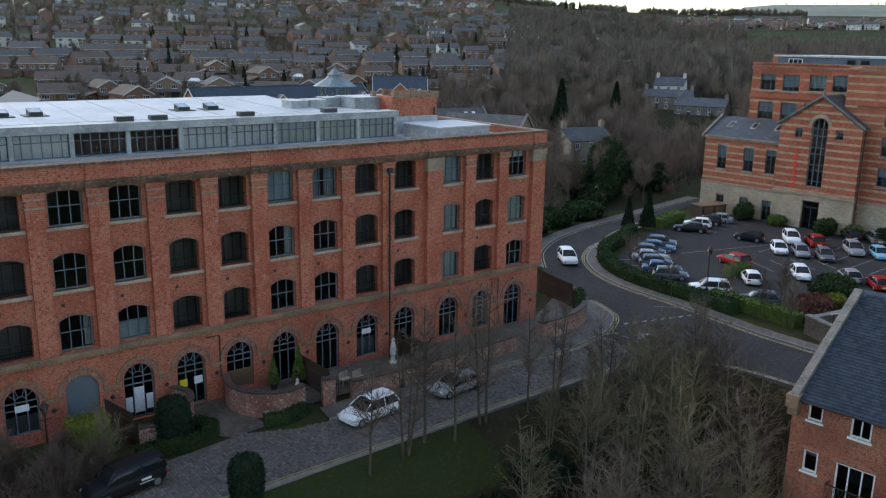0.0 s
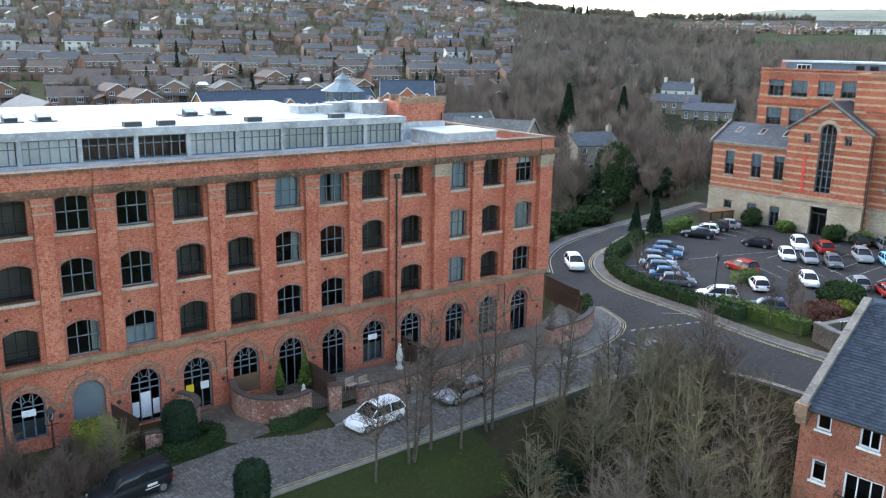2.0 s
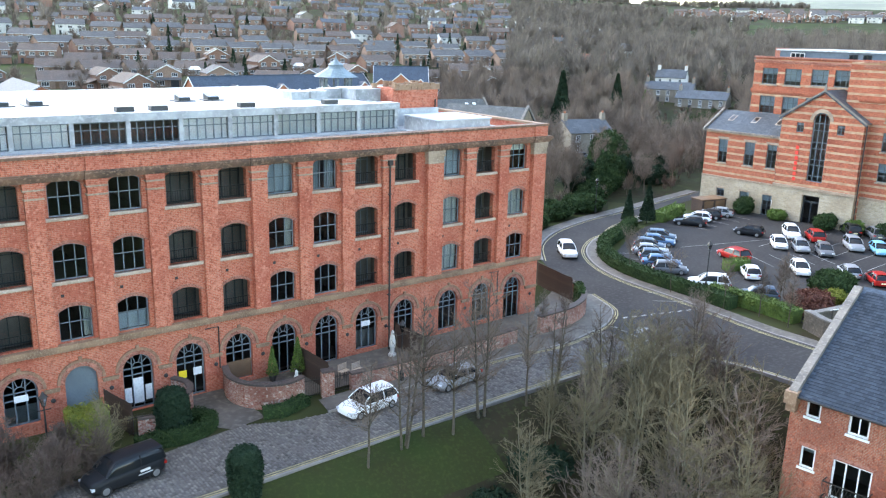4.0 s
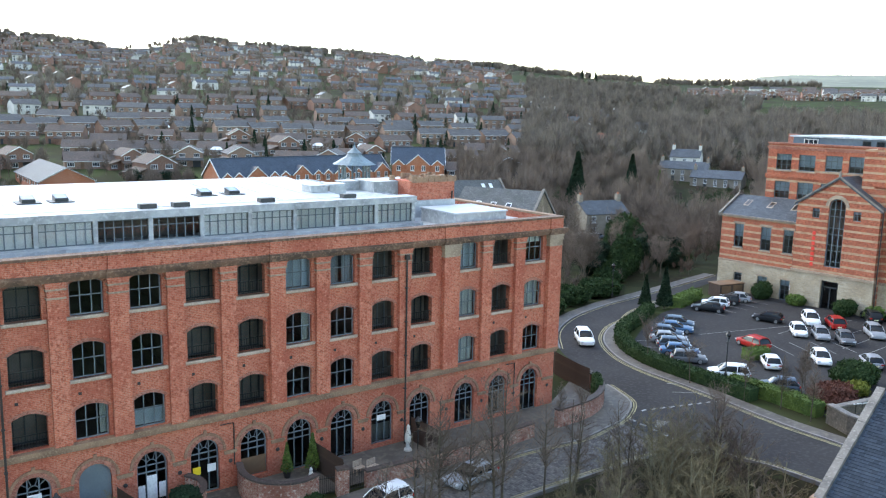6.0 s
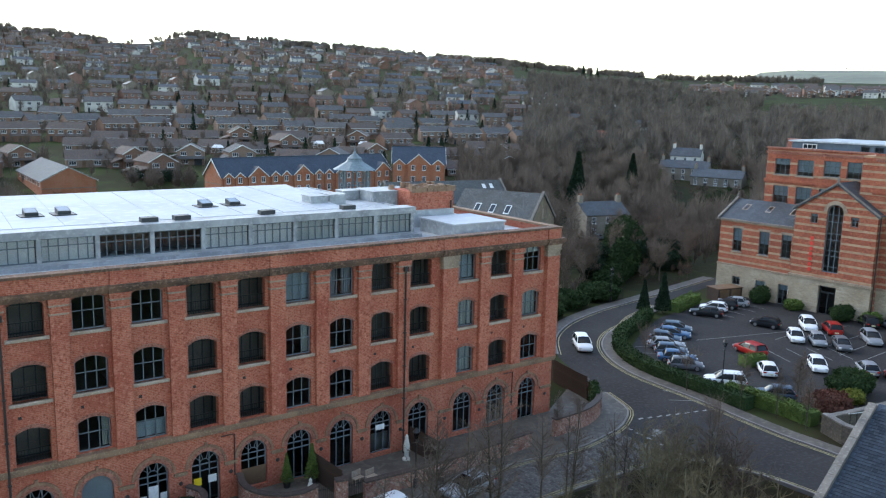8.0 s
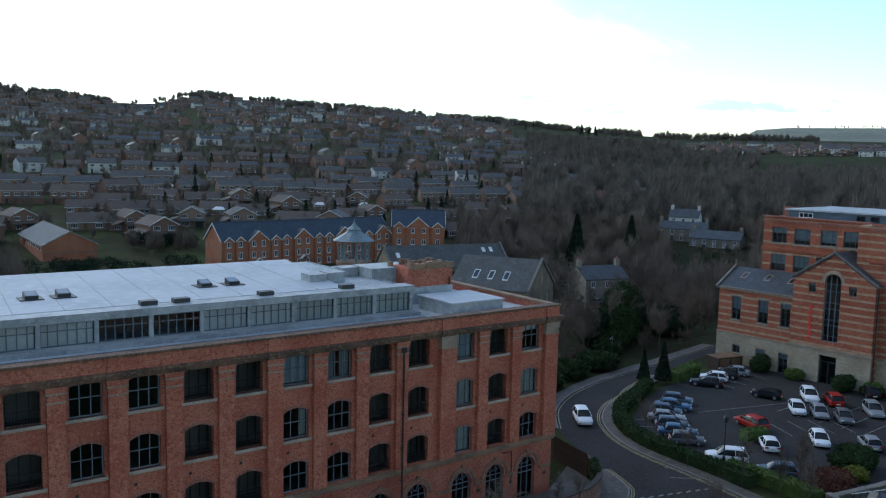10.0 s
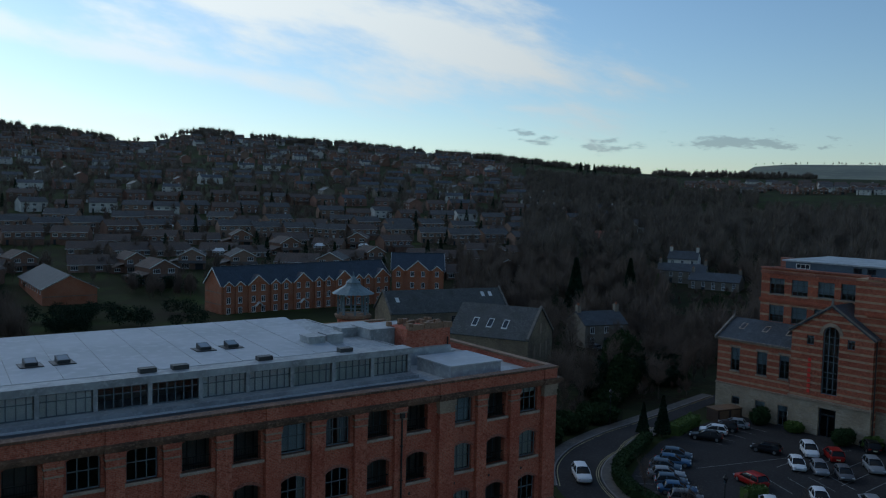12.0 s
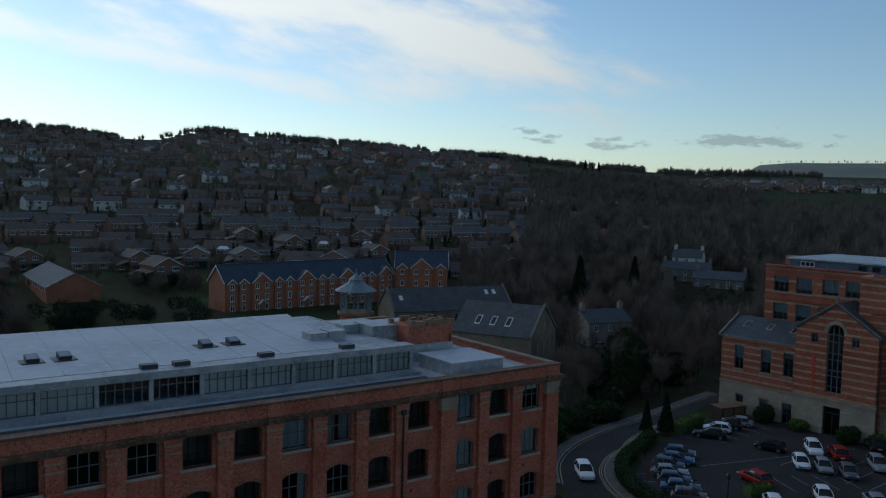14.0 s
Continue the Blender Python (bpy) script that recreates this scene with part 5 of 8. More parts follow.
sn_l.new(mix_rgb(sn_n, sn_l, 1.0, sb.links[0].from_socket, isr.outputs[0], "MULTIPLY"), sb)
part("slate_course", slate_bm, SLATE_PIECE, nroof, kind="stuff")

# ---- houses on the hillside ----
def facing(x, y, turn=0.0):
    """The pose of a house at a place, its front towards the valley."""
    return pose(x, y, ground_z(x, y) - 0.15, 0, 0, turn)


def gable_roof(w, d, z, rise, over=0.3, thick=0.14):
    """Ridge along x."""
    bm = bmesh.new()
    for (y0, z0), (y1, z1) in (((-over, z - over * rise / (d / 2)), (d / 2, z + rise)), ((d + over, z - over * rise / (d / 2)), (d / 2, z + rise))):
        a, b = (-over, w + over) if y0 < y1 else (w + over, -over)
        quad(bm, (a, y0, z0), (b, y0, z0), (b, y1, z1), (a, y1, z1))
        quad(bm, (a, y1, z1 - thick), (b, y1, z1 - thick), (b, y0, z0 - thick), (a, y0, z0 - thick))
        quad(bm, (a, y0, z0 - thick), (b, y0, z0 - thick), (b, y0, z0), (a, y0, z0))
        quad(bm, (a, y1, z1 - thick), (a, y0, z0 - thick), (a, y0, z0), (a, y1, z1))
        quad(bm, (b, y0, z0 - thick), (b, y1, z1 - thick), (b, y1, z1), (b, y0, z0))
    return bm


def cross_roof(w, d, z, rise, over=0.3, thick=0.14):
    """Ridge along y, gable to the front."""
    bm = gable_roof(d, w, z, rise, over, thick)
    bmesh.ops.transform(bm, matrix=Matrix(((0, 1, 0, 0), (1, 0, 0, 0), (0, 0, 1, 0), (0, 0, 0, 1))), verts=bm.verts)
    bmesh.ops.reverse_faces(bm, faces=bm.faces[:])
    return bm


def shell(w, d, z, rise, along):
    """Walls with both gables, as one body."""
    bm = bmesh.new()
    b = [(0, 0), (w, 0), (w, d), (0, d)]
    lo, hi = [bm.verts.new((x, y, -1.2)) for x, y in b], [bm.verts.new((x, y, z)) for x, y in b]
    for i in range(4):
        bm.faces.new((lo[i], lo[(i + 1) % 4], hi[(i + 1) % 4], hi[i]))
    if along:
        p, q = bm.verts.new((0, d / 2, z + rise)), bm.verts.new((w, d / 2, z + rise))
        bm.faces.new((hi[3], hi[0], p))
        bm.faces.new((hi[1], hi[2], q))
    else:
        p, q = bm.verts.new((w / 2, 0, z + rise)), bm.verts.new((w / 2, d, z + rise))
        bm.faces.new((hi[0], hi[1], p))
        bm.faces.new((hi[2], hi[3], q))
    return bm


WIN_MESH = {}


FAR = [False]


def house_window(parent, x, z, w, h, y=0.0, cols=2, frame_mat=None):
    """A window set on a wall: white frame proud of it, pane and sill."""
    key = (round(w, 2), round(h, 2), cols, (frame_mat or WHITE_PAINT).name, FAR[0])
    if key not in WIN_MESH:
        bm = bmesh.new()
        e = 0.09
        for a, b, c, d in ((0, w, 0, e), (0, w, h - e, h), (0, e, e, h - e), (w - e, w, e, h - e)):
            box(a, b, -0.06, 0.02, c, d, bm)
        for i in range(1, cols):
            box(w * i / cols - 0.04, w * i / cols + 0.04, -0.055, 0.02, e, h - e, bm)
        box(-0.08, w + 0.08, -0.12, 0.02, -0.1, 0.0, bm)
        me = bpy.data.meshes.new("window")
        bm.to_mesh(me)
        bm.free()
        me.materials.append(frame_mat or WHITE_PAINT)
        if FAR[0]:
            bm = bmesh.new()
            bm.from_mesh(me)
            f = quad(bm, (0.05, -0.02, 0.05), (w - 0.05, -0.02, 0.05), (w - 0.05, -0.02, h - 0.05), (0.05, -0.02, h - 0.05))
            f.material_index = 1
            bm.to_mesh(me)
            bm.free()
            me.materials.append(PANE_FAR)
        bm = bmesh.new()
        quad(bm, (0.05, -0.02, 0.05), (w - 0.05, -0.02, 0.05), (w - 0.05, -0.02, h - 0.05), (0.05, -0.02, h - 0.05))
        pm = bpy.data.meshes.new("pane")
        bm.to_mesh(pm)
        bm.free()
        pm.materials.append(PANE_FAR)
        WIN_MESH[key] = (me, pm)
    me, pm = WIN_MESH[key]
    fr = piece("window", me, parent, pose(x, y, z))
    if not FAR[0]:
        piece("pane", pm, fr, Matrix())


PANE_FAR = plain("reflecting_pane", (0.035, 0.04, 0.045), 0.06)
BARGE = WHITE_PAINT


def bargeboards(parent, w, z, rise, y, over=0.3):
    bm = bmesh.new()
    k = rise / (w / 2)
    for x0, x1 in ((-over, w / 2), (w + over, w / 2)):
        z0, z1 = z - over * k, z + rise
        v = [bm.verts.new((x, yy, zz + h)) for yy in (y - 0.36, y - 0.30) for h in (-0.22, 0.03) for x, zz in ((x0, z0), (x1, z1))]
        for f in ((0, 1, 3, 2), (4, 6, 7, 5), (0, 4, 5, 1), (2, 3, 7, 6)):
            bm.faces.new([v[j] for j in f])
    part("bargeboard", bm, BARGE, parent)


def semi(at, wall, roof, label, w=13.0, d=8.0, z=5.0, rise=2.2, group="", lean=False, chimney=True, doors=True):
    """Two-storey house with its ridge along the front."""
    h = thing("house", label, "house", at, group)
    part("wall", shell(w, d, z, rise, True), wall, h)
    part("roof", gable_roof(w, d, z, rise), roof, h)
    n = 3 if FAR[0] else max(2, int(w / 3.2))
    for i in range(n):
        x = (i + 0.5) * w / n - 0.9
        house_window(h, x, 3.1, 1.8, 1.15, 0.0, 3)
        if i % 2 or not doors:
            house_window(h, x, 0.7, 1.8, 1.25, 0.0, 3)
        else:
            part("door", box(x + 0.3, x + 1.2, -0.06, 0.02, 0, 2.05), WHITE_PAINT if i else FRAME_DARK, h)
    if not FAR[0]:
        part("gutter", box(-0.3, w + 0.3, -0.42, -0.28, z - 0.3, z - 0.18), WHITE_PAINT, h)
    if chimney and not FAR[0]:
        part("chimney", box(w * 0.3, w * 0.3 + 0.8, d / 2 - 0.4, d / 2 + 0.4, z + rise - 0.6, z + rise + 1.0), wall, h)
    if lean:
        bm = bmesh.new()
        quad(bm, (w * 0.25, -2.4, 2.3), (w + 0.2, -2.4, 2.3), (w + 0.2, 0, 3.1), (w * 0.25, 0, 3.1))
        quad(bm, (w * 0.25, -2.4, 2.15), (w + 0.2, -2.4, 2.15), (w + 0.2, -2.4, 2.3), (w * 0.25, -2.4, 2.3))
        part("porch_roof", bm, roof, h)
        part("porch", box(w * 0.3, w, -2.1, 0, -1, 2.25), wall, h)
    return h


def detached(at, wall, roof, label, w=8.0, d=10.0, z=4.9, rise=2.2, group=""):
    """Gable-fronted house with a low side roof over its garage."""
    h = thing("house", label, "house", at, group)
    part("wall", shell(w, d, z, rise, False), wall, h)
    part("roof", cross_roof(w, d, z, rise), roof, h)
    bargeboards(h, w, z, rise, 0.0)
    house_window(h, 1.0, 3.3, 1.9, 1.25, 0.0, 3)
    house_window(h, w - 2.9, 3.3, 1.9, 1.25, 0.0, 3)
    part("side_wall", box(-3.6, 0, 0.8, d - 2, -1, 2.4), wall, h)
    bm = bmesh.new()
    for a, b in (((-3.9, 2.3), (0.0, 3.6)),):
        quad(bm, (a[0], -0.6, a[1]), (b[0], -0.6, b[1]), (b[0], d - 1.7, b[1]), (a[0], d - 1.7, a[1]))
        quad(bm, (a[0], -0.6, a[1] - 0.15), (b[0], -0.6, b[1] - 0.15), (b[0], -0.6, b[1]), (a[0], -0.6, a[1]))
    quad(bm, (0, -1.8, 2.35), (w + 0.2, -1.8, 2.35), (w + 0.2, 0.02, 3.05), (0, 0.02, 3.05))
    quad(bm, (0, -1.8, 2.2), (w + 0.2, -1.8, 2.2), (w + 0.2, -1.8, 2.35), (0, -1.8, 2.35))
    part("lean_to_roof", bm, roof, h)
    house_window(h, -3.0, 0.8, 1.9, 1.1, 0.8, 3)
    house_window(h, 1.0, 0.5, 2.4, 1.5, 0.0, 3)
    part("garage_door", box(w - 3.2, w - 0.7, -0.06, 0.02, 0, 2.1), FRAME_DARK, h)
    return h


def bungalow(at, wall, roof, label, w=13.0, d=8.5, group=""):
    h = thing("bungalow", label, "house", at, group)
    part("wall", shell(w, d, 2.6, 2.3, True), wall, h)
    part("roof", gable_roof(w, d, 2.6, 2.3, 0.4), roof, h)
    for i in range(4):
        if i == 1:
            part("door", box(i * w / 4 + 0.8, i * w / 4 + 1.75, -0.06, 0.02, 0, 2.05), BOARD_BROWN, h)
        else:
            house_window(h, i * w / 4 + 0.6, 0.8, 1.9, 1.2, 0.0, 3)
    part("gutter", box(-0.4, w + 0.4, -0.5, -0.38, 2.2, 2.32), WHITE_PAINT, h)
    return h


def conservatory(at, group="conservatories"):
    h = thing("conservatory", "white-framed glass conservatory behind a house", "conservatory", at, group)
    part("base_wall", box(0, 4.2, 0, 3.4, -0.8, 0.6), BRICK_BROWN, h)
    for x in (0, 1.4, 2.8, 4.1):
        part("post", box(x, x + 0.1, 0, 0.1, 0.6, 2.3), WHITE_PAINT, h)
    for z in (0.6, 1.75, 2.2):
        part("rail", box(0, 4.2, -0.01, 0.11, z, z + 0.1), WHITE_PAINT, h)
    bm = bmesh.new()
    quad(bm, (0.1, 0.05, 0.6), (4.1, 0.05, 0.6), (4.1, 0.05, 2.2), (0.1, 0.05, 2.2))
    part("pane", bm, GLASS, h)
    bm = bmesh.new()
    for a, b, c, d in (((0, 0), (4.2, 0), (3.2, 1.6), (1.0, 1.6)), ((4.2, 0), (4.2, 3.4), (3.2, 1.8), (3.2, 1.6)), ((0, 3.4), (0, 0), (1.0, 1.6), (1.0, 1.8))):
        quad(bm, *((p[0], p[1], 2.3 if p in (a, b) else 3.3) for p in (a, b, c, d)))
    part("roof", bm, WHITE_PAINT, h)
    return h


def terrace(at, wall, roof, label, units=6, unit=5.2, group="", door_mat=None):
    """A row of small two-storey houses under one roof."""
    w, d, z, rise = units * unit, 8.0, 5.0, 2.1
    h = thing("terrace", label, "terrace", at, group)
    part("wall", shell(w, d, z, rise, True), wall, h)
    part("roof", gable_roof(w, d, z, rise, 0.15), roof, h)
    for i in range(units):
        house_window(h, i * unit + 0.5, 3.1, 1.3, 1.3)
        if not FAR[0]:
            house_window(h, i * unit + 2.9, 3.1, 1.3, 1.3)
        house_window(h, i * unit + 0.6, 0.8, 1.6, 1.4)
        if not FAR[0]:
            part("door", box(i * unit + 3.2, i * unit + 4.1, -0.05, 0.02, 0, 2.05), WHITE_PAINT if i % 2 else BOARD_BROWN, h)
        part("chimney", box(i * unit - 0.35, i * unit + 0.35, d / 2 - 0.35, d / 2 + 0.35, z + rise - 0.4, z + rise + 1.1), wall, h)
    return h


def spot(r, a):
    """A place at a distance and bearing from the hub (degrees right of the middle)."""
    t = radians(a + 36.0)
    return HUB[0] + r * math.sin(t), HUB[1] + r * math.cos(t)


rng = random.Random(11)
kinds = [
    (semi, (BRICK_BUFF, TILE_GREY, "two-storey buff-brick house with a grey tiled roof"), {}),
    (semi, (BRICK_BROWN, TILE_BROWN, "two-storey brown-brick house with a brown tiled roof"), {"lean": True}),
    (detached, (BRICK_BROWN, TILE_BROWN, "gable-fronted brown-brick house with white bargeboards"), {}),
    (detached, (BRICK_BUFF, TILE_GREY, "gable-fronted buff-brick house with white bargeboards"), {"w": 8.6}),
    (bungalow, (BRICK_BUFF, TILE_BROWN, "low buff-brick bungalow with a brown tiled roof"), {}),
    (semi, (RENDER_WALL, TILE_GREY, "two-storey pale rendered house with a grey roof"), {"w": 12.0}),
    (semi, (BRICK_FADED, TILE_BROWN, "two-storey red-brick house with a brown roof"), {"w": 12.0}),
    (terrace, (RUBBLE_DARK, SLATE, "dark stone terrace under one slate roof"), {"units": 5}),
    (terrace, (BRICK_FADED, SLATE, "red-brick terrace under one slate roof"), {"units": 4}),
    (terrace, (RENDER_WALL, SLATE, "pale rendered terrace under one slate roof"), {"units": 5}),
]
made = {}


def put_house(k, x, y, turn, scale=1.0):
    at = facing(x, y, turn) @ Matrix.Scale(scale, 4)
    FAR[0] = polar(x, y)[0] > 430
    if (k, FAR[0]) not in made:
        fn, args, extra = kinds[k]
        if FAR[0] and fn is terrace:
            extra = {"units": 3}
        made[k, FAR[0]] = fn(at, *args, group="houses on the hillside", **extra)
        return made[k, FAR[0]]
    c = copy_thing(made[k, FAR[0]], at)
    c.matrix_basis = at
    return c


rows = [(246, 15, (2, 3, 2)), (272, 15, (2, 3, 4, 2)), (300, 15, (2, 4, 3, 2, 4)), (330, 15.5, (4, 4, 2, 1)), (364, 14.5, (0, 1, 0, 0)), (402, 14.5, (0, 0, 1, 0, 4)), (450, 14.5, (1, 0, 0, 5)), (508, 15.5, (0, 1, 6, 8)),
        (575, 19, (7, 8, 0, 1, 9)), (640, 19, (7, 8, 9, 7)), (710, 18, (7, 0, 8, 6)), (790, 17, (6, 0, 8, 9, 7)), (870, 15, (6, 0, 6, 1, 8, 5)), (935, 14, (6, 1, 6, 8, 0, 9)), (1000, 13.5, (6, 6, 0, 1, 5)), (1065, 13.5, (6, 8, 1, 0, 6, 5)), (1125, 13.5, (6, 6, 0, 1, 5)), (1180, 14, (6, 6, 0, 6, 5))]
for r, gap, mix in rows:
    limit = np.interp(r, (260, 400, 500, 640, 760, 1200), (4.2, 6.5, 8.5, 8.0, 6.0, 2.0))
    a = -31.0 + rng.random() * 1.5
    while a < limit:
        k = mix[rng.randrange(len(mix))]
        wide = ({7: 27, 8: 22, 9: 27} if r < 430 else {7: 17, 8: 17, 9: 17}).get(k, 13)
        x, y = spot(r + rng.uniform(-9, 9) * r / 400, a)
        turn = -36 - a * 0.6 + rng.choice((-14, -4, 4, 10, 22, 22, -80 if r > 500 else -20)) + 8
        skip = 0.05 if r < 500 else 0.12
        if rng.random() > skip and not (r < 256 and -27 < a < -19.5) and not (r < 256 and a > -13.5):
            put_house(k, x, y, turn, rng.uniform(0.9, 1.06))
        a += math.degrees((gap - 13 + wide) / r) * rng.uniform(0.88, 1.1)
# houses beyond the valley on the right
for r, a0, a1, gap in ((850, 17.0, 30, 15), (890, 18, 30, 14), (935, 16, 30, 14), (985, 17, 30, 15)):
    a = a0
    while a < a1:
        x, y = spot(r + rng.uniform(-8, 8), a)
        put_house(rng.choice((6, 2, 6, 2, 6, 5)), x, y, -36 - a + rng.uniform(-20, 20), rng.uniform(0.9, 1.1))
        a += math.degrees(gap / r) * rng.uniform(0.9, 1.5)
for r, a, k in ((470, 8.5, 8), (498, 9.5, 8), (520, 6.5, 9), (455, 13, 5), (560, 10.5, 9)):
    put_house(k, *spot(r, a), -30)
FAR[0] = False
for r, a in ((322, -8.8), (372, -22.5), (380, -18.6), (392, -7.2), (327, -5.8), (300, -15.5)):
    x, y = spot(r, a)
    conservatory(facing(x, y, -30))

# ---- orange-brick terrace behind the mill ----
def gabled_terrace(at, length, fronts, label, deep=9.0, eaves=7.6, ridge=4.0):
    h = thing("town_houses", label, "terrace", at, "orange-brick town houses")
    part("wall", shell(length, deep, eaves, ridge, True), BRICK_ORANGE, h)
    part("roof", gable_roof(length, deep, eaves, ridge, 0.3), SLATE_BLUE, h)
    for x, w in fronts:
        z, rise = eaves - 0.2, w * 0.42
        bm = shell(w, 3.0, z, rise, False)
        gb = part("front_gable", bm, BRICK_ORANGE, h, at=pose(x, -0.35, 0))
        part("gable_roof", cross_roof(w, 4.6, z, rise, 0.2), SLATE_BLUE, gb)
        bargeboards(gb, w, z, rise, 0.15, 0.25)
        n = 2 if w > 4 else 1
        for i in range(n):
            for zz in (0.6, eaves * 0.40, eaves * 0.76):
                house_window(gb, (i + 0.5) * w / n - 0.5, zz, 1.0, 1.5 if zz < 5 else 1.4)
        if n == 2:
            part("porch", cross_roof(1.8, 1.0, 2.3, 0.8, 0.15), WHITE_PAINT, gb, at=pose(w / 2 - 0.9, -0.8, 0))
    part("ridge", box(-0.3, length + 0.3, deep / 2 - 0.1, deep / 2 + 0.1, eaves + ridge - 0.05, eaves + ridge + 0.15), SLATE_BLUE, h)
    for x, side in ((-0.34, -1), (length + 0.34, 1)):
        bm = bmesh.new()
        for y in (-0.3, deep + 0.3):
            v = [bm.verts.new((x + o, yy, zz + up)) for o in (-0.04, 0.04) for up in (-0.3, 0.05) for yy, zz in ((y, eaves - 0.3 * ridge / (deep / 2)), (deep / 2, eaves + ridge))]
            for f in ((0, 1, 3, 2), (4, 6, 7, 5), (0, 4, 5, 1), (2, 3, 7, 6)):
                bm.faces.new([v[q] for q in f])
        part("bargeboard", bm, BARGE, h)
        for z in (eaves * 0.36, eaves * 0.72):
            part("brick_band", box(x - 0.03 - side * 0.34, x + 0.03 - side * 0.34, 0.02, deep - 0.02, z, z + 0.22), BRICK_BUFF, h)
    return h


fr1 = []
x = 0.5
for k in range(4):
    fr1 += [(x, 2.3), (x + 3.0, 2.3), (x + 6.4, 5.2)]
    x += 12.5
gabled_terrace(pose(24.6, 137.1, -0.25, 0, 0, 5.85), 49.7, fr1, "row of orange-brick town houses with white gables", 8.5, 7.6, 3.8)
gabled_terrace(pose(73.6, 140.2, 0.7, 0, 0, -33.2), 14.0, [(0.4, 2.7), (4.0, 5.9), (10.8, 2.7)], "block of orange-brick town houses with white bargeboards", 10.0, 8.6, 3.9)
# lone brick building
h = thing("brick_building", "plain orange-brick building with a pale slate roof", "house", pose(-8.4, 166.8, 0.6, 0, 0, -0.7))
part("wall", shell(12.5, 34, 4.2, 3.2, False), BRICK_ORANGE, h)
part("roof", cross_roof(12.5, 34, 4.2, 3.2, 0.4), SLATE_PALE, h)
bargeboards(h, 12.5, 4.2, 3.2, 0.0, 0.4)
part("brick_band", box(-0.05, 12.55, -0.05, 0.1, 2.1, 2.35), BRICK_BUFF, h)
for k in range(9):
    w = part("window", box(-0.08, 0.0, 2.0 + k * 3.4, 3.2 + k * 3.4, 2.6, 3.7), WHITE_PAINT, h)
    part("pane", box(-0.1, -0.07, 2.15 + k * 3.4, 3.05 + k * 3.4, 2.75, 3.55), PANE_FAR, w)

# ---- chapel, cottages and the lantern tower ----
ch = thing("stone_chapel", "gritstone chapel with long slate roofs and rooflights", "chapel", pose(52.6, 107.4, -2.2, 0, 0, -11.3))
part("wall", shell(30, 10.5, 4.8, 4.6, True), GRITSTONE, ch)
part("roof", gable_roof(30, 10.5, 4.8, 4.6, 0.2), SLATE_WORN, ch)
WING = pose(52.6, 107.4, -2.2, 0, 0, -11.3).inverted() @ pose(37.4, 64.9, 0.6, 0, 0, -62)
wing = part("wing_wall", shell(14.5, 12.4, 5.4, 4.6, True), GRITSTONE, ch, at=WING)
wing_roof = part("wing_roof", gable_roof(14.5, 12.4, 5.4, 4.6, 0.2), SLATE_WORN, ch, at=WING)
for x in (3.4, 6.2, 9.0):
    bm = bmesh.new()
    up = lambda q: 5.4 + 4.6 * q / 6.2 + 0.08
    v = [(x, 1.6, up(1.6)), (x + 1.0, 1.6, up(1.6)), (x + 1.0, 3.3, up(3.3)), (x, 3.3, up(3.3))]
    quad(bm, *v)
    for p, q in zip(v, v[1:] + v[:1]):
        quad(bm, (p[0], p[1], p[2] - 0.14), (q[0], q[1], q[2] - 0.14), q, p)
    part("rooflight", bm, WHITE_PAINT, wing_roof)
    bm = bmesh.new()
    quad(bm, *((a + (0.12 if a == x else -0.12), b + (0.15 if b < 2 else -0.15), up(b + (0.15 if b < 2 else -0.15)) + 0.012) for a, b, c in v))
    part("pane", bm, PANE_FAR, wing_roof)
for x, y in ((2.2, 2.4), (24.5, 3.2), (26.5, 3.2)):
    up = lambda q: 4.8 + 4.6 * q / 5.25 + 0.07
    bm = bmesh.new()
    quad(bm, (x, y, up(y)), (x + 0.9, y, up(y)), (x + 0.9, y + 1.1, up(y + 1.1)), (x, y + 1.1, up(y + 1.1)))
    part("rooflight", bm, WHITE_PAINT, ch)
for a in (3, 9, 15, 21):
    house_window(ch, a, 1.6, 1.4, 2.2, 0.0, 2, STONE)
for host, x0, deep, z, rise, end in ((ch, -0.25, 10.5, 4.8, 4.6, -1), (ch, 29.95, 10.5, 4.8, 4.6, 1), (wing, 14.3, 12.4, 5.4, 4.6, 1)):
    for side in (1, -1):
        bm = bmesh.new()
        y0 = deep / 2 - side * (deep / 2 + 0.3)
        v = [bm.verts.new((x, y, q)) for x in (x0, x0 + 0.4) for y, q in ((y0, z - 0.15), (deep / 2, z + rise + 0.05), (deep / 2, z + rise + 0.42), (y0, z + 0.22))]
        for f in ((0, 1, 2, 3), (4, 7, 6, 5), (3, 2, 6, 7), (0, 4, 5, 1)):
            bm.faces.new([v[q] for q in f])
        part("gable_coping", bm, COPING_GREY, host)
for y in (3.2, 6.2, 9.2):
    part("lancet_window", box(14.46, 14.54, y - 0.45, y + 0.45, 1.6, 3.9), STONE, wing)
part("lancet_window", box(14.46, 14.54, 5.75, 6.65, 5.6, 7.4), STONE, wing)
CUP = (4.1, 40.0)
cu = thing("lantern_tower", "octagonal lantern tower with a flared lead roof", "tower", pose(*CUP, 0))
part("shaft", lathe([(2.0, GZ), (2.0, 14.1)], 8), BRICK, cu)
part("platform", lathe([(2.1, 14.1), (2.35, 14.25), (2.35, 14.6), (2.0, 14.65)], 8), STONE_DIRTY, cu)
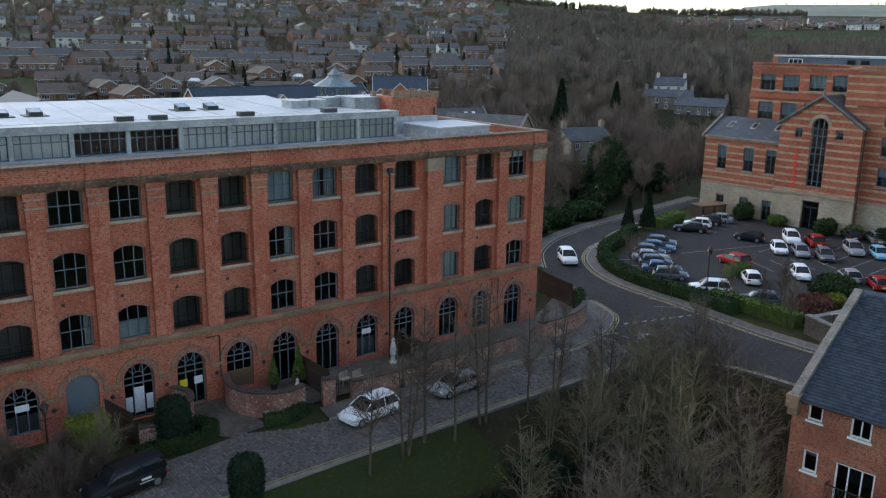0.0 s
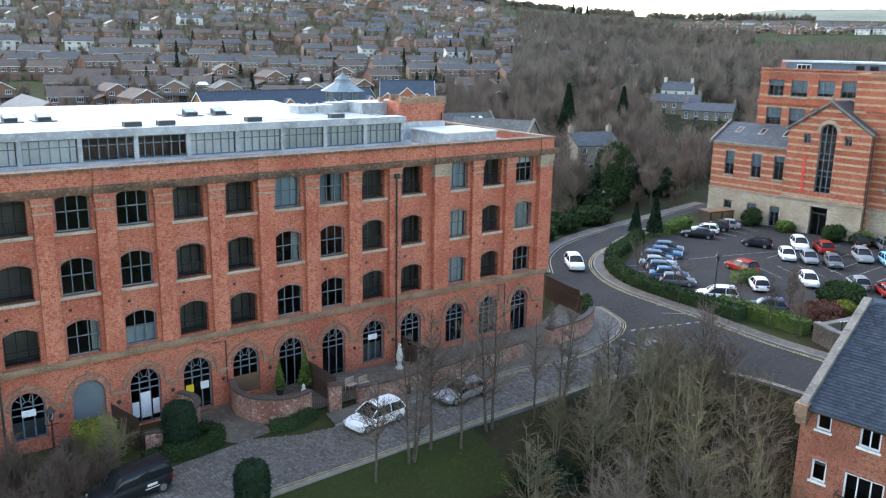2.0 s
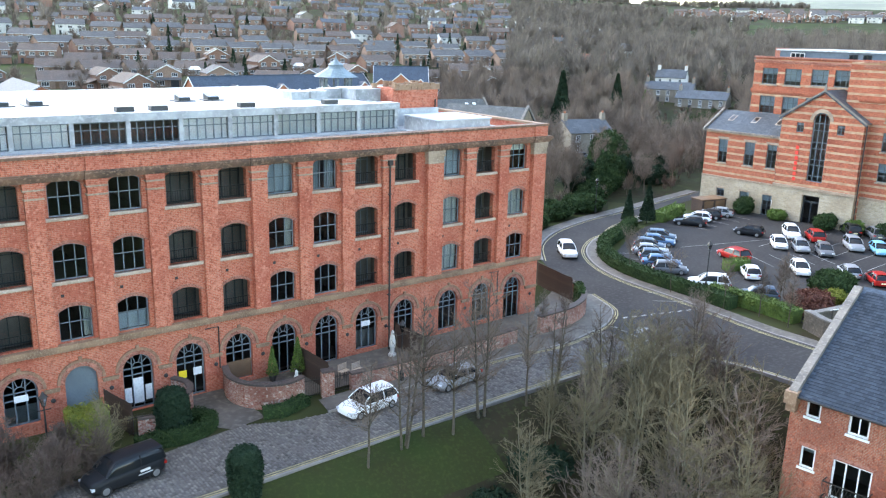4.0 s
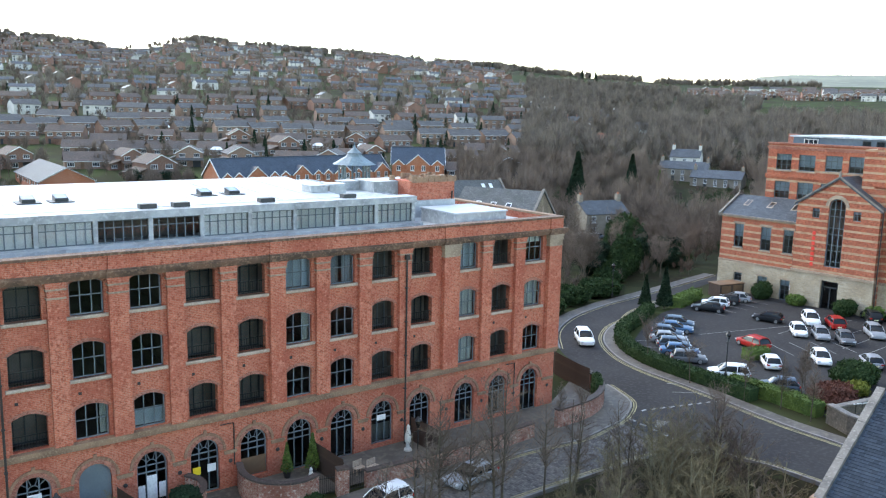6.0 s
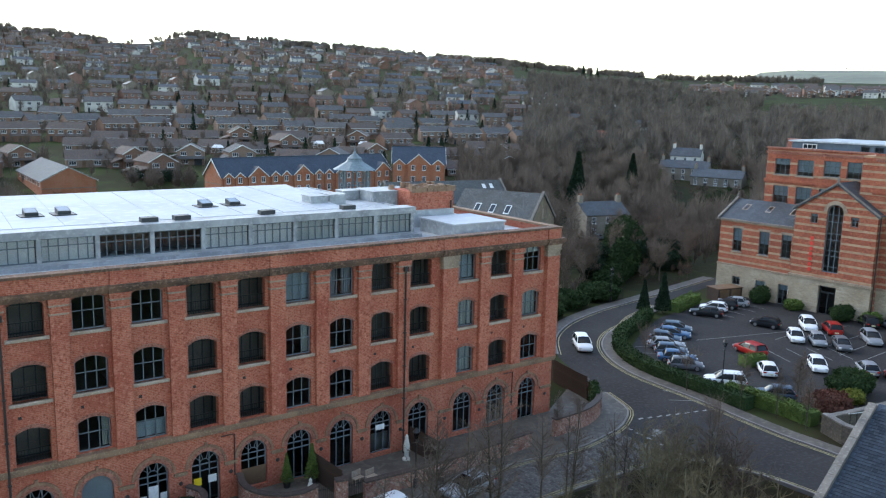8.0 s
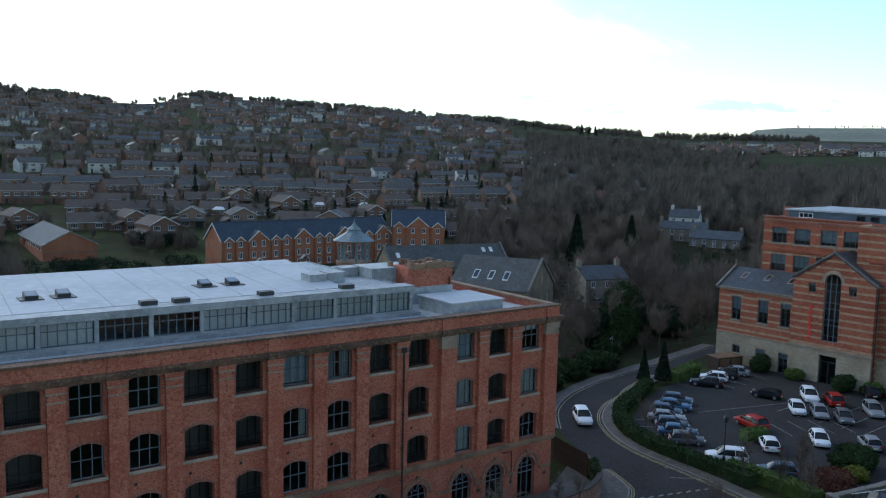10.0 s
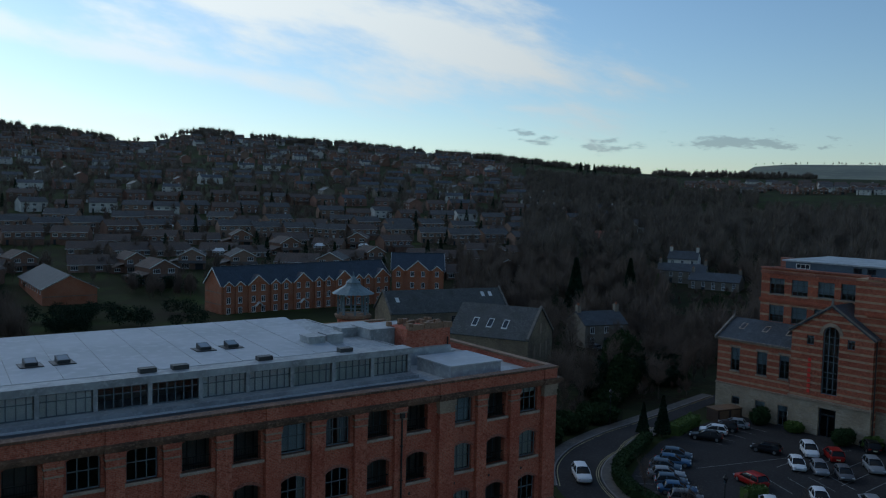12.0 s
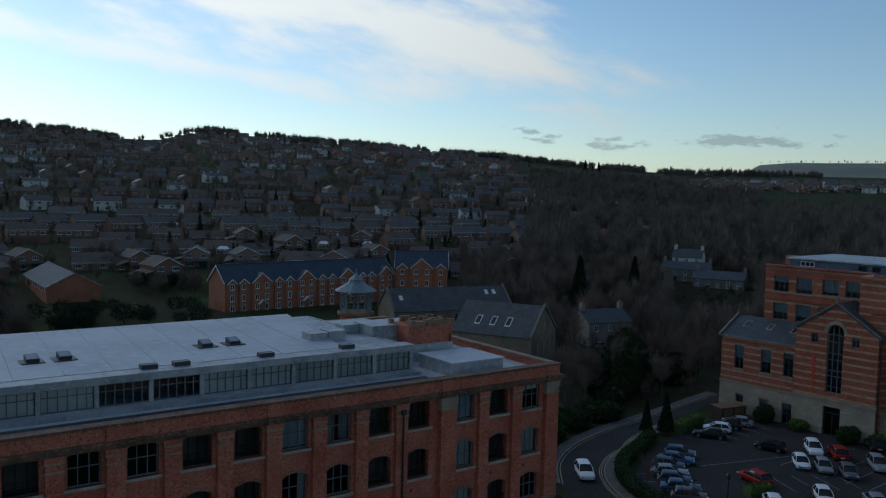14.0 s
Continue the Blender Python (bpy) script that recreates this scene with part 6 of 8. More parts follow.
for k in range(8):
    a = radians(22.5 + 45 * k)
    part("post", box(-0.11, 0.11, -0.11, 0.11, 14.65, 17.2), LEAD, cu, at=pose(1.85 * math.cos(a), 1.85 * math.sin(a), 0, 0, 0, math.degrees(a)))
    b = radians(67.5 + 45 * k)
    p, q = (1.85 * math.cos(a), 1.85 * math.sin(a)), (1.85 * math.cos(b), 1.85 * math.sin(b))
    for z in (15.0, 15.45):
        part("rail", tube([(*p, z), (*q, z)], [0.045, 0.045], 5), LEAD, cu)
part("lead_roof", lathe([(2.2, 17.15), (2.75, 17.2), (2.0, 17.62), (1.1, 18.15), (0.85, 18.5), (0.98, 18.55), (0.55, 18.85), (0.2, 19.2), (0.1, 19.45), (0.03, 19.9)], 8), LEAD, cu)


def cottage(at, label, w, d, z, rise, wall, roof=SLATE):
    c = thing("cottage", label, "house", at)
    part("wall", shell(w, d, z, rise, True), wall, c)
    part("roof", gable_roof(w, d, z, rise, 0.2), roof, c)
    for x in (0.5, w - 0.5):
        s = part("chimney", box(x - 0.45, x + 0.45, d / 2 - 0.5, d / 2 + 0.5, z + rise - 0.8, z + rise + 1.3), wall, c)
        for j in (-0.2, 0.2):
            part("chimney_pot", lathe([(0.13, z + rise + 1.3), (0.1, z + rise + 1.75)], 8, x=x, y=d / 2 + j), BRICK_ORANGE, s)
    n = max(2, int(w / 3))
    for i in range(n):
        x = (i + 0.5) * w / n - 0.5
        house_window(c, x, z - 1.9, 1.0, 1.4)
        if i != 1:
            house_window(c, x, 0.7, 1.0, 1.4)
        else:
            part("door", box(x, x + 0.95, -0.05, 0.02, 0, 2.05), FRAME_DARK, c)
    part("gutter", box(-0.2, w + 0.2, -0.32, -0.2, z - 0.25, z - 0.14), IRON, c)
    return c


cottage(pose(80.8, 74.7, -2.3, 0, 0, -14.4), "two-storey stone cottage with a slate roof", 10.5, 8.0, 4.9, 2.4, RUBBLE_DARK)
cottage(pose(187.5, 139.8, 3.7, 0, 0, -62), "tall pale-fronted stone cottage with chimneys", 10, 7.5, 5.4, 2.6, RENDER_WALL)
cottage(pose(178.4, 136.9, 1.1, 0, 0, -62), "long low stone cottage with a slate roof", 16, 7, 4.6, 2.3, RUBBLE_DARK)
cottage(pose(177.4, 123.0, 0.3, 0, 0, -66), "low stone outbuilding with white window frames", 16, 9, 3.4, 2.3, RUBBLE_DARK)
cottage(pose(238, 229, 6.4, 0, 0, -40), "house with a red tiled roof among trees", 16, 9, 4.5, 3.0, BRICK_BROWN, TILE_RED)

# ---- bare trees ----
def raw(name, verts, faces, material):
    me = bpy.data.meshes.new(name)
    me.from_pydata(verts, [], faces)
    me.materials.append(material)
    return me


def tree_meshes(seed, height, spread, levels=4, twig=0.006, limbs=3, lean=0.25, stems=1, first=0.28, girth=0.016):
    """Trunk with limbs, and the crown of fine twigs, as two meshes."""
    g = random.Random(seed)
    tv, tf, cv, cf = [], [], [], []

    def bar(p, q, r0, r1, sides, vs, fs):
        d = (q - p).normalized()
        a = d.orthogonal().normalized()
        b = d.cross(a)
        k = len(vs)
        for c, r in ((p, r0), (q, r1)):
            for i in range(sides):
                t = 2 * math.pi * i / sides
                vs.append(c + r * (math.cos(t) * a + math.sin(t) * b))
        for i in range(sides):
            j = (i + 1) % sides
            fs.append((k + i, k + j, k + sides + j, k + sides + i))

    def grow(p, d, length, r, level):
        n = 4 if level < 2 else 3
        q = p
        for i in range(n):
            d = (d + Vector((g.uniform(-1, 1), g.uniform(-1, 1), g.uniform(-0.3, 0.55))) * (0.10 + 0.07 * level)).normalized()
            e = q + d * (length / n)
            r1 = r * (1 - 0.55 * (i + 1) / n)
            r0 = r * (1 - 0.55 * i / n)
            if level >= levels - 1:
                bar(q, e, max(r0, twig), max(r1 * 0.7, twig * 0.6), 3, cv, cf)
            else:
                bar(q, e, r0, r1, 6 if level == 0 else 4, tv if level < 2 else cv, tf if level < 2 else cf)
            q = e
            if level < levels and (level > 0 or i / n >= first):
                for _ in range(limbs if level else limbs + 1):
                    side = d.orthogonal().normalized()
                    side.rotate(Matrix.Rotation(g.uniform(0, 6.283), 3, d))
                    nd = (d * g.uniform(0.45, 1.0) + side * spread * g.uniform(0.5, 1.1) + Vector((0, 0, 0.25))).normalized()
                    grow(q, nd, length * g.uniform(0.42, 0.66) * (1.0 if level else 0.75), r1 * g.uniform(0.42, 0.6), level + 1)

    for s in range(stems):
        base = Vector((g.uniform(-0.3, 0.3), g.uniform(-0.3, 0.3), -0.4)) * (0 if stems == 1 else 1)
        base.z = -0.4
        grow(base, Vector((g.uniform(-lean, lean), g.uniform(-lean, lean), 1)).normalized(), height * g.uniform(0.85, 1.0), height * girth * (1.0 if stems == 1 else 0.7), 0)
    return raw("trunk", tv, tf, BARK), raw("crown", cv, cf, TWIG)


TREES = [tree_meshes(s, h, sp, 4, 0.012, 2, ln, st, 0.2) for s, h, sp, ln, st in ((3, 9.5, 0.62, 0.12, 1), (5, 10.5, 0.5, 0.1, 1), (8, 8.5, 0.7, 0.3, 2), (13, 9.0, 0.55, 0.2, 1))]
BROAD = [tree_meshes(s, 8.5, 0.95, 4, 0.017, 2, 0.1, st, 0.2, 0.034) for s, st in ((31, 1), (36, 1))]


def upright_tree(seed, height, stems, reach=0.30, first=0.22, rungs=20, bark=BARK, twigs=TWIG, fine=0.009):
    """A tree with straight stems to its top and branches that leave them all the way up, each with twigs along it."""
    g = random.Random(seed)
    tv, tf, cv, cf = [], [], [], []

    def bar(p, q, r0, r1, sides, vs, fs):
        d = (q - p).normalized()
        a = d.orthogonal().normalized()
        b = d.cross(a)
        k = len(vs)
        for c, r in ((p, r0), (q, r1)):
            vs.extend(c + r * (math.cos(t) * a + math.sin(t) * b) for t in (2 * math.pi * i / sides for i in range(sides)))
        fs.extend((k + i, k + (i + 1) % sides, k + sides + (i + 1) % sides, k + sides + i) for i in range(sides))

    def shoot(p, d, length, r, level):
        """A branch in two gently rising pieces, with side shoots."""
        n = 3 if level == 0 else 2
        for i in range(n):
            d = (d + Vector((g.uniform(-1, 1), g.uniform(-1, 1), g.uniform(-0.4, 1.0))) * 0.13).normalized()
            q = p + d * (length / n)
            bar(p, q, max(fine, r * (1 - 0.6 * i / n)), max(fine * 0.6, r * (1 - 0.6 * (i + 1) / n)), 4 if level == 0 else 3, tv if level == 0 else cv, tf if level == 0 else cf)
            if level < 3:
                for _ in range((2, 2, 1)[level]):
                    side = d.orthogonal().normalized()
                    side.rotate(Matrix.Rotation(g.uniform(0, 6.283), 3, d))
                    f = g.uniform(0.2, 1.0)
                    shoot(p + (q - p) * f, (d + side * g.uniform(0.5, 1.0) + Vector((0, 0, 0.2))).normalized(), length * g.uniform(0.36, 0.58), r * 0.5, level + 1)
            p = q

    for k in range(stems):
        a = g.uniform(0, 6.283)
        lean = Vector((math.cos(a), math.sin(a), 0)) * g.uniform(0.02, 0.16 if stems > 1 else 0.05)
        p, d = Vector((0.25 * math.cos(a), 0.25 * math.sin(a), -0.4)) * (1 if stems > 1 else 0) + Vector((0, 0, -0.4 if stems == 1 else 0)), (Vector((0, 0, 1)) + lean).normalized()
        tall, r = height * g.uniform(0.8, 1.0), height * 0.0105
        per = max(8, int(rungs / stems ** 0.5))
        q = p
        for i in range(per):
            f = (i + 1) / per
            e = q + (d + Vector((g.uniform(-1, 1), g.uniform(-1, 1), 0)) * 0.05) * (tall / per)
            bar(q, e, r * (1 - 0.85 * i / per), r * (1 - 0.85 * f), 6, tv, tf)
            if f > first:
                for _ in range(2 if stems > 1 else 3):
                    b = g.uniform(0, 6.283)
                    out = Vector((math.cos(b), math.sin(b), g.uniform(0.45, 1.1))).normalized()
                    span = height * reach * (1.15 - 0.85 * (f - first) / (1 - first)) * g.uniform(0.65, 1.1)
                    shoot(q + (e - q) * g.random(), out, span, r * 0.44 * (1.1 - 0.6 * f), 0 if f < 0.85 else 1)
            q = e
    return raw("trunk", tv, tf, bark), raw("crown", cv, cf, twigs)


BARK_OLIVE = surface("olive_lichen_bark", (0.165, 0.142, 0.085), (0.095, 0.082, 0.052), (0.20, 0.185, 0.12), fine=5, coarse=1.0, vary=0.15)
OPEN = [upright_tree(41, 9.0, 2, 0.30, bark=BARK_OLIVE, twigs=TWIG_PALE), upright_tree(44, 9.0, 3, 0.26, bark=BARK_OLIVE, twigs=TWIG_PALE), upright_tree(47, 9.0, 1, 0.34, bark=BARK_OLIVE), upright_tree(52, 9.0, 2, 0.28)]
LANE = [upright_tree(61, 9.0, 2, 0.26, 0.3, 24), upright_tree(64, 9.0, 1, 0.20, 0.35, 20), upright_tree(67, 9.0, 3, 0.17, 0.3, 20)]
THICKET = [upright_tree(71, 4.0, 6, 0.42, 0.06, 26, BARK, TWIG_DARK, 0.008), upright_tree(74, 4.0, 7, 0.36, 0.06, 26, BARK, TWIG_DARK, 0.008)]
SAPLING = tree_meshes(21, 6.0, 0.5, 3, 0.008, 3, 0.1, 1, 0.35)


def bare_tree(x, y, kind, scale, turn, z=None, label="leafless tree with grey-brown bark and fine twigs", group="bare trees by the lane"):
    tall = max(v.co.z for v in kind[1].vertices)
    t = thing("tree", label, "tree", pose(x, y, ground_z(x, y) if z is None else z, 0, 0, turn) @ Matrix.Scale(scale / tall, 4), group)
    piece("trunk", kind[0], t, Matrix())
    piece("crown", kind[1], t, Matrix())
    return t


tr = random.Random(5)
# beside the lane and in the hollow
for x, y, k, s in ((-16.1, -12.9, 0, 9.4), (-20.6, -12.7, 1, 8.6), (-22.3, -13.0, 2, 8.2), (-10.5, -13.2, 2, 7.4), (-18.8, -13.3, 1, 7.8), (-6.0, -13.8, 0, 6.4), (-12.6, -13.0, 1, 7.2), (-25.0, -13.6, 1, 6.6)):
    bare_tree(x, y, LANE[k], s, tr.uniform(0, 360))
hollow = [(-12.5, -18.5), (-9.0, -16.5), (-5.5, -19.0), (-2.0, -17.0), (-14.5, -21.5), (-8.0, -21.5), (-3.8, -23.0), (-11.0, -24.5), (-17.5, -18.5), (1.2, -19.5), (-1.0, -14.6), (-13, -15.5), (-6.8, -17.6), (-16.0, -24.0), (-10.5, -20.0),
          (-20.0, -21.0), (1.5, -23.5), (-4.5, -15.8), (-13.5, -26.5), (-17.5, -26.0), (-9.5, -27.5), (-6.0, -25.0), (-22.5, -23.5), (0.5, -16.4), (-8.5, -14.8), (-11.5, -17.0), (-15.5, -16.5), (-3.2, -20.5), (-7.2, -19.6), (-12.2, -21.8), (-5.2, -22.0), (-1.2, -21.2), (-9.8, -22.8), (-18.6, -16.6), (-14.0, -19.6), (-16.6, -21.0)]
hollow = [p for p in hollow[:26] + [(-0.2, -18.6), (-2.6, -15.4)] if not (p[0] > 0.8 and p[1] < -17)]
for x, y in hollow:
    s = tr.uniform(0.8, 1.05) * (np.interp(x, (-22, -15, -9, -2, 1), (1.2, 3.0, 5.4, 6.4, 6.0)) - ground_z(x, y))
    bare_tree(x, y, tr.choice(OPEN), s, tr.uniform(0, 360), label="tangled leafless tree with pale branches in the hollow")
for x, y, s in ((3.8, -14.0, 0.9), (14.9, -3.0, 0.75), (15.2, -8.5, 0.8), (16.2, 3.0, 0.85), (19.0, -11.5, 0.8), (16.0, -11.5, 0.75), (23.0, -9.5, 0.7), (-0.8, -4.5, 0.55), (-2.8, -4.2, 0.6), (15.5, -14.5, 0.8)):
    bare_tree(x, y, tr.choice((SAPLING, LANE[1], LANE[1])), s * 6.4, tr.uniform(0, 360), label="slender leafless tree on the verge", group="bare trees on the verges")
for x, y, s in ((-39.4, -6.6, 3.3), (-41.4, -4.6, 3.6), (-40.8, -8.0, 3.0), (-37.7, -7.0, 3.2), (-43.2, -6.6, 3.6), (-38.6, -4.6, 2.8), (-42.6, -9.2, 2.8)):
    bare_tree(x, y, tr.choice(THICKET), s, tr.uniform(0, 360), GZ, "leafless purple-brown shrub with many thin stems", "bare shrubs")
bare_tree(-36.9, -6.6, OPEN[0], 4.6, 40, GZ, "pale slender leafless tree beside the van", "bare shrubs")

# ---- far woods: many small crowns as one mass ----
def crown_cloud(places, blades, seed, material, label, name="woodland", wide=0.009):
    """Bare crowns: a trunk and a fan of thin upswept twigs each."""
    g = np.random.default_rng(seed)
    out = []
    for x, y, z, h in places:
        r = h * g.uniform(0.26, 0.38)
        n = blades
        u = g.normal(size=(n, 3))
        u[:, 2] = np.abs(u[:, 2]) * 1.1 - 0.35
        u /= np.linalg.norm(u, axis=1)[:, None]
        rad = g.uniform(0.2, 1.0, n)[:, None] ** 0.45
        lump = 1 + 0.22 * np.sin(3 * np.arctan2(u[:, 1], u[:, 0]) + g.uniform(0, 6))[:, None]
        end = np.array((x, y, z + h * 0.5)) + u * rad * lump * np.array((r, r, h * 0.48))
        start = np.array((x, y, 0.0)) + (end - np.array((x, y, 0.0))) * np.array((0.35, 0.35, 0.0))
        start[:, 2] = z + (end[:, 2] - z) * g.uniform(0.45, 0.8, n)
        side = g.normal(size=(n, 3))
        side -= u * np.sum(side * u, axis=1)[:, None]
        side /= np.linalg.norm(side, axis=1)[:, None] + 1e-9
        side *= h * g.uniform(0.6 * wide, 1.4 * wide, n)[:, None]
        trunk = np.array([[(x - 0.014 * h, y, z - 1), (x + 0.014 * h, y, z - 1), (x + g.uniform(-0.3, 0.3), y, z + h * 0.8)]])
        out += [trunk, np.stack((start - side, start + side, end), axis=1)]
    verts = np.concatenate(out).reshape(-1, 3)
    faces = np.arange(len(verts)).reshape(-1, 3)
    return tagged(new(name, raw(name, verts.tolist(), faces.tolist(), material)), label, "woodland", kind="stuff")


wr = random.Random(17)


def scatter(count, r0, r1, a0, a1, h0, h1, keep=lambda x, y, r, a: True):
    out = []
    while len(out) < count:
        r = math.sqrt(wr.uniform(r0 * r0, r1 * r1))
        a = wr.uniform(a0, a1)
        x, y = spot(r, a)
        if keep(x, y, r, a):
            out.append((x, y, ground_z(x, y), wr.uniform(h0, h1)))
    return out


def clear(x, y, r, a):
    """Keeps trees off the roads, buildings and the open field."""
    if y < 30 and x < 66 or -5 < x < 62 and 60 < y < 104 and r < 190:
        return False
    for cx, cy, d in ((86, 78, 10), (192, 136, 12), (184, 130, 13), (182, 117, 13), (44, 62, 15), (67, 106, 20), (44, 142, 28), (80, 140, 12), (244, 226, 13), (80, 64, 6), (*spot(224, 9.2), 11), (*spot(250, 12.8), 9)):
        if math.hypot(x - cx, y - cy) < d:
            return False
    # sight line to the cottages and the parked vans
    if (8.6 < a < 11.2 and 132 < r < 172) or (15.0 < a < 20.5 and 205 < r < 300):
        return False
    if 20.5 < a and 640 < r < 800:
        return False
    return True


def clear_low(x, y, r, a):
    """The same for low scrub, which also grows in the sight lines."""
    if y < 30 and x < 66 or -5 < x < 62 and 60 < y < 104 and r < 190:
        return False
    return all(math.hypot(x - cx, y - cy) > d for cx, cy, d in ((86, 78, 8), (192, 136, 9), (184, 130, 10), (182, 117, 10), (44, 62, 14), (80, 64, 6)))


scrub = scatter(950, 100, 300, 3.0, 27, 1.2, 3.4, clear_low)
crown_cloud(scrub, 150, 21, TWIG, "tangled bramble and bare scrub on the valley floor", "scrub", wide=0.014)
near = scatter(620, 185, 310, 1.0, 30, 6, 11, clear)
for x, y, z, h in scatter(150, 112, 215, 2.0, 27, 5.0, 9.5, clear):
    bare_tree(x, y, tr.choice(TREES + BROAD), h, tr.uniform(0, 360), label="leafless brown tree in the valley wood", group="bare trees in the valley")
crown_cloud(near, 340, 1, TWIG, "thick wood of bare winter trees in the valley", wide=0.007)
mid = scatter(900, 300, 560, 5.5, 31, 9, 15, clear)
crown_cloud(mid, 240, 2, WOOD_FAR, "bare winter woodland filling the valley side", wide=0.009)
deep = scatter(1100, 540, 960, 5.5, 32, 8, 14, lambda x, y, r, a: clear(x, y, r, a) and not (a > 15.5 and 790 < r < 1010))
crown_cloud(deep, 130, 3, WOOD_FAR, "bare winter woodland below the ridge", wide=0.014)
garden = scatter(1900, 240, 800, -31, 8, 3.0, 8.0)
crown_cloud(garden, 120, 4, TWIG, "bare garden trees between the houses", wide=0.011)
ridge = scatter(1500, 1185, 1330, -31, 24, 8, 15, lambda x, y, r, a: not (-21.6 < a < -17.6 and wr.random() < 0.93) and noise.noise((a * 0.55, r * 0.004, 4.2)) > -0.28)
ridge = [(x, y, z - 2.0, h) for x, y, z, h in ridge]
crown_cloud(ridge, 150, 5, WOOD_FAR, "line of bare trees along the hill crest", wide=0.022)
street = scatter(520, 480, 1150, -31, 6, 7, 13)
crown_cloud(street, 130, 6, WOOD_FAR, "bare trees along the streets on the hill", wide=0.014)
behind = scatter(70, 165, 240, -30, -6, 4, 8, lambda x, y, r, a: y > 60 and not (-16 < x < 14 and 150 < y < 206) and not (18 < x < 90 and 95 < y < 165) and not (-18 < x < 22 and 100 < y < 168))
crown_cloud(behind, 300, 7, TWIG, "bare trees and scrub behind the mill", wide=0.007)
moor = scatter(60, 3500, 4100, 19, 31, 8, 16)
crown_cloud(moor, 20, 8, WOOD_FAR, "scattered trees on the far moor", wide=0.06)


def leafy(places, leaves, seed, material, label, name="evergreen", squash=1.0, cone=False, size=0.05, kind="stuff"):
    """Evergreen crowns of many small leaf faces."""
    g = np.random.default_rng(seed)
    vs, fs, k = [], [], 0
    for x, y, z, h in places:
        n = leaves
        t = g.uniform(0.0, 1.0, n)
        ang = g.uniform(0, 2 * np.pi, n)
        if cone:
            rad = h * 0.22 * (1.02 - t) * g.uniform(0.55, 1.0, n)
            zz = z + h * (0.06 + 0.94 * t)
        else:
            u = g.normal(size=(n, 3))
            u /= np.linalg.norm(u, axis=1)[:, None]
            lump = 0.82 + 0.18 * np.sin(ang * 3 + t * 9)
            rad = None
        for i in range(n):
            if cone:
                p = np.array((x + rad[i] * math.cos(ang[i]), y + rad[i] * math.sin(ang[i]), zz[i]))
            else:
                q = u[i] * g.uniform(0.7, 1.0) * lump[i]
                p = np.array((x + q[0] * h * 0.42 * squash, y + q[1] * h * 0.42 * squash, z + h * 0.5 + q[2] * h * 0.48))
            a, b = g.normal(size=3), g.normal(size=3)
            s = h * size * g.uniform(0.6, 1.3)
            a, b = a / np.linalg.norm(a) * s, b / np.linalg.norm(b) * s
            vs += [tuple(p - a), tuple(p + a), tuple(p + b), ]
            fs.append((k, k + 1, k + 2))
            k += 3
    return tagged(new(name, raw(name, vs, fs, material)), label, "shrubs" if kind else "tree", kind=kind)


leafy(scatter(80, 100, 290, 5, 26, 1.4, 3.4, clear_low), 900, 22, LEAF, "ivy-green evergreen undergrowth in the valley", "thicket", 1.5)
evg = scatter(90, 262, 620, -30, 8, 4, 9)
leafy(evg, 420, 11, LEAF_DARK, "dark evergreens in the gardens", cone=True)
leafy(scatter(60, 180, 250, -31, -8, 2.5, 5, lambda x, y, r, a: y > 60 and not (-16 < x < 14 and 148 < y < 206) and not (18 < x < 90 and 95 < y < 165)), 900, 12, LEAF_DARK, "dark evergreen thicket behind the mill", "thicket", 1.5)
leafy([(*spot(1040, 9.2), ground_z(*spot(1040, 9.2)), 17), (*spot(1040, 10.1), ground_z(*spot(1040, 10.1)), 16), (*spot(1040, 9.7), ground_z(*spot(1040, 9.7)), 11)], 900, 13, LEAF_DARK, "pair of dark conifers on the skyline", cone=True)
leafy(scatter(36, 900, 1180, -31, 6, 6, 10), 300, 14, LEAF_DARK, "dark conifers on the upper hill", cone=True)


def conifer(x, y, h, label, material=LEAF_DARK, group="", z=None):
    t = thing("conifer", label, "tree", pose(x, y, ground_z(x, y) if z is None else z), group)
    part("trunk", tube([(0, 0, -0.3), (0, 0, h * 0.7)], [h * 0.02, h * 0.006], 6), BARK, t)
    c = leafy([(0, 0, 0.2, h)], 5200, int(x * 7) % 97, material, "", "crown", cone=True, size=0.035, kind="")
    del c["category"]
    c.parent = t


conifer(*spot(228, 9.2), 14.5, "tall dark green conifer in the valley wood")
conifer(*spot(255, 12.8), 12, "narrow dark green conifer in the valley wood")
conifer(*spot(262, 14.6), 7, "small yellow-green conifer by a cottage", LEAF_LIME)
conifer(36.6, 17.8, 5.0, "clipped dark conifer beside the road", z=GZ)
conifer(34.8, 19.4, 4.0, "small brown-green conifer beside the road", z=GZ)


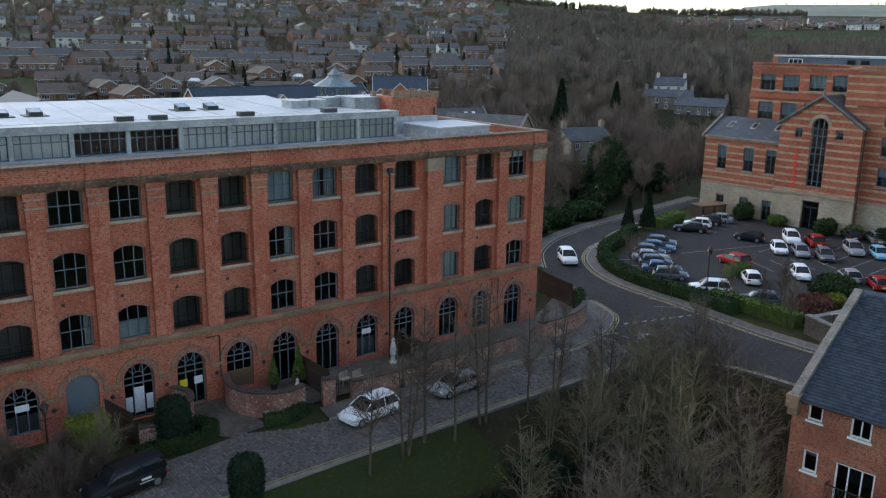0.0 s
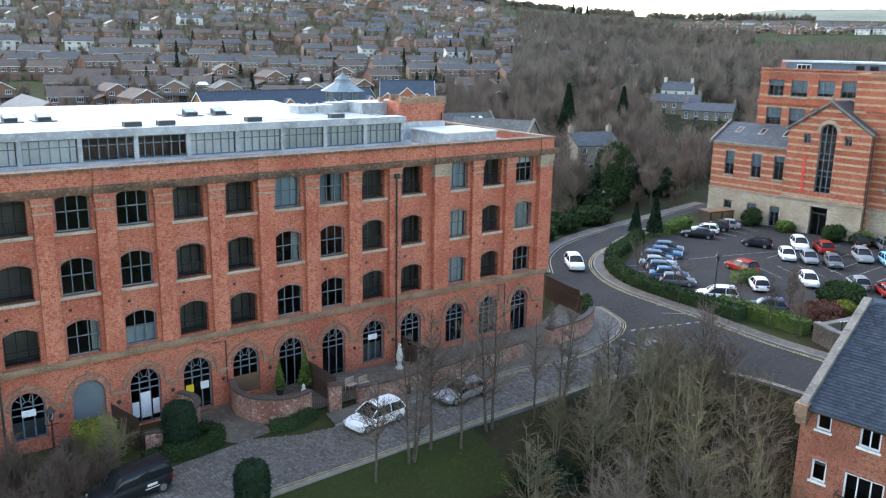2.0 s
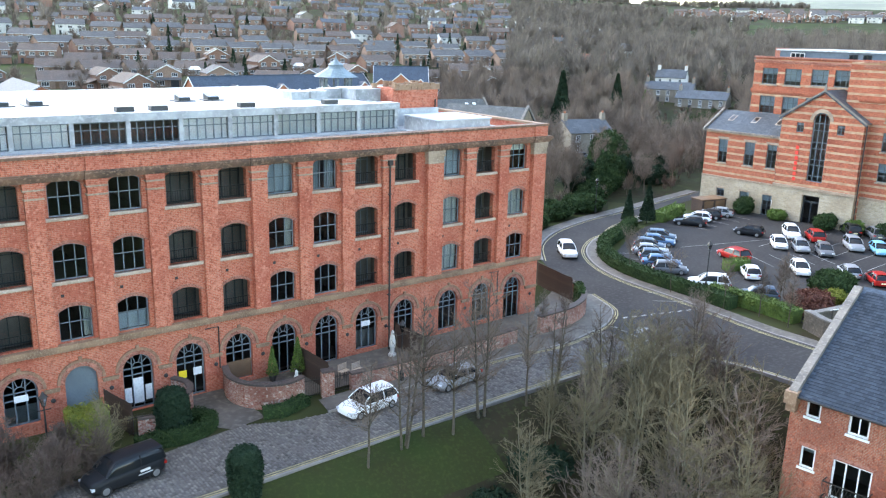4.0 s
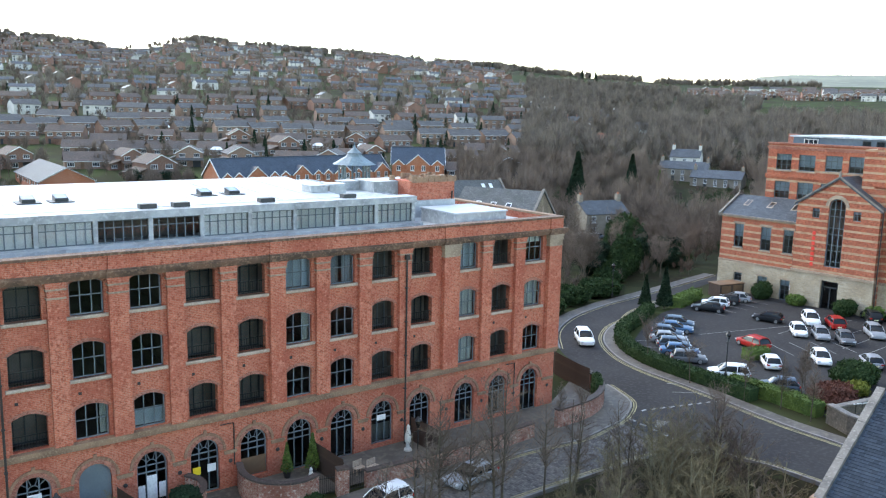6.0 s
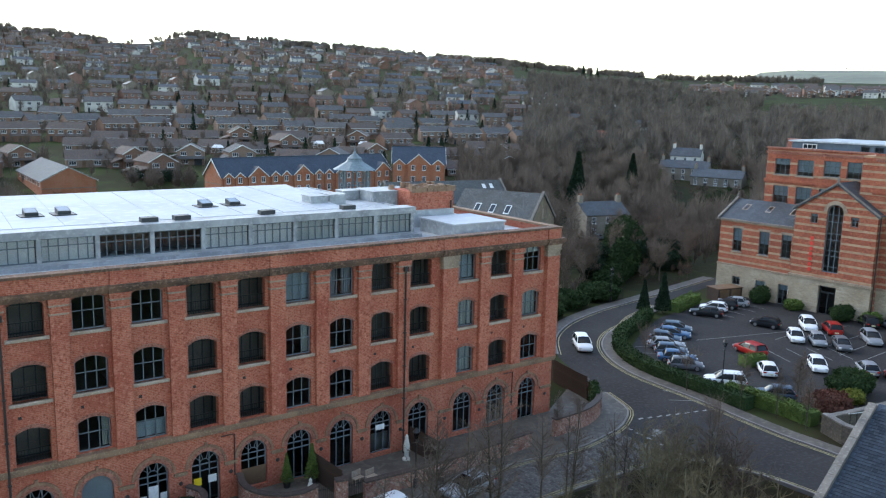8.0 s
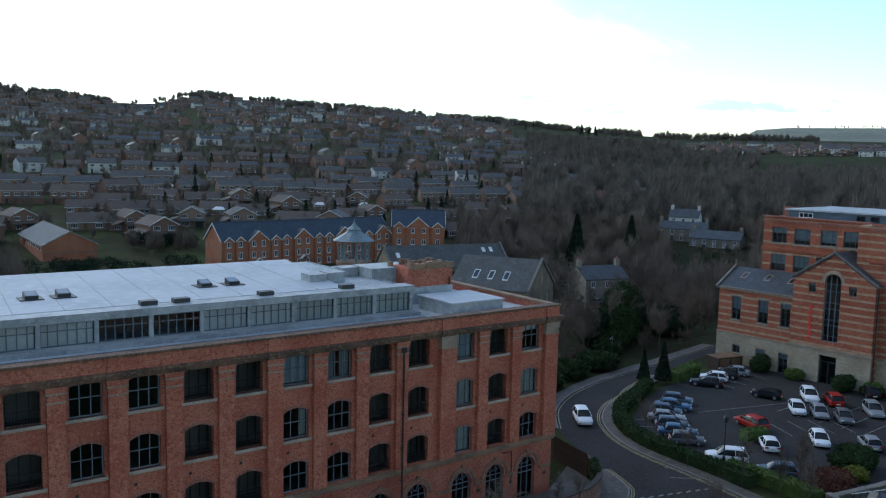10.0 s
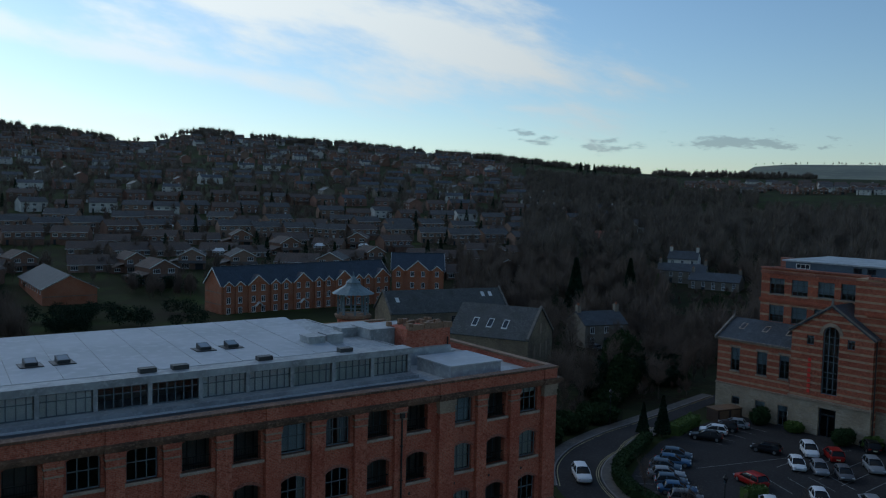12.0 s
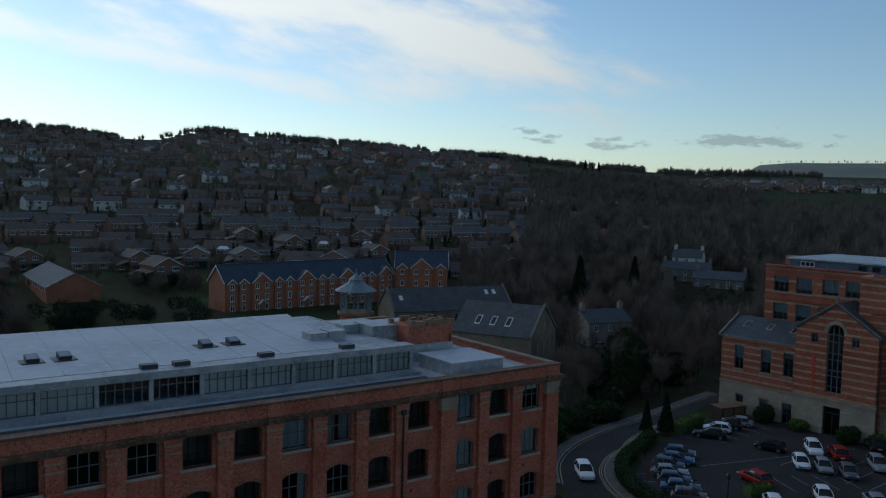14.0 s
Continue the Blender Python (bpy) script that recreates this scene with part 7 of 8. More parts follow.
def bush(x, y, w, d, h, material, label, turn=0.0, name="shrub", lump=0.10, leaves=2600, z=None, cat="shrub"):
    """A rounded mass of leaf faces over a darker core."""
    t = thing(name, label, cat, pose(x, y, (GZ if z is None else z), 0, 0, turn))
    bm = bmesh.new()
    bmesh.ops.create_icosphere(bm, subdivisions=3, radius=1.0)
    for v in bm.verts:
        n = 1 + 0.12 * noise.noise(v.co * 1.7 + Vector((x, y, 0)))
        n *= 1 + 0.16 * noise.noise(v.co * 4.1 + Vector((y, x, 3)))
        v.co = Vector((v.co.x * w * 0.47 * n, v.co.y * d * 0.47 * n, max(0.0, v.co.z * 0.5 + 0.46) * h * 0.95 * n))
    part("core", bm, material, t)
    g = np.random.default_rng(int(abs(x * 31 + y * 17)) + 1)
    vs, fs = [], []
    u = g.normal(size=(leaves, 3))
    u /= np.linalg.norm(u, axis=1)[:, None]
    for i in range(leaves):
        q = u[i] * g.uniform(0.9, 1.06)
        n = 1 + 0.12 * noise.noise(Vector(u[i]) * 1.7 + Vector((x, y, 0)))
        n *= 1 + 0.16 * noise.noise(Vector(u[i]) * 4.1 + Vector((y, x, 3)))
        p = np.array((q[0] * w * 0.5 * n, q[1] * d * 0.5 * n, max(0.0, q[2] * 0.5 + 0.48) * h * n))
        a, b = g.normal(size=3) * lump, g.normal(size=3) * lump
        k = len(vs)
        vs += [tuple(p - a), tuple(p + a), tuple(p + b)]
        fs.append((k, k + 1, k + 2))
    ob = new("foliage", raw("foliage", vs, fs, material))
    ob.parent = t
    return t


def hedge(line, w, h, material, label, seed=1, z=None, dense=240, rough=0.13, name="hedge"):
    """A clipped hedge along a plan line."""
    z = GZ if z is None else z
    t = thing(name, label, "hedge")
    part("core", ribbon(line, w * 0.46, -w * 0.46, z + h * 0.97, None, h * 0.97 + 0.05), material, t)
    g = np.random.default_rng(seed)
    vs, fs = [], []
    for (x0, y0), (x1, y1) in zip(line, line[1:]):
        d = math.hypot(x1 - x0, y1 - y0)
        nx, ny = -(y1 - y0) / d, (x1 - x0) / d
        for _ in range(int(dense * d)):
            f, s = g.uniform(0, 1), g.uniform(-1, 1)
            if g.uniform() < 0.5:
                o, zz = s * w * 0.5, h * g.uniform(0.95, 1.06)
            else:
                o, zz = (1 if s > 0 else -1) * w * 0.5 * g.uniform(0.9, 1.06), h * g.uniform(0.0, 1.0)
            p = np.array((x0 + (x1 - x0) * f + nx * o, y0 + (y1 - y0) * f + ny * o, z + zz))
            p += g.normal(size=3) * 0.05
            a, b = g.normal(size=3) * rough * 0.6, g.normal(size=3) * rough * 0.6
            k = len(vs)
            vs += [tuple(p - a), tuple(p + a), tuple(p + b)]
            fs.append((k, k + 1, k + 2))
    ob = new("foliage", raw("foliage", vs, fs, material))
    ob.parent = t
    return t


# ---- planting by the mill, the road and the car park ----
def clipped(x, y, profile, material, label, leaves=3500, lump=0.06):
    t = thing("topiary", label, "topiary", pose(x, y, GZ))
    part("core", lathe([(r * 0.95, z) for r, z in profile], 20), LEAF_DARK, t)
    g = np.random.default_rng(int(abs(x * 10)))
    rs, zs = [p[0] for p in profile], [p[1] for p in profile]
    seg = np.array([math.hypot(a - c, b - d) * (a + c + 0.1) for (a, b), (c, d) in zip(profile, profile[1:])])
    vs, fs = [], []
    for _ in range(leaves):
        i = g.choice(len(seg), p=seg / seg.sum())
        f, ang = g.uniform(), g.uniform(0, 6.283)
        r, z = rs[i] + (rs[i + 1] - rs[i]) * f, zs[i] + (zs[i + 1] - zs[i]) * f
        p = np.array((r * math.cos(ang), r * math.sin(ang), z)) + g.normal(size=3) * 0.025
        a, b = g.normal(size=3) * lump, g.normal(size=3) * lump
        k = len(vs)
        vs += [tuple(p - a), tuple(p + a), tuple(p + b)]
        fs.append((k, k + 1, k + 2))
    ob = new("foliage", raw("foliage", vs, fs, material))
    ob.parent = t


clipped(-32.2, -13.5, [(0.55, -0.1), (0.78, 0.8), (0.86, 1.8), (0.8, 2.5), (0.62, 2.85), (0.1, 2.98)], LEAF_DARK, "tall clipped dark green yew column on the verge")
clipped(-32.5, -4.0, [(1.0, 0.0), (1.05, 0.8), (0.95, 1.8), (0.8, 2.45), (0.55, 2.62), (0.1, 2.68)], LEAF_DARK, "tapered clipped dark conifer beside the entrance")
ring = [(-32.4 + 2.0 * math.cos(t), -4.35 + 1.25 * math.sin(t)) for t in np.linspace(-2.6, 0.9, 14)]
hedge(ring, 0.8, 0.7, LEAF, "low clipped green hedge round the conifer", 3, dense=420, rough=0.09)
hedge([(-35.0, -5.4), (-33.9, -5.2)], 1.0, 0.7, LEAF, "short clipped green hedge by the path", 4, dense=420, rough=0.09)
hedge([(-38.0, -2.9), (-35.9, -2.9)], 1.7, 2.1, LEAF_YELLOW, "tall golden privet hedge block", 5, dense=900, rough=0.1)
hedge([(-27.4, -5.3), (-26.2, -5.7), (-24.3, -5.0)], 0.8, 0.6, LEAF, "low green hedge before the curved wall", 6, dense=420, rough=0.09)
inner_hedge = smooth_line([(33.5, 17.6), (28.4, 14.9), (24.0, 13.0), (20.0, 10.0), (17.4, 6.0), (16.2, 1.5), (16.0, -4.5), (15.8, -9.0)], 0.9)
hedge(inner_hedge, 1.4, 1.15, LEAF, "long clipped green hedge along the bend", 7, dense=260, rough=0.13)
hedge(smooth_line([(17.3, -5.6), (17.5, -10), (17.2, -14.3)], 0.9), 1.3, 1.2, LEAF_LIME, "yellow-green hedge beside the car park", 8, dense=260, rough=0.13)
hedge([(26.0, -1.2), (28.6, -1.9)], 1.2, 1.1, LEAF_LIME, "short clipped hedge in the car park", 9, dense=300)
hedge([(38.3, 17.4), (45.2, 19.4)], 1.6, 1.3, LEAF_LIME, "bright green hedge by the road", 10, dense=260)
bush(27.6, -11.6, 5.0, 3.6, 2.2, LEAF, "big rounded green shrub beside parked cars", leaves=4200)
bush(25.3, -13.0, 2.2, 2.2, 1.2, LEAF_YELLOW, "small golden shrub beside the parked cars")
bush(20.6, -13.4, 4.6, 3.4, 2.0, LEAF_RUST, "russet-stemmed winter shrub by the wall", leaves=4200)
for k, (u, d, w, h) in enumerate(((5.9, -1.6, 3.4, 2.2), (10.6, -1.4, 2.6, 1.3), (17.2, -1.7, 4.4, 2.0), (20.5, -1.2, 2.6, 1.6), (24, -0.8, 4.0, 1.8))):
    p = pose(54.2, 20.7, 0, 0, 0, -86) @ Vector((u, d, 0))
    bush(p.x, p.y, w, 2.2, h, LEAF if k % 2 == 0 else LEAF_LIME, "rounded green shrub against the stone wall", 4)
# verge shrubs west of the road
for x, y, w, h in ((13.5, 17.5, 4, 1.6), (17.5, 21, 5, 1.8), (22, 24, 5, 2.0), (28, 26.5, 6, 2.2), (35, 27.5, 6, 2.2), (48, 35, 4.5, 6.0), (51.5, 37, 4.0, 5.0), (40, 31, 4, 2.6), (44, 33, 4, 3.0)):
    bush(x, y, w, w * 0.8, h, LEAF, "unclipped evergreen shrubs along the road bank", leaves=3200, lump=0.16)
for x, y, w, h in ((58, 44, 7, 7.5), (63, 47, 6, 5.5), (55, 39, 5, 4.5), (68, 43, 6, 3.5), (61, 37, 5, 3.0), (74, 47, 6, 3.2), (50, 42, 5, 4.0), (80, 52, 7, 3.6), (67, 54, 6, 3.0), (45, 38, 4, 3.2)):
    bush(x, y, w, w * 0.85, h, LEAF if h > 7 else LEAF_DARK, "dense evergreen shrubs in the valley bottom", leaves=3600, lump=0.2, z=ground_z(x, y) - 0.2)
for x, y, h in ((47, 46, 8), (52, 50, 9), (70, 49, 7), (65, 36, 7), (77, 42, 8), (84, 46, 8), (58, 52, 7), (41, 36, 8), (72, 38, 7), (90, 50, 9)):
    bare_tree(x, y, tr.choice(LANE + TREES), h, tr.uniform(0, 360), label="leafless brown tree in the valley bottom", group="bare trees in the valley")
for x, y, w, h in ((-15, -17, 4, 1.2), (-6, -21, 4, 1.3), (-20, -18, 4, 1.0)):
    bush(x, y, w, w * 0.9, h, LEAF_DARK, "ivy and bramble thicket in the hollow", z=ground_z(x, y) - 0.1, leaves=2600, lump=0.12)

# ---- lane, kerbs, lines and walls ----
cob = bmesh.new()
def in_lane(x, y):
    lo = np.interp(x, (-36, -26, -16, -10.9, 2), (-12.2, -12.0, -11.7, -11.6, -11.9))
    hi = np.interp(x, (-75, -36, -29, -26.2, -23.8, -9, -3.6, 2.0), (-7.3, -6.6, -5.6, -6.75, -7.1, -6.4, -6.95, -6.2))
    return lo + 0.1 < y < hi - 0.15


cv, cfaces = [], []
cg = random.Random(9)
x = -44.0
while x < 2.0:
    y = -12.4 + cg.uniform(0, 0.2)
    while y < -5.4:
        w, d = 0.15, cg.uniform(0.20, 0.30)
        if in_lane(x, y):
            h, j = cg.uniform(0.012, 0.05), cg.uniform(-0.012, 0.012)
            k = len(cv)
            a, b, c, e = x + j, x + j + w, y, y + d - 0.03
            cv += [(a, c, GZ), (b, c, GZ), (b, e, GZ), (a, e, GZ), (a + 0.02, c + 0.02, GZ + h), (b - 0.02, c + 0.02, GZ + h), (b - 0.02, e - 0.02, GZ + h), (a + 0.02, e - 0.02, GZ + h)]
            cfaces += [(k + 4, k + 5, k + 6, k + 7), (k, k + 1, k + 5, k + 4), (k + 1, k + 2, k + 6, k + 5), (k + 2, k + 3, k + 7, k + 6), (k + 3, k, k + 4, k + 7)]
        y += d
    x += 0.185
COBBLE = surface("granite_setts", (0.125, 0.112, 0.102), (0.085, 0.076, 0.070), (0.165, 0.15, 0.135), rough=0.7, fine=5, coarse=0.5, bump=0.1)
cn, cl = COBBLE.node_tree.nodes, COBBLE.node_tree.links
ci, cr = cn.new("ShaderNodeNewGeometry"), cn.new("ShaderNodeMapRange")
cr.inputs["To Min"].default_value, cr.inputs["To Max"].default_value = 0.65, 1.35
cl.new(ci.outputs["Random Per Island"], cr.inputs["Value"])
cb = cn["Principled BSDF"].inputs["Base Color"]
cl.new(mix_rgb(cn, cl, 1.0, cb.links[0].from_socket, cr.outputs[0], "MULTIPLY"), cb)
tagged(new("cobbles", raw("cobbles", cv, cfaces, COBBLE)), "worn granite setts paving the lane", "cobbles", kind="stuff")

near_edge = [(-75, -12.35), (-36, -12.25), (-26, -12.05), (-16, -11.75), (-10.9, -11.65), (-2, -11.8), (1.6, -12.3), (3.6, -14.2), (4.8, -17.5), (5.4, -24), (5.8, -40)]
near_edge = smooth_line(near_edge, 2.0)
solid("kerb", ribbon(near_edge, -0.0, -0.16, GZ + 0.12, None, 0.3), KERB, "stone kerb along the lane", "kerb", kind="structure")
for o in (0.22, 0.42):
    solid("yellow_line", ribbon(near_edge, o, o - 0.09, GZ + 0.058), YELLOW, "worn yellow no-parking line", "road marking", kind="structure")
far_edge = smooth_line([(-23.8, -7.1), (-16, -6.8), (-9, -6.4), (-3.6, -6.95), (0.4, -6.4), (2.6, -5.9), (4.6, -4.9), (6.4, -3.5), (7.3, -1.6), (8.1, 0.8)], 1.0)
solid("kerb", ribbon(far_edge, 0.14, 0.0, GZ + 0.12, None, 0.3), KERB, "stone kerb of the mill pavement", "kerb", kind="structure")
solid("pavement", sheet([(p[0], p[1] + 0.12) for p in far_edge] + [(7.6, 1.2), (5.4, -0.4), (3.0, -2.6), (-1.0, -4.0), (-9, -4.3), (-23.5, -5.2)], GZ + 0.10), PAVING, "stone-flag pavement in front of the mill", "pavement", kind="structure")
for o in (-0.12, -0.32):
    solid("yellow_line", ribbon(far_edge[8:], o, o - 0.09, GZ + 0.058 if o > -0.2 else GZ + 0.06), YELLOW, "worn yellow no-parking line", "road marking", kind="structure")
ro = smooth_line([(12.6, 11.7), (17.1, 16.7), (23.4, 20.5), (31.6, 23.0), (35.7, 23.6), (45, 25.2), (61, 28.2)], 1.5)
solid("kerb", ribbon(ro, 0.15, 0.0, GZ + 0.12, None, 0.3), KERB, "stone kerb of the curving road", "kerb", kind="structure")
solid("footway", ribbon(ro, 1.6, 0.15, GZ + 0.1), PAVING, "narrow pavement along the road", "pavement", kind="structure")
solid("yellow_line", ribbon(ro, -0.2, -0.3, GZ + 0.02), YELLOW, "worn yellow line on the bend", "road marking", kind="structure")
ri = smooth_line([(39, 21.0), (31, 18.4), (27.9, 16.6), (23.4, 14.9), (19.0, 11.7), (15.8, 7.2), (14.2, 2.2), (13.8, -4.6), (12.9, -13), (12.9, -17.7), (13.5, -40)], 1.2)
solid("kerb", ribbon(ri, 0.15, 0.0, GZ + 0.12, None, 0.3), KERB, "stone kerb round the inside of the bend", "kerb", kind="structure")
solid("footway", ribbon(ri, 1.5, 0.15, GZ + 0.1), PAVING, "dark tarmac pavement inside the bend", "pavement", kind="structure")
for o in (-0.18, -0.4):
    solid("yellow_line", ribbon(ri, o, o - 0.1, GZ + 0.022), YELLOW, "worn yellow no-parking line", "road marking", kind="structure")
for i in range(7):
    y = -13.5 + i * 1.15
    solid("give_way_mark", box(2.6 + 0.1 * i, 2.85 + 0.1 * i, y, y + 0.6, GZ + 0.012, GZ + 0.022), ROAD_WHITE, "worn white give-way dash", "road marking", group="give-way dashes", kind="structure")
for i in range(9):
    x, y = 5.6 + i * 0.9, -5.4 - i * 0.25
    solid("give_way_mark", box(x, x + 0.55, y, y + 0.2, GZ + 0.012, GZ + 0.022), ROAD_WHITE, "worn white give-way dash", "road marking", group="give-way dashes", kind="structure")
bm = bmesh.new()
quad(bm, (3.9, -8.6, GZ + 0.022), (5.6, -8.2, GZ + 0.022), (5.0, -7.4, GZ + 0.022), (3.7, -8.3, GZ + 0.022))
solid("road_triangle", bm, ROAD_WHITE, "worn white triangle painted on the road", "road marking", kind="structure")
for (x0, y0), (dx, dy), n, gap, ln in (((22, 9.5), (-0.62, -0.78), 8, 2.4, 4.6), ((40, 16.0), (1.0, 0.05), 5, 2.5, 4.6), ((38.2, 2.8), (0.06, -1.0), 8, 2.45, 9.8), ((29.5, -2.0), (0.9, -0.42), 5, 2.5, 4.6)):
    nx, ny = -dy, dx
    for i in range(n):
        a, b = x0 + dx * gap * i, y0 + dy * gap * i
        solid("bay_line", ribbon([(a, b), (a + (nx if nx > 0 else -nx) * ln, b + (ny if nx > 0 else -ny) * ln)], 0.05, -0.05, GZ + 0.026), ROAD_WHITE, "faded white parking-bay line", "road marking", group="parking-bay lines", kind="structure")
solid("bay_line", ribbon([(30, 7.5), (52, 1.5)], 0.05, -0.05, GZ + 0.026), ROAD_WHITE, "faded white parking-bay line", "road marking", group="parking-bay lines", kind="structure")


def wall_run(line, w, h, material, label, cap=None, name="garden_wall", z=None, top=None):
    z = GZ if z is None else z
    t = thing(name, label, "wall")
    part("wall", ribbon(line, w / 2, -w / 2, z + h, None, h + 0.3), material, t)
    if cap:
        part("coping", ribbon(line, w / 2 + 0.06, -w / 2 - 0.06, z + h + 0.12, None, 0.12), cap, t)
    return t


COPING_DARK = surface("dark_brick_coping", (0.085, 0.06, 0.052), (0.05, 0.04, 0.036), (0.12, 0.09, 0.075), fine=7)
curve = smooth_line([(-27.6, -0.15), (-28.0, -1.8), (-27.6, -3.4), (-26.4, -4.5), (-25.2, -4.75), (-24.2, -4.4)], 0.4)
wall_run(curve, 0.33, 1.55, BRICK_WALL, "curved red-brick wall with salt stains and dark coping", COPING_DARK)
wall_run(smooth_line([(-31.1, -0.15), (-30.6, -1.2), (-30.8, -2.4), (-31.6, -3.3)], 0.4), 0.3, 1.6, BRICK_WALL, "short curved brick wall beside the entrance", COPING_DARK)
wall_run([(-23.0, -4.7), (-22.2, -4.9)], 0.45, 1.7, BRICK_WALL, "squat brick gate pier", COPING_DARK, "gate_pier")
wall_run([(-21.0, -5.0), (-17.5, -5.2), (-13.0, -5.1), (-6.0, -4.6)], 0.35, 1.2, BRICK_WALL, "brick terrace wall along the lane", COPING_DARK)
wall_run([(-34.4, -3.6), (-33.2, -3.9)], 0.3, 1.1, BRICK_WALL, "low brick garden wall", COPING_DARK)
corner = smooth_line([(-3.2, -4.2), (0.6, -3.9), (3.4, -2.7), (5.2, -0.8), (6.0, 1.2), (6.3, 3.6)], 0.6)
wall_run(corner, 0.4, 1.5, BRICK_WALL, "curved red-brick wall at the mill corner", COPING_DARK)
hedge(smooth_line([(3.9, -2.0), (4.9, -0.9), (5.5, 0.1)], 0.5), 0.6, 1.85, LEAF, "ivy-clad top of the corner wall", 21, dense=300, rough=0.1)
FENCE_BROWN = surface("dark_brown_boards", (0.062, 0.038, 0.028), (0.042, 0.027, 0.021), (0.08, 0.05, 0.036), rough=0.75, fine=6)


def board_fence(line, h, label, z=None):
    z = GZ if z is None else z
    t = thing("fence", label, "fence")
    bm = bmesh.new()
    box(0, 0.14, -0.012, 0.012, 0, h, bm)
    me = bpy.data.meshes.new("board")
    bm.to_mesh(me)
    bm.free()
    me.materials.append(FENCE_BROWN)
    for (x0, y0), (x1, y1) in zip(line, line[1:]):
        d, a = math.hypot(x1 - x0, y1 - y0), math.degrees(math.atan2(y1 - y0, x1 - x0))
        n = int(d / 0.15)
        for i in range(n):
            piece("board", me, t, pose(x0 + (x1 - x0) * i / n, y0 + (y1 - y0) * i / n, z + random.uniform(-0.02, 0.02), 0, 0, a))
        for f in (0.3, h - 0.3):
            part("rail", box(0, d, 0.014, 0.06, f, f + 0.09), FENCE_BROWN, t, at=pose(x0, y0, z, 0, 0, a))


board_fence([(10.2, 13.0), (8.0, 9.4), (6.2, 5.8), (5.5, 2.6), (5.2, 0.4)], 2.2, "dark brown boarded fence behind the mill corner")
board_fence([(-22.5, -0.2), (-22.3, -4.4)], 2.1, "brown boarded fence between terraces")
board_fence([(-35.3, -0.3), (-34.6, -3.4)], 2.0, "dark brown boarded fence beside the hedge")
board_fence([(-14.2, -0.2), (-14.0, -3.8)], 2.0, "brown boarded fence between terraces")
solid("terrace_paving", sheet([(-27.4, -0.1), (-27.4, -3.5), (-24.5, -4.3), (-6, -4.4), (-3, -3.9), (0.4, -3.6), (4.8, -0.6), (5.8, 3.4), (0.5, 0.2)][::-1], GZ + 0.13), PAVING, "pale stone-flag terraces before the mill doors", "paving", kind="structure")
solid("forecourt", sheet([(-27.8, 0.0), (-30.9, 0.0), (-31.2, -4.0), (-29.6, -5.8), (-27.2, -5.4)], GZ + 0.02), PAVING, "damp stone-flag forecourt at the entrance", "paving", kind="structure")


def iron_gate(x, y, w, turn, label):
    t = thing("iron_gate", label, "gate", pose(x, y, GZ + 0.12, 0, 0, turn))
    for z in (0.1, 1.1):
        part("rail", box(0, w, -0.02, 0.02, z, z + 0.04), IRON, t)
    for k in range(int(w / 0.13) + 1):
        part("bar", box(k * 0.13, k * 0.13 + 0.025, -0.012, 0.012, 0.05, 1.25 + 0.1 * math.sin(math.pi * k * 0.13 / w)), IRON, t)


iron_gate(-24.15, -4.5, 1.1, -8, "black wrought-iron garden gate")
iron_gate(-22.2, -4.9, 1.1, -5, "black wrought-iron garden gate")
iron_gate(-34.9, -3.5, 1.3, -10, "black wrought-iron gate beside the hedge")
iron_gate(-38.6, -2.2, 2.0, 0, "black wrought-iron railing under the arch")
wall_run([(16.6, -15.4), (15.6, -17.6), (15.4, -22), (15.6, -34)], 0.5, 1.5, STONE_DARK, "dark stone bridge parapet beside the road", COPING_GREY, "parapet_wall")
wall_run([(16.6, -15.4), (22.5, -16.4), (30, -17.2)], 0.45, 1.2, STONE_DARK, "dark stone wall behind the shrubs", COPING_GREY, "boundary_wall")
t = thing("metal_railing", "black metal railing with a white handrail", "railing")
for k in range(9):
    part("post", tube([(17.6 + k * 0.62, -17.0 - k * 0.2, GZ), (17.6 + k * 0.62, -17.0 - k * 0.2, GZ + 1.9)], [0.03, 0.03], 6), IRON, t)
for z in (GZ + 1.0, GZ + 1.85):
    part("rail", tube([(17.4, -16.9, z), (22.8, -18.7, z)], [0.035, 0.035], 6), IRON if z < 1 else WHITE_PAINT, t)


def planter(x, y, h, label):
    t = thing("potted_conifer", label, "potted plant", pose(x, y, GZ + 0.13))
    part("pot", lathe([(0.2, 0), (0.28, 0.4), (0.3, 0.45), (0.24, 0.45)], 12), PIPE, t)
    c = leafy([(0, 0, 0.35, h)], 1500, int(h * 100), LEAF_LIME, "", "foliage", cone=True, size=0.035, kind="")
    del c["category"]
    c.parent = t


planter(-24.6, -0.9, 2.1, "slim lime-green conifer in a dark pot")
planter(-22.9, -1.3, 2.5, "tall lime-green conifer in a dark pot")
bm = lathe([(0.26, 0), (0.26, 0.1), (0.15, 0.2), (0.14, 0.45), (0.2, 0.5), (0.2, 0.75), (0.17, 1.0), (0.1, 1.15), (0.11, 1.3), (0.05, 1.42)], 12)
solid("garden_statue", bm, RENDER_WALL, "small pale stone garden statue on the terrace", "statue", at=pose(-24.0, -3.2, GZ + 0.13))
bm = lathe([(0.3, 0), (0.3, 0.12), (0.16, 0.25), (0.16, 0.6), (0.24, 0.7), (0.24, 1.1), (0.16, 1.5), (0.12, 1.62), (0.13, 1.8), (0.05, 1.95)], 12)
solid("garden_statue", bm, RENDER_WALL, "tall pale stone statue beside the downpipe", "statue", at=pose(-15.4, -1.6, GZ + 0.13))
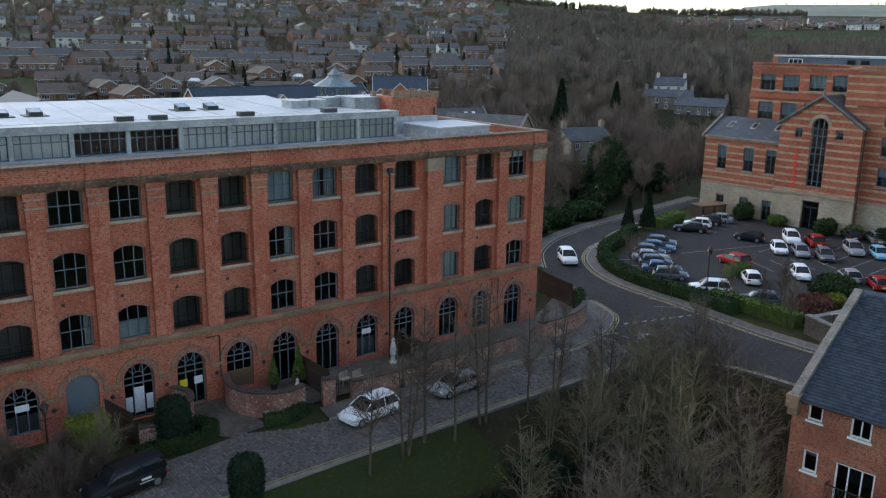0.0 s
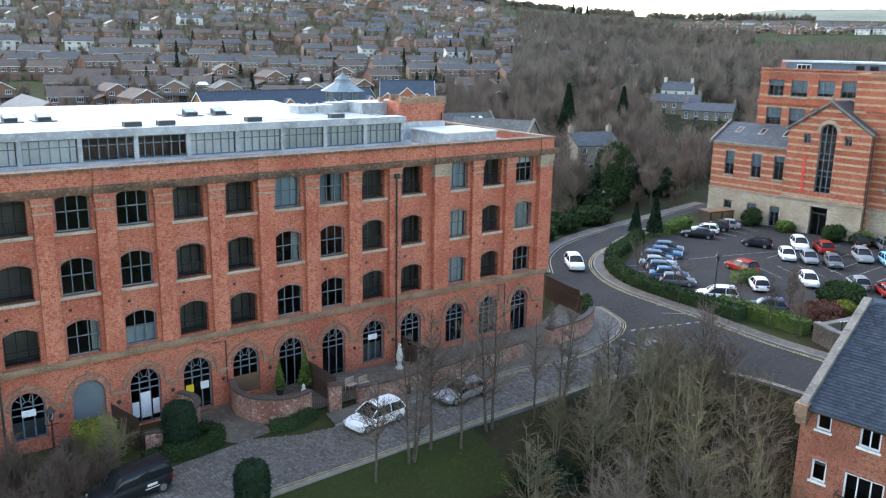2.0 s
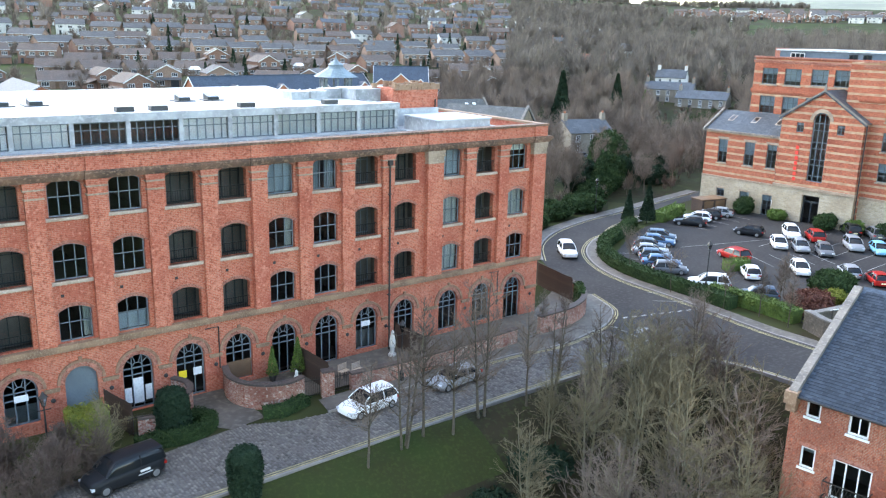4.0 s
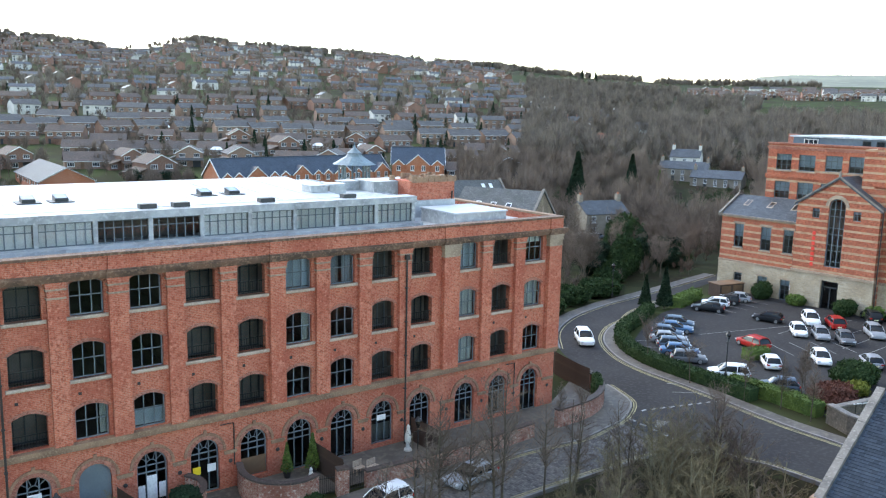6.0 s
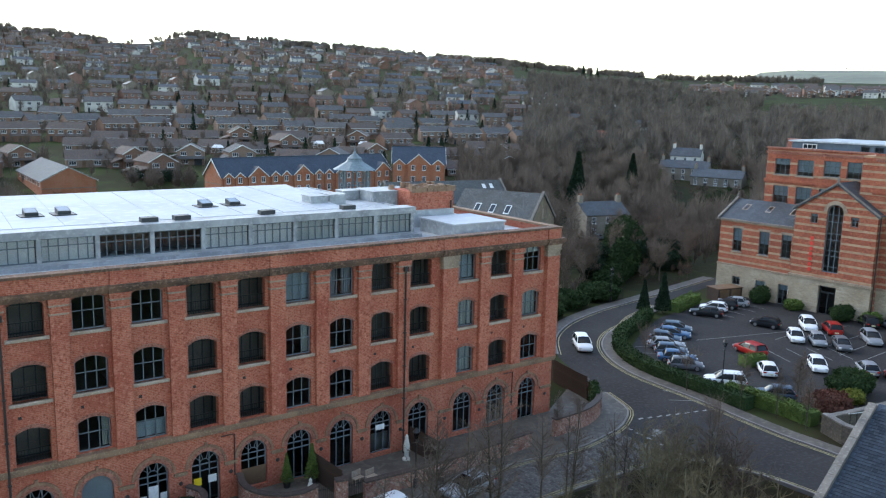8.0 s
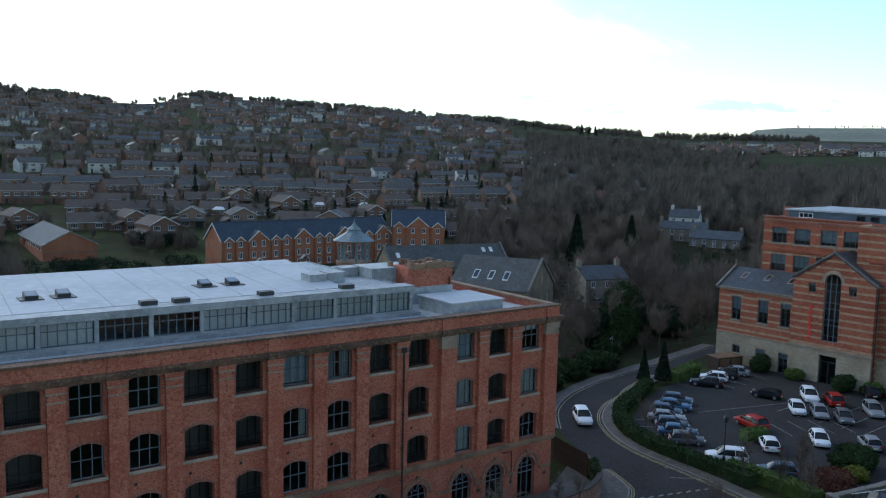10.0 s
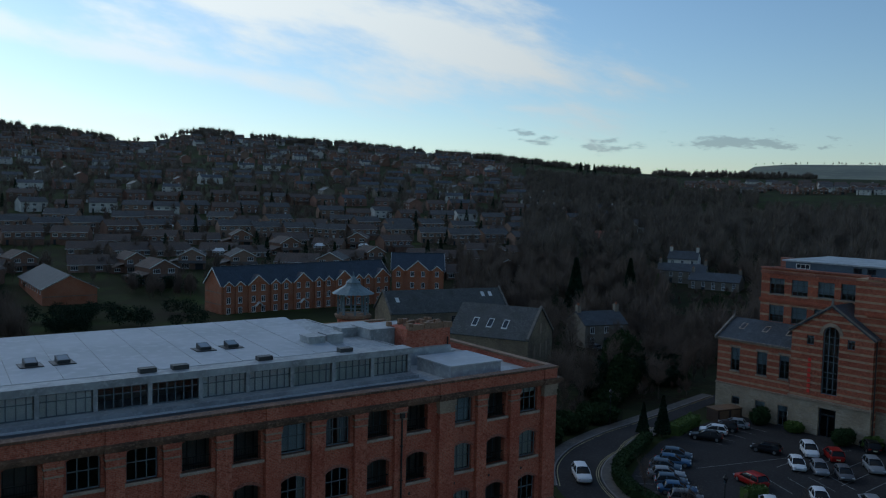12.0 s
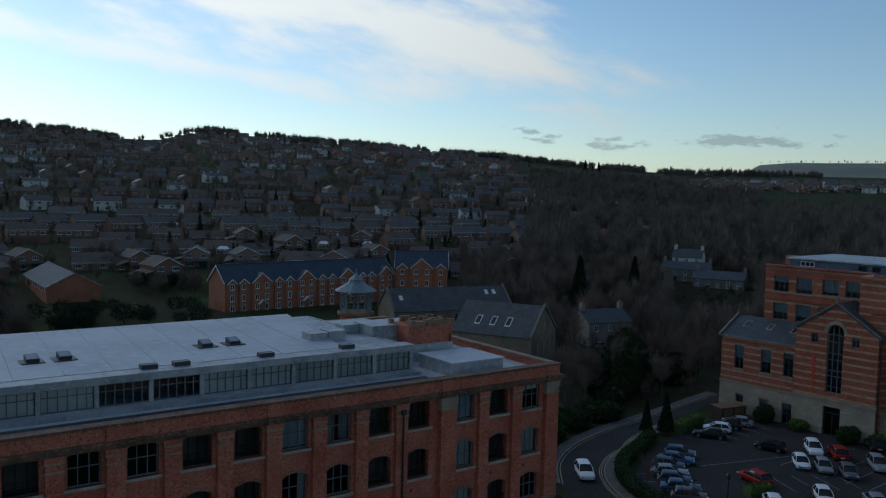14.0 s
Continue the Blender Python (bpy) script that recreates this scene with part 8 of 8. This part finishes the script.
for x, y in ((-20.3, -3.0), (-19.4, -3.3)):
    t = thing("garden_bench", "grey weathered garden bench on the terrace", "bench", pose(x, y, GZ + 0.13, 0, 0, 12), "terrace seats")
    part("seat", box(-0.4, 0.4, -0.2, 0.2, 0.4, 0.45), SILL, t)
    part("backrest", box(-0.4, 0.4, 0.18, 0.22, 0.5, 0.9), SILL, t)
    for a in (-0.36, 0.32):
        for b in (-0.18, 0.16):
            part("leg", box(a, a + 0.05, b, b + 0.05, 0, 0.4), SILL, t)


def street_lamp(x, y, h, label):
    t = thing("street_lamp", label, "street lamp", pose(x, y, GZ))
    part("base", lathe([(0.16, 0), (0.16, 0.7), (0.09, 0.8)], 10), IRON, t)
    part("post", tube([(0, 0, 0.8), (0, 0, h - 0.6)], [0.06, 0.045], 8), IRON, t)
    part("ladder_bar", box(-0.35, 0.35, -0.02, 0.02, h - 0.85, h - 0.8), IRON, t)
    part("lantern", lathe([(0.1, h - 0.6), (0.22, h - 0.12), (0.24, h - 0.1)], 6), GLASS_DARK, t)
    part("cap", lathe([(0.27, h - 0.1), (0.12, h + 0.08), (0.04, h + 0.22)], 6), IRON, t)


street_lamp(18.5, -4.2, 4.6, "black Victorian-style street lamp in the hedge")
street_lamp(35.0, 25.2, 4.6, "black Victorian-style street lamp by the bank")
street_lamp(-17.3, -5.6, 4.2, "black Victorian-style street lamp before the mill")
street_lamp(-39.3, -4.0, 4.0, "black lantern lamp beside the shrubs")
t = thing("bin_store", "dark red-brown timber bin store", "bin store", pose(48.3, 18.0, GZ, 0, 0, -12))
part("body", box(0, 4.2, 0, 2.2, 0, 1.7), FENCE_BROWN, t)
part("lid", box(-0.1, 4.3, -0.1, 2.3, 1.7, 1.8), BOARD_BROWN, t)
for a in (0.3, 2.3):
    part("door", box(a, a + 1.6, -0.04, 0.0, 0.1, 1.55), BOARD_BROWN, t)

# ---- cars ----
def car_meshes(length, width, height, bonnet, tail, screen, rear, estate):
    """Rounded body, glasshouse and roof, lofted from cross-sections along the car."""
    L, W = length, width
    belt, sill = height * 0.60, 0.22

    def loft(stations, closed=True):
        bm = bmesh.new()
        rings = [[bm.verts.new(p) for p in ring] for ring in stations]
        n = len(rings[0])
        for a, b in zip(rings, rings[1:]):
            for i in range(n if closed else n - 1):
                bm.faces.new((a[i], a[(i + 1) % n], b[(i + 1) % n], b[i]))
        if closed:
            bm.faces.new(rings[0][::-1])
            bm.faces.new(rings[-1])
        bmesh.ops.recalc_face_normals(bm, faces=bm.faces[:])
        for f in bm.faces:
            f.smooth = len(f.verts) == 4
        return bm

    top_x = (0.0, 0.06, 0.25, bonnet * 0.6, bonnet, L - tail, L - tail * 0.5, L - 0.12, L - 0.03, L)
    top_z = (belt * 0.62, belt * 0.74, belt * 0.86, belt * 0.94, belt, belt * 1.02, belt * 1.02, belt * 0.98, belt * 0.86, belt * 0.7)
    body = []
    for f in (0.0, 0.015, 0.05, 0.11, 0.2, 0.3, 0.42, 0.55, 0.68, 0.8, 0.89, 0.95, 0.985, 1.0):
        x = f * L
        z = float(np.interp(x, top_x, top_z))
        e = min(f, 1 - f)
        w = W / 2 * (1 - 0.30 * max(0.0, 1 - e / 0.13) ** 2.2)
        low = sill + 0.16 * max(0.0, 1 - e / 0.06)
        half = [(0.0, z + 0.015), (w * 0.62, z), (w * 0.86, z - 0.035), (w * 0.97, z - 0.13), (w, (z + low) / 2 + 0.06), (w * 0.985, low + 0.14), (w * 0.93, low), (0.0, low - 0.02)]
        body.append([(x - L / 2, -y, q) for y, q in half] + [(x - L / 2, y, q) for y, q in half[-2:0:-1]])
    g0, g1 = bonnet - 0.08, (L - tail * 0.30 if estate else L - tail * 0.55)
    r0, r1 = bonnet + screen, L - tail * 0.35 - rear
    glass, roof = [], []
    for k, (x, f) in enumerate(((g0, 0.0), (g0 + (r0 - g0) * 0.5, 0.56), (r0, 0.93), (r0 + (r1 - r0) * 0.5, 1.0), (r1, 0.93), (r1 + (g1 - r1) * 0.5, 0.56), (g1, 0.0))):
        z = belt * 0.98 + (height - 0.03 - belt * 0.98) * f
        w = W * (0.465 - 0.095 * f)
        side = W * 0.465
        half = [(0.0, z + 0.03 * f), (w * 0.75, z), (w, z - 0.06 * f), ((w + side) / 2, belt + (z - belt) * 0.45), (side, belt * 0.95)]
        glass.append([(x - L / 2, -y, q) for y, q in half[::-1]] + [(x - L / 2, y, q) for y, q in half[1:]])
        if 2 <= k <= 4:
            o = {2: -0.06, 3: 0.0, 4: 0.08}[k]
            roof.append([(x - L / 2 + o, y, q + 0.022) for y, q in ((-w * 1.02, z - 0.10 * f), (-w * 0.98, z - 0.045), (-w * 0.72, z), (0, z + 0.03 * f), (w * 0.72, z), (w * 0.98, z - 0.045), (w * 1.02, z - 0.10 * f))])
    pill = bmesh.new()
    for s in (-1, 1):
        for a, b in ((0, 2), (6, 4)):
            k = 1 if s < 0 else 7
            ends = [Vector(glass[a][k]), Vector(glass[(a + b) // 2][2 if s < 0 else 6]), Vector(glass[b][2 if s < 0 else 6])]
            tube([p + Vector((0, s * 0.012, 0)) for p in ends], [0.05, 0.045, 0.045], 5, pill)
        mx = (r0 + r1) / 2 - L / 2 + 0.05
        tube([(mx, s * W * 0.462, belt), (mx, s * W * 0.425, belt + (height - belt) * 0.5), (mx, s * W * 0.372, height - 0.08)], [0.04, 0.04, 0.035], 5, pill)
    wheel = lathe([(0.20, -0.11), (0.30, -0.11), (0.33, -0.08), (0.33, 0.08), (0.30, 0.11), (0.20, 0.11)], 18)
    bmesh.ops.rotate(wheel, verts=wheel.verts, cent=(0, 0, 0), matrix=Matrix.Rotation(radians(90), 3, "X"))
    rim = lathe([(0.22, -0.115), (0.22, 0.115)], 12)
    bmesh.ops.rotate(rim, verts=rim.verts, cent=(0, 0, 0), matrix=Matrix.Rotation(radians(90), 3, "X"))
    out = {}
    for name, bm, m in (("body", loft(body), None), ("glasshouse", loft(glass, False), CAR_GLASS), ("roof", loft(roof, False), None), ("pillars", pill, None), ("tyre", wheel, TYRE), ("rim", rim, RIM)):
        me = bpy.data.meshes.new(name)
        bm.to_mesh(me)
        bm.free()
        if m:
            me.materials.append(m)
        out[name] = me
    return out, L, W, belt


CAR_GLASS = plain("car_window", (0.012, 0.014, 0.016), 0.08)
LAMP_CLEAR, LAMP_RED = plain("headlamp_lens", (0.5, 0.52, 0.55), 0.1), plain("tail_lamp_lens", (0.35, 0.02, 0.015), 0.2)
CAR_GLASS.node_tree.nodes["Principled BSDF"].inputs["Specular IOR Level"].default_value = 0.3
PLATE = plain("pale_plate", (0.7, 0.66, 0.4), 0.5)
PAINTS = {n: plain("car_paint_" + n, c, 0.3, 0.0, 0.0) for n, c in {"white": (0.72, 0.73, 0.74), "silver": (0.24, 0.25, 0.265), "grey": (0.12, 0.125, 0.135), "black": (0.015, 0.016, 0.018), "red": (0.30, 0.018, 0.015),
                                                                    "blue": (0.05, 0.11, 0.20), "sky": (0.17, 0.42, 0.58), "steel": (0.075, 0.11, 0.15)}.items()}
for m in PAINTS.values():
    m.node_tree.nodes["Principled BSDF"].inputs["Specular IOR Level"].default_value = 0.1
SHAPES = {"suv": car_meshes(4.5, 1.86, 1.66, 1.25, 0.5, 0.75, 0.35, True), "saloon": car_meshes(4.6, 1.82, 1.44, 1.35, 1.1, 0.85, 0.65, False),
          "hatch": car_meshes(4.0, 1.75, 1.48, 1.05, 0.55, 0.75, 0.4, True), "van": car_meshes(4.7, 1.9, 1.85, 1.0, 0.3, 0.6, 0.15, True)}
painted = {}


def car(x, y, heading, shape, paint, label, z=GZ + 0.02, group="parked cars"):
    """heading: degrees in plan of the car's nose."""
    meshes, L, W, belt = SHAPES[shape]
    t = thing("car", label, "car", pose(x, y, z, 0, 0, heading + 180) @ Matrix.Scale(0.88, 4), group)
    for n in ("body", "roof", "pillars"):
        if (shape, paint, n) not in painted:
            me = meshes[n].copy()
            me.materials.append(PAINTS[paint])
            painted[shape, paint, n] = me
        piece(n, painted[shape, paint, n], t, Matrix())
    piece("glasshouse", meshes["glasshouse"], t, Matrix())
    for a in (-L / 2 + 0.82, L / 2 - 0.78):
        for s in (-1, 1):
            w = piece("tyre", meshes["tyre"], t, pose(a, s * (W / 2 - 0.1), 0.33))
            piece("rim", meshes["rim"], w, Matrix())
    if (shape, "lamp") not in painted:
        for key, m, x0, x1, z0 in (("lamp", LAMP_CLEAR, -L / 2 + 0.03, -L / 2 + 0.22, 0.62), ("tail", LAMP_RED, L / 2 - 0.16, L / 2 - 0.01, 0.72), ("plate", PLATE, L / 2 - 0.04, L / 2 + 0.01, 0.55)):
            bm = box(x0, x1, -0.17 if key != "plate" else -0.26, 0.17 if key != "plate" else 0.26, z0 - 0.07, z0 + 0.08)
            me = bpy.data.meshes.new(key)
            bm.to_mesh(me)
            bm.free()
            me.materials.append(m)
            painted[shape, key] = me
    for s in (-1, 1):
        piece("headlight", painted[shape, "lamp"], t, pose(0, s * (W / 2 - 0.27), 0))
        piece("tail_light", painted[shape, "tail"], t, pose(0, s * (W / 2 - 0.27), 0))
    piece("number_plate", painted[shape, "plate"], t, Matrix())
    return t


car(-21.6, -8.15, 188, "suv", "white", "white off-road car parked on the cobbled lane", GZ + 0.04)
car(-14.6, -8.0, 186, "saloon", "silver", "silver saloon car parked on the cobbled lane", GZ + 0.04)
van = car(-36.6, -8.15, 190, "van", "black", "black van with white lettering shapes parked beside bare shrubs", GZ + 0.04)
for a, b, c, d in ((-0.32, 0.3, 1.22, 1.36), (-0.45, 0.45, 1.06, 1.11)):
    part("lettering", box(0.9 + a, 0.9 + b, -0.965, -0.93, c - 0.5, d - 0.5), WHITE_PAINT, van, "white lettering shape")
car(16.4, 12.0, 236, "suv", "white", "white off-road car on the curving road", GZ + 0.02)
row = [(30.9, 11.0, "steel", "hatch"), (28.6, 9.7, "blue", "saloon"), (26.3, 8.9, "steel", "hatch"), (24.4, 7.2, "silver", "saloon"), (23.0, 5.4, "steel", "hatch"), (21.6, 3.5, "blue", "saloon"), (20.3, 1.4, "grey", "hatch")]
for k, (x, y, p, s) in enumerate(row):
    car(x, y, 308 if k < 3 else 316, s, p, f"{ {'steel': 'blue-grey', 'blue': 'dark blue', 'silver': 'silver', 'grey': 'dark grey'}[p] } car parked against the hedge")
for x, y, p, s, c in ((40.4, 14.0, "black", "saloon", "black"), (43.4, 15.1, "white", "hatch", "white"), (45.9, 15.3, "black", "hatch", "black"), (48.4, 15.6, "silver", "saloon", "silver")):
    car(x, y, 122, s, p, f"{c} car parked at the end of the row")
for x, y, a, p, s, c in ((42.3, 6.8, 110, "black", "hatch", "black"), (30.6, 1.0, 75, "red", "suv", "dark red"), (26.1, -4.0, 44, "white", "hatch", "white"), (31.8, -6.0, 222, "white", "hatch", "white"), (19.4, -3.9, 130, "white", "suv", "white"),
                         (20.3, -8.6, 130, "steel", "hatch", "blue-grey"), (39.8, 1.3, 222, "white", "hatch", "white"), (45.9, 3.4, 222, "white", "suv", "white"), (40.6, -0.9, 222, "silver", "hatch", "silver"), (46.8, 0.9, 44, "red", "suv", "bright red"),
                         (41.2, -3.4, 222, "grey", "hatch", "dark grey"), (46.6, -3.9, 222, "silver", "suv", "silver"), (47.2, -6.6, 222, "sky", "hatch", "light blue"), (54.0, 0.3, 44, "black", "suv", "black"), (54.6, -2.4, 44, "grey", "suv", "dark grey"),
                         (35.1, -9.4, 44, "silver", "hatch", "pale silver"), (34.9, -12.4, 44, "red", "hatch", "bright red")):
    car(x, y, a, s, p, f"{c} car parked in the car park")
for x, y, p in ((53.5, 43.0, "white"), (56.0, 41.5, "silver"), (86, 33.5, "silver"), (85.5, 70.5, "white"), (82, 72.5, "grey")):
    car(x, y, 20, "van" if p == "white" else "hatch", p, f"{p} vehicle parked beyond the road", ground_z(x, y))
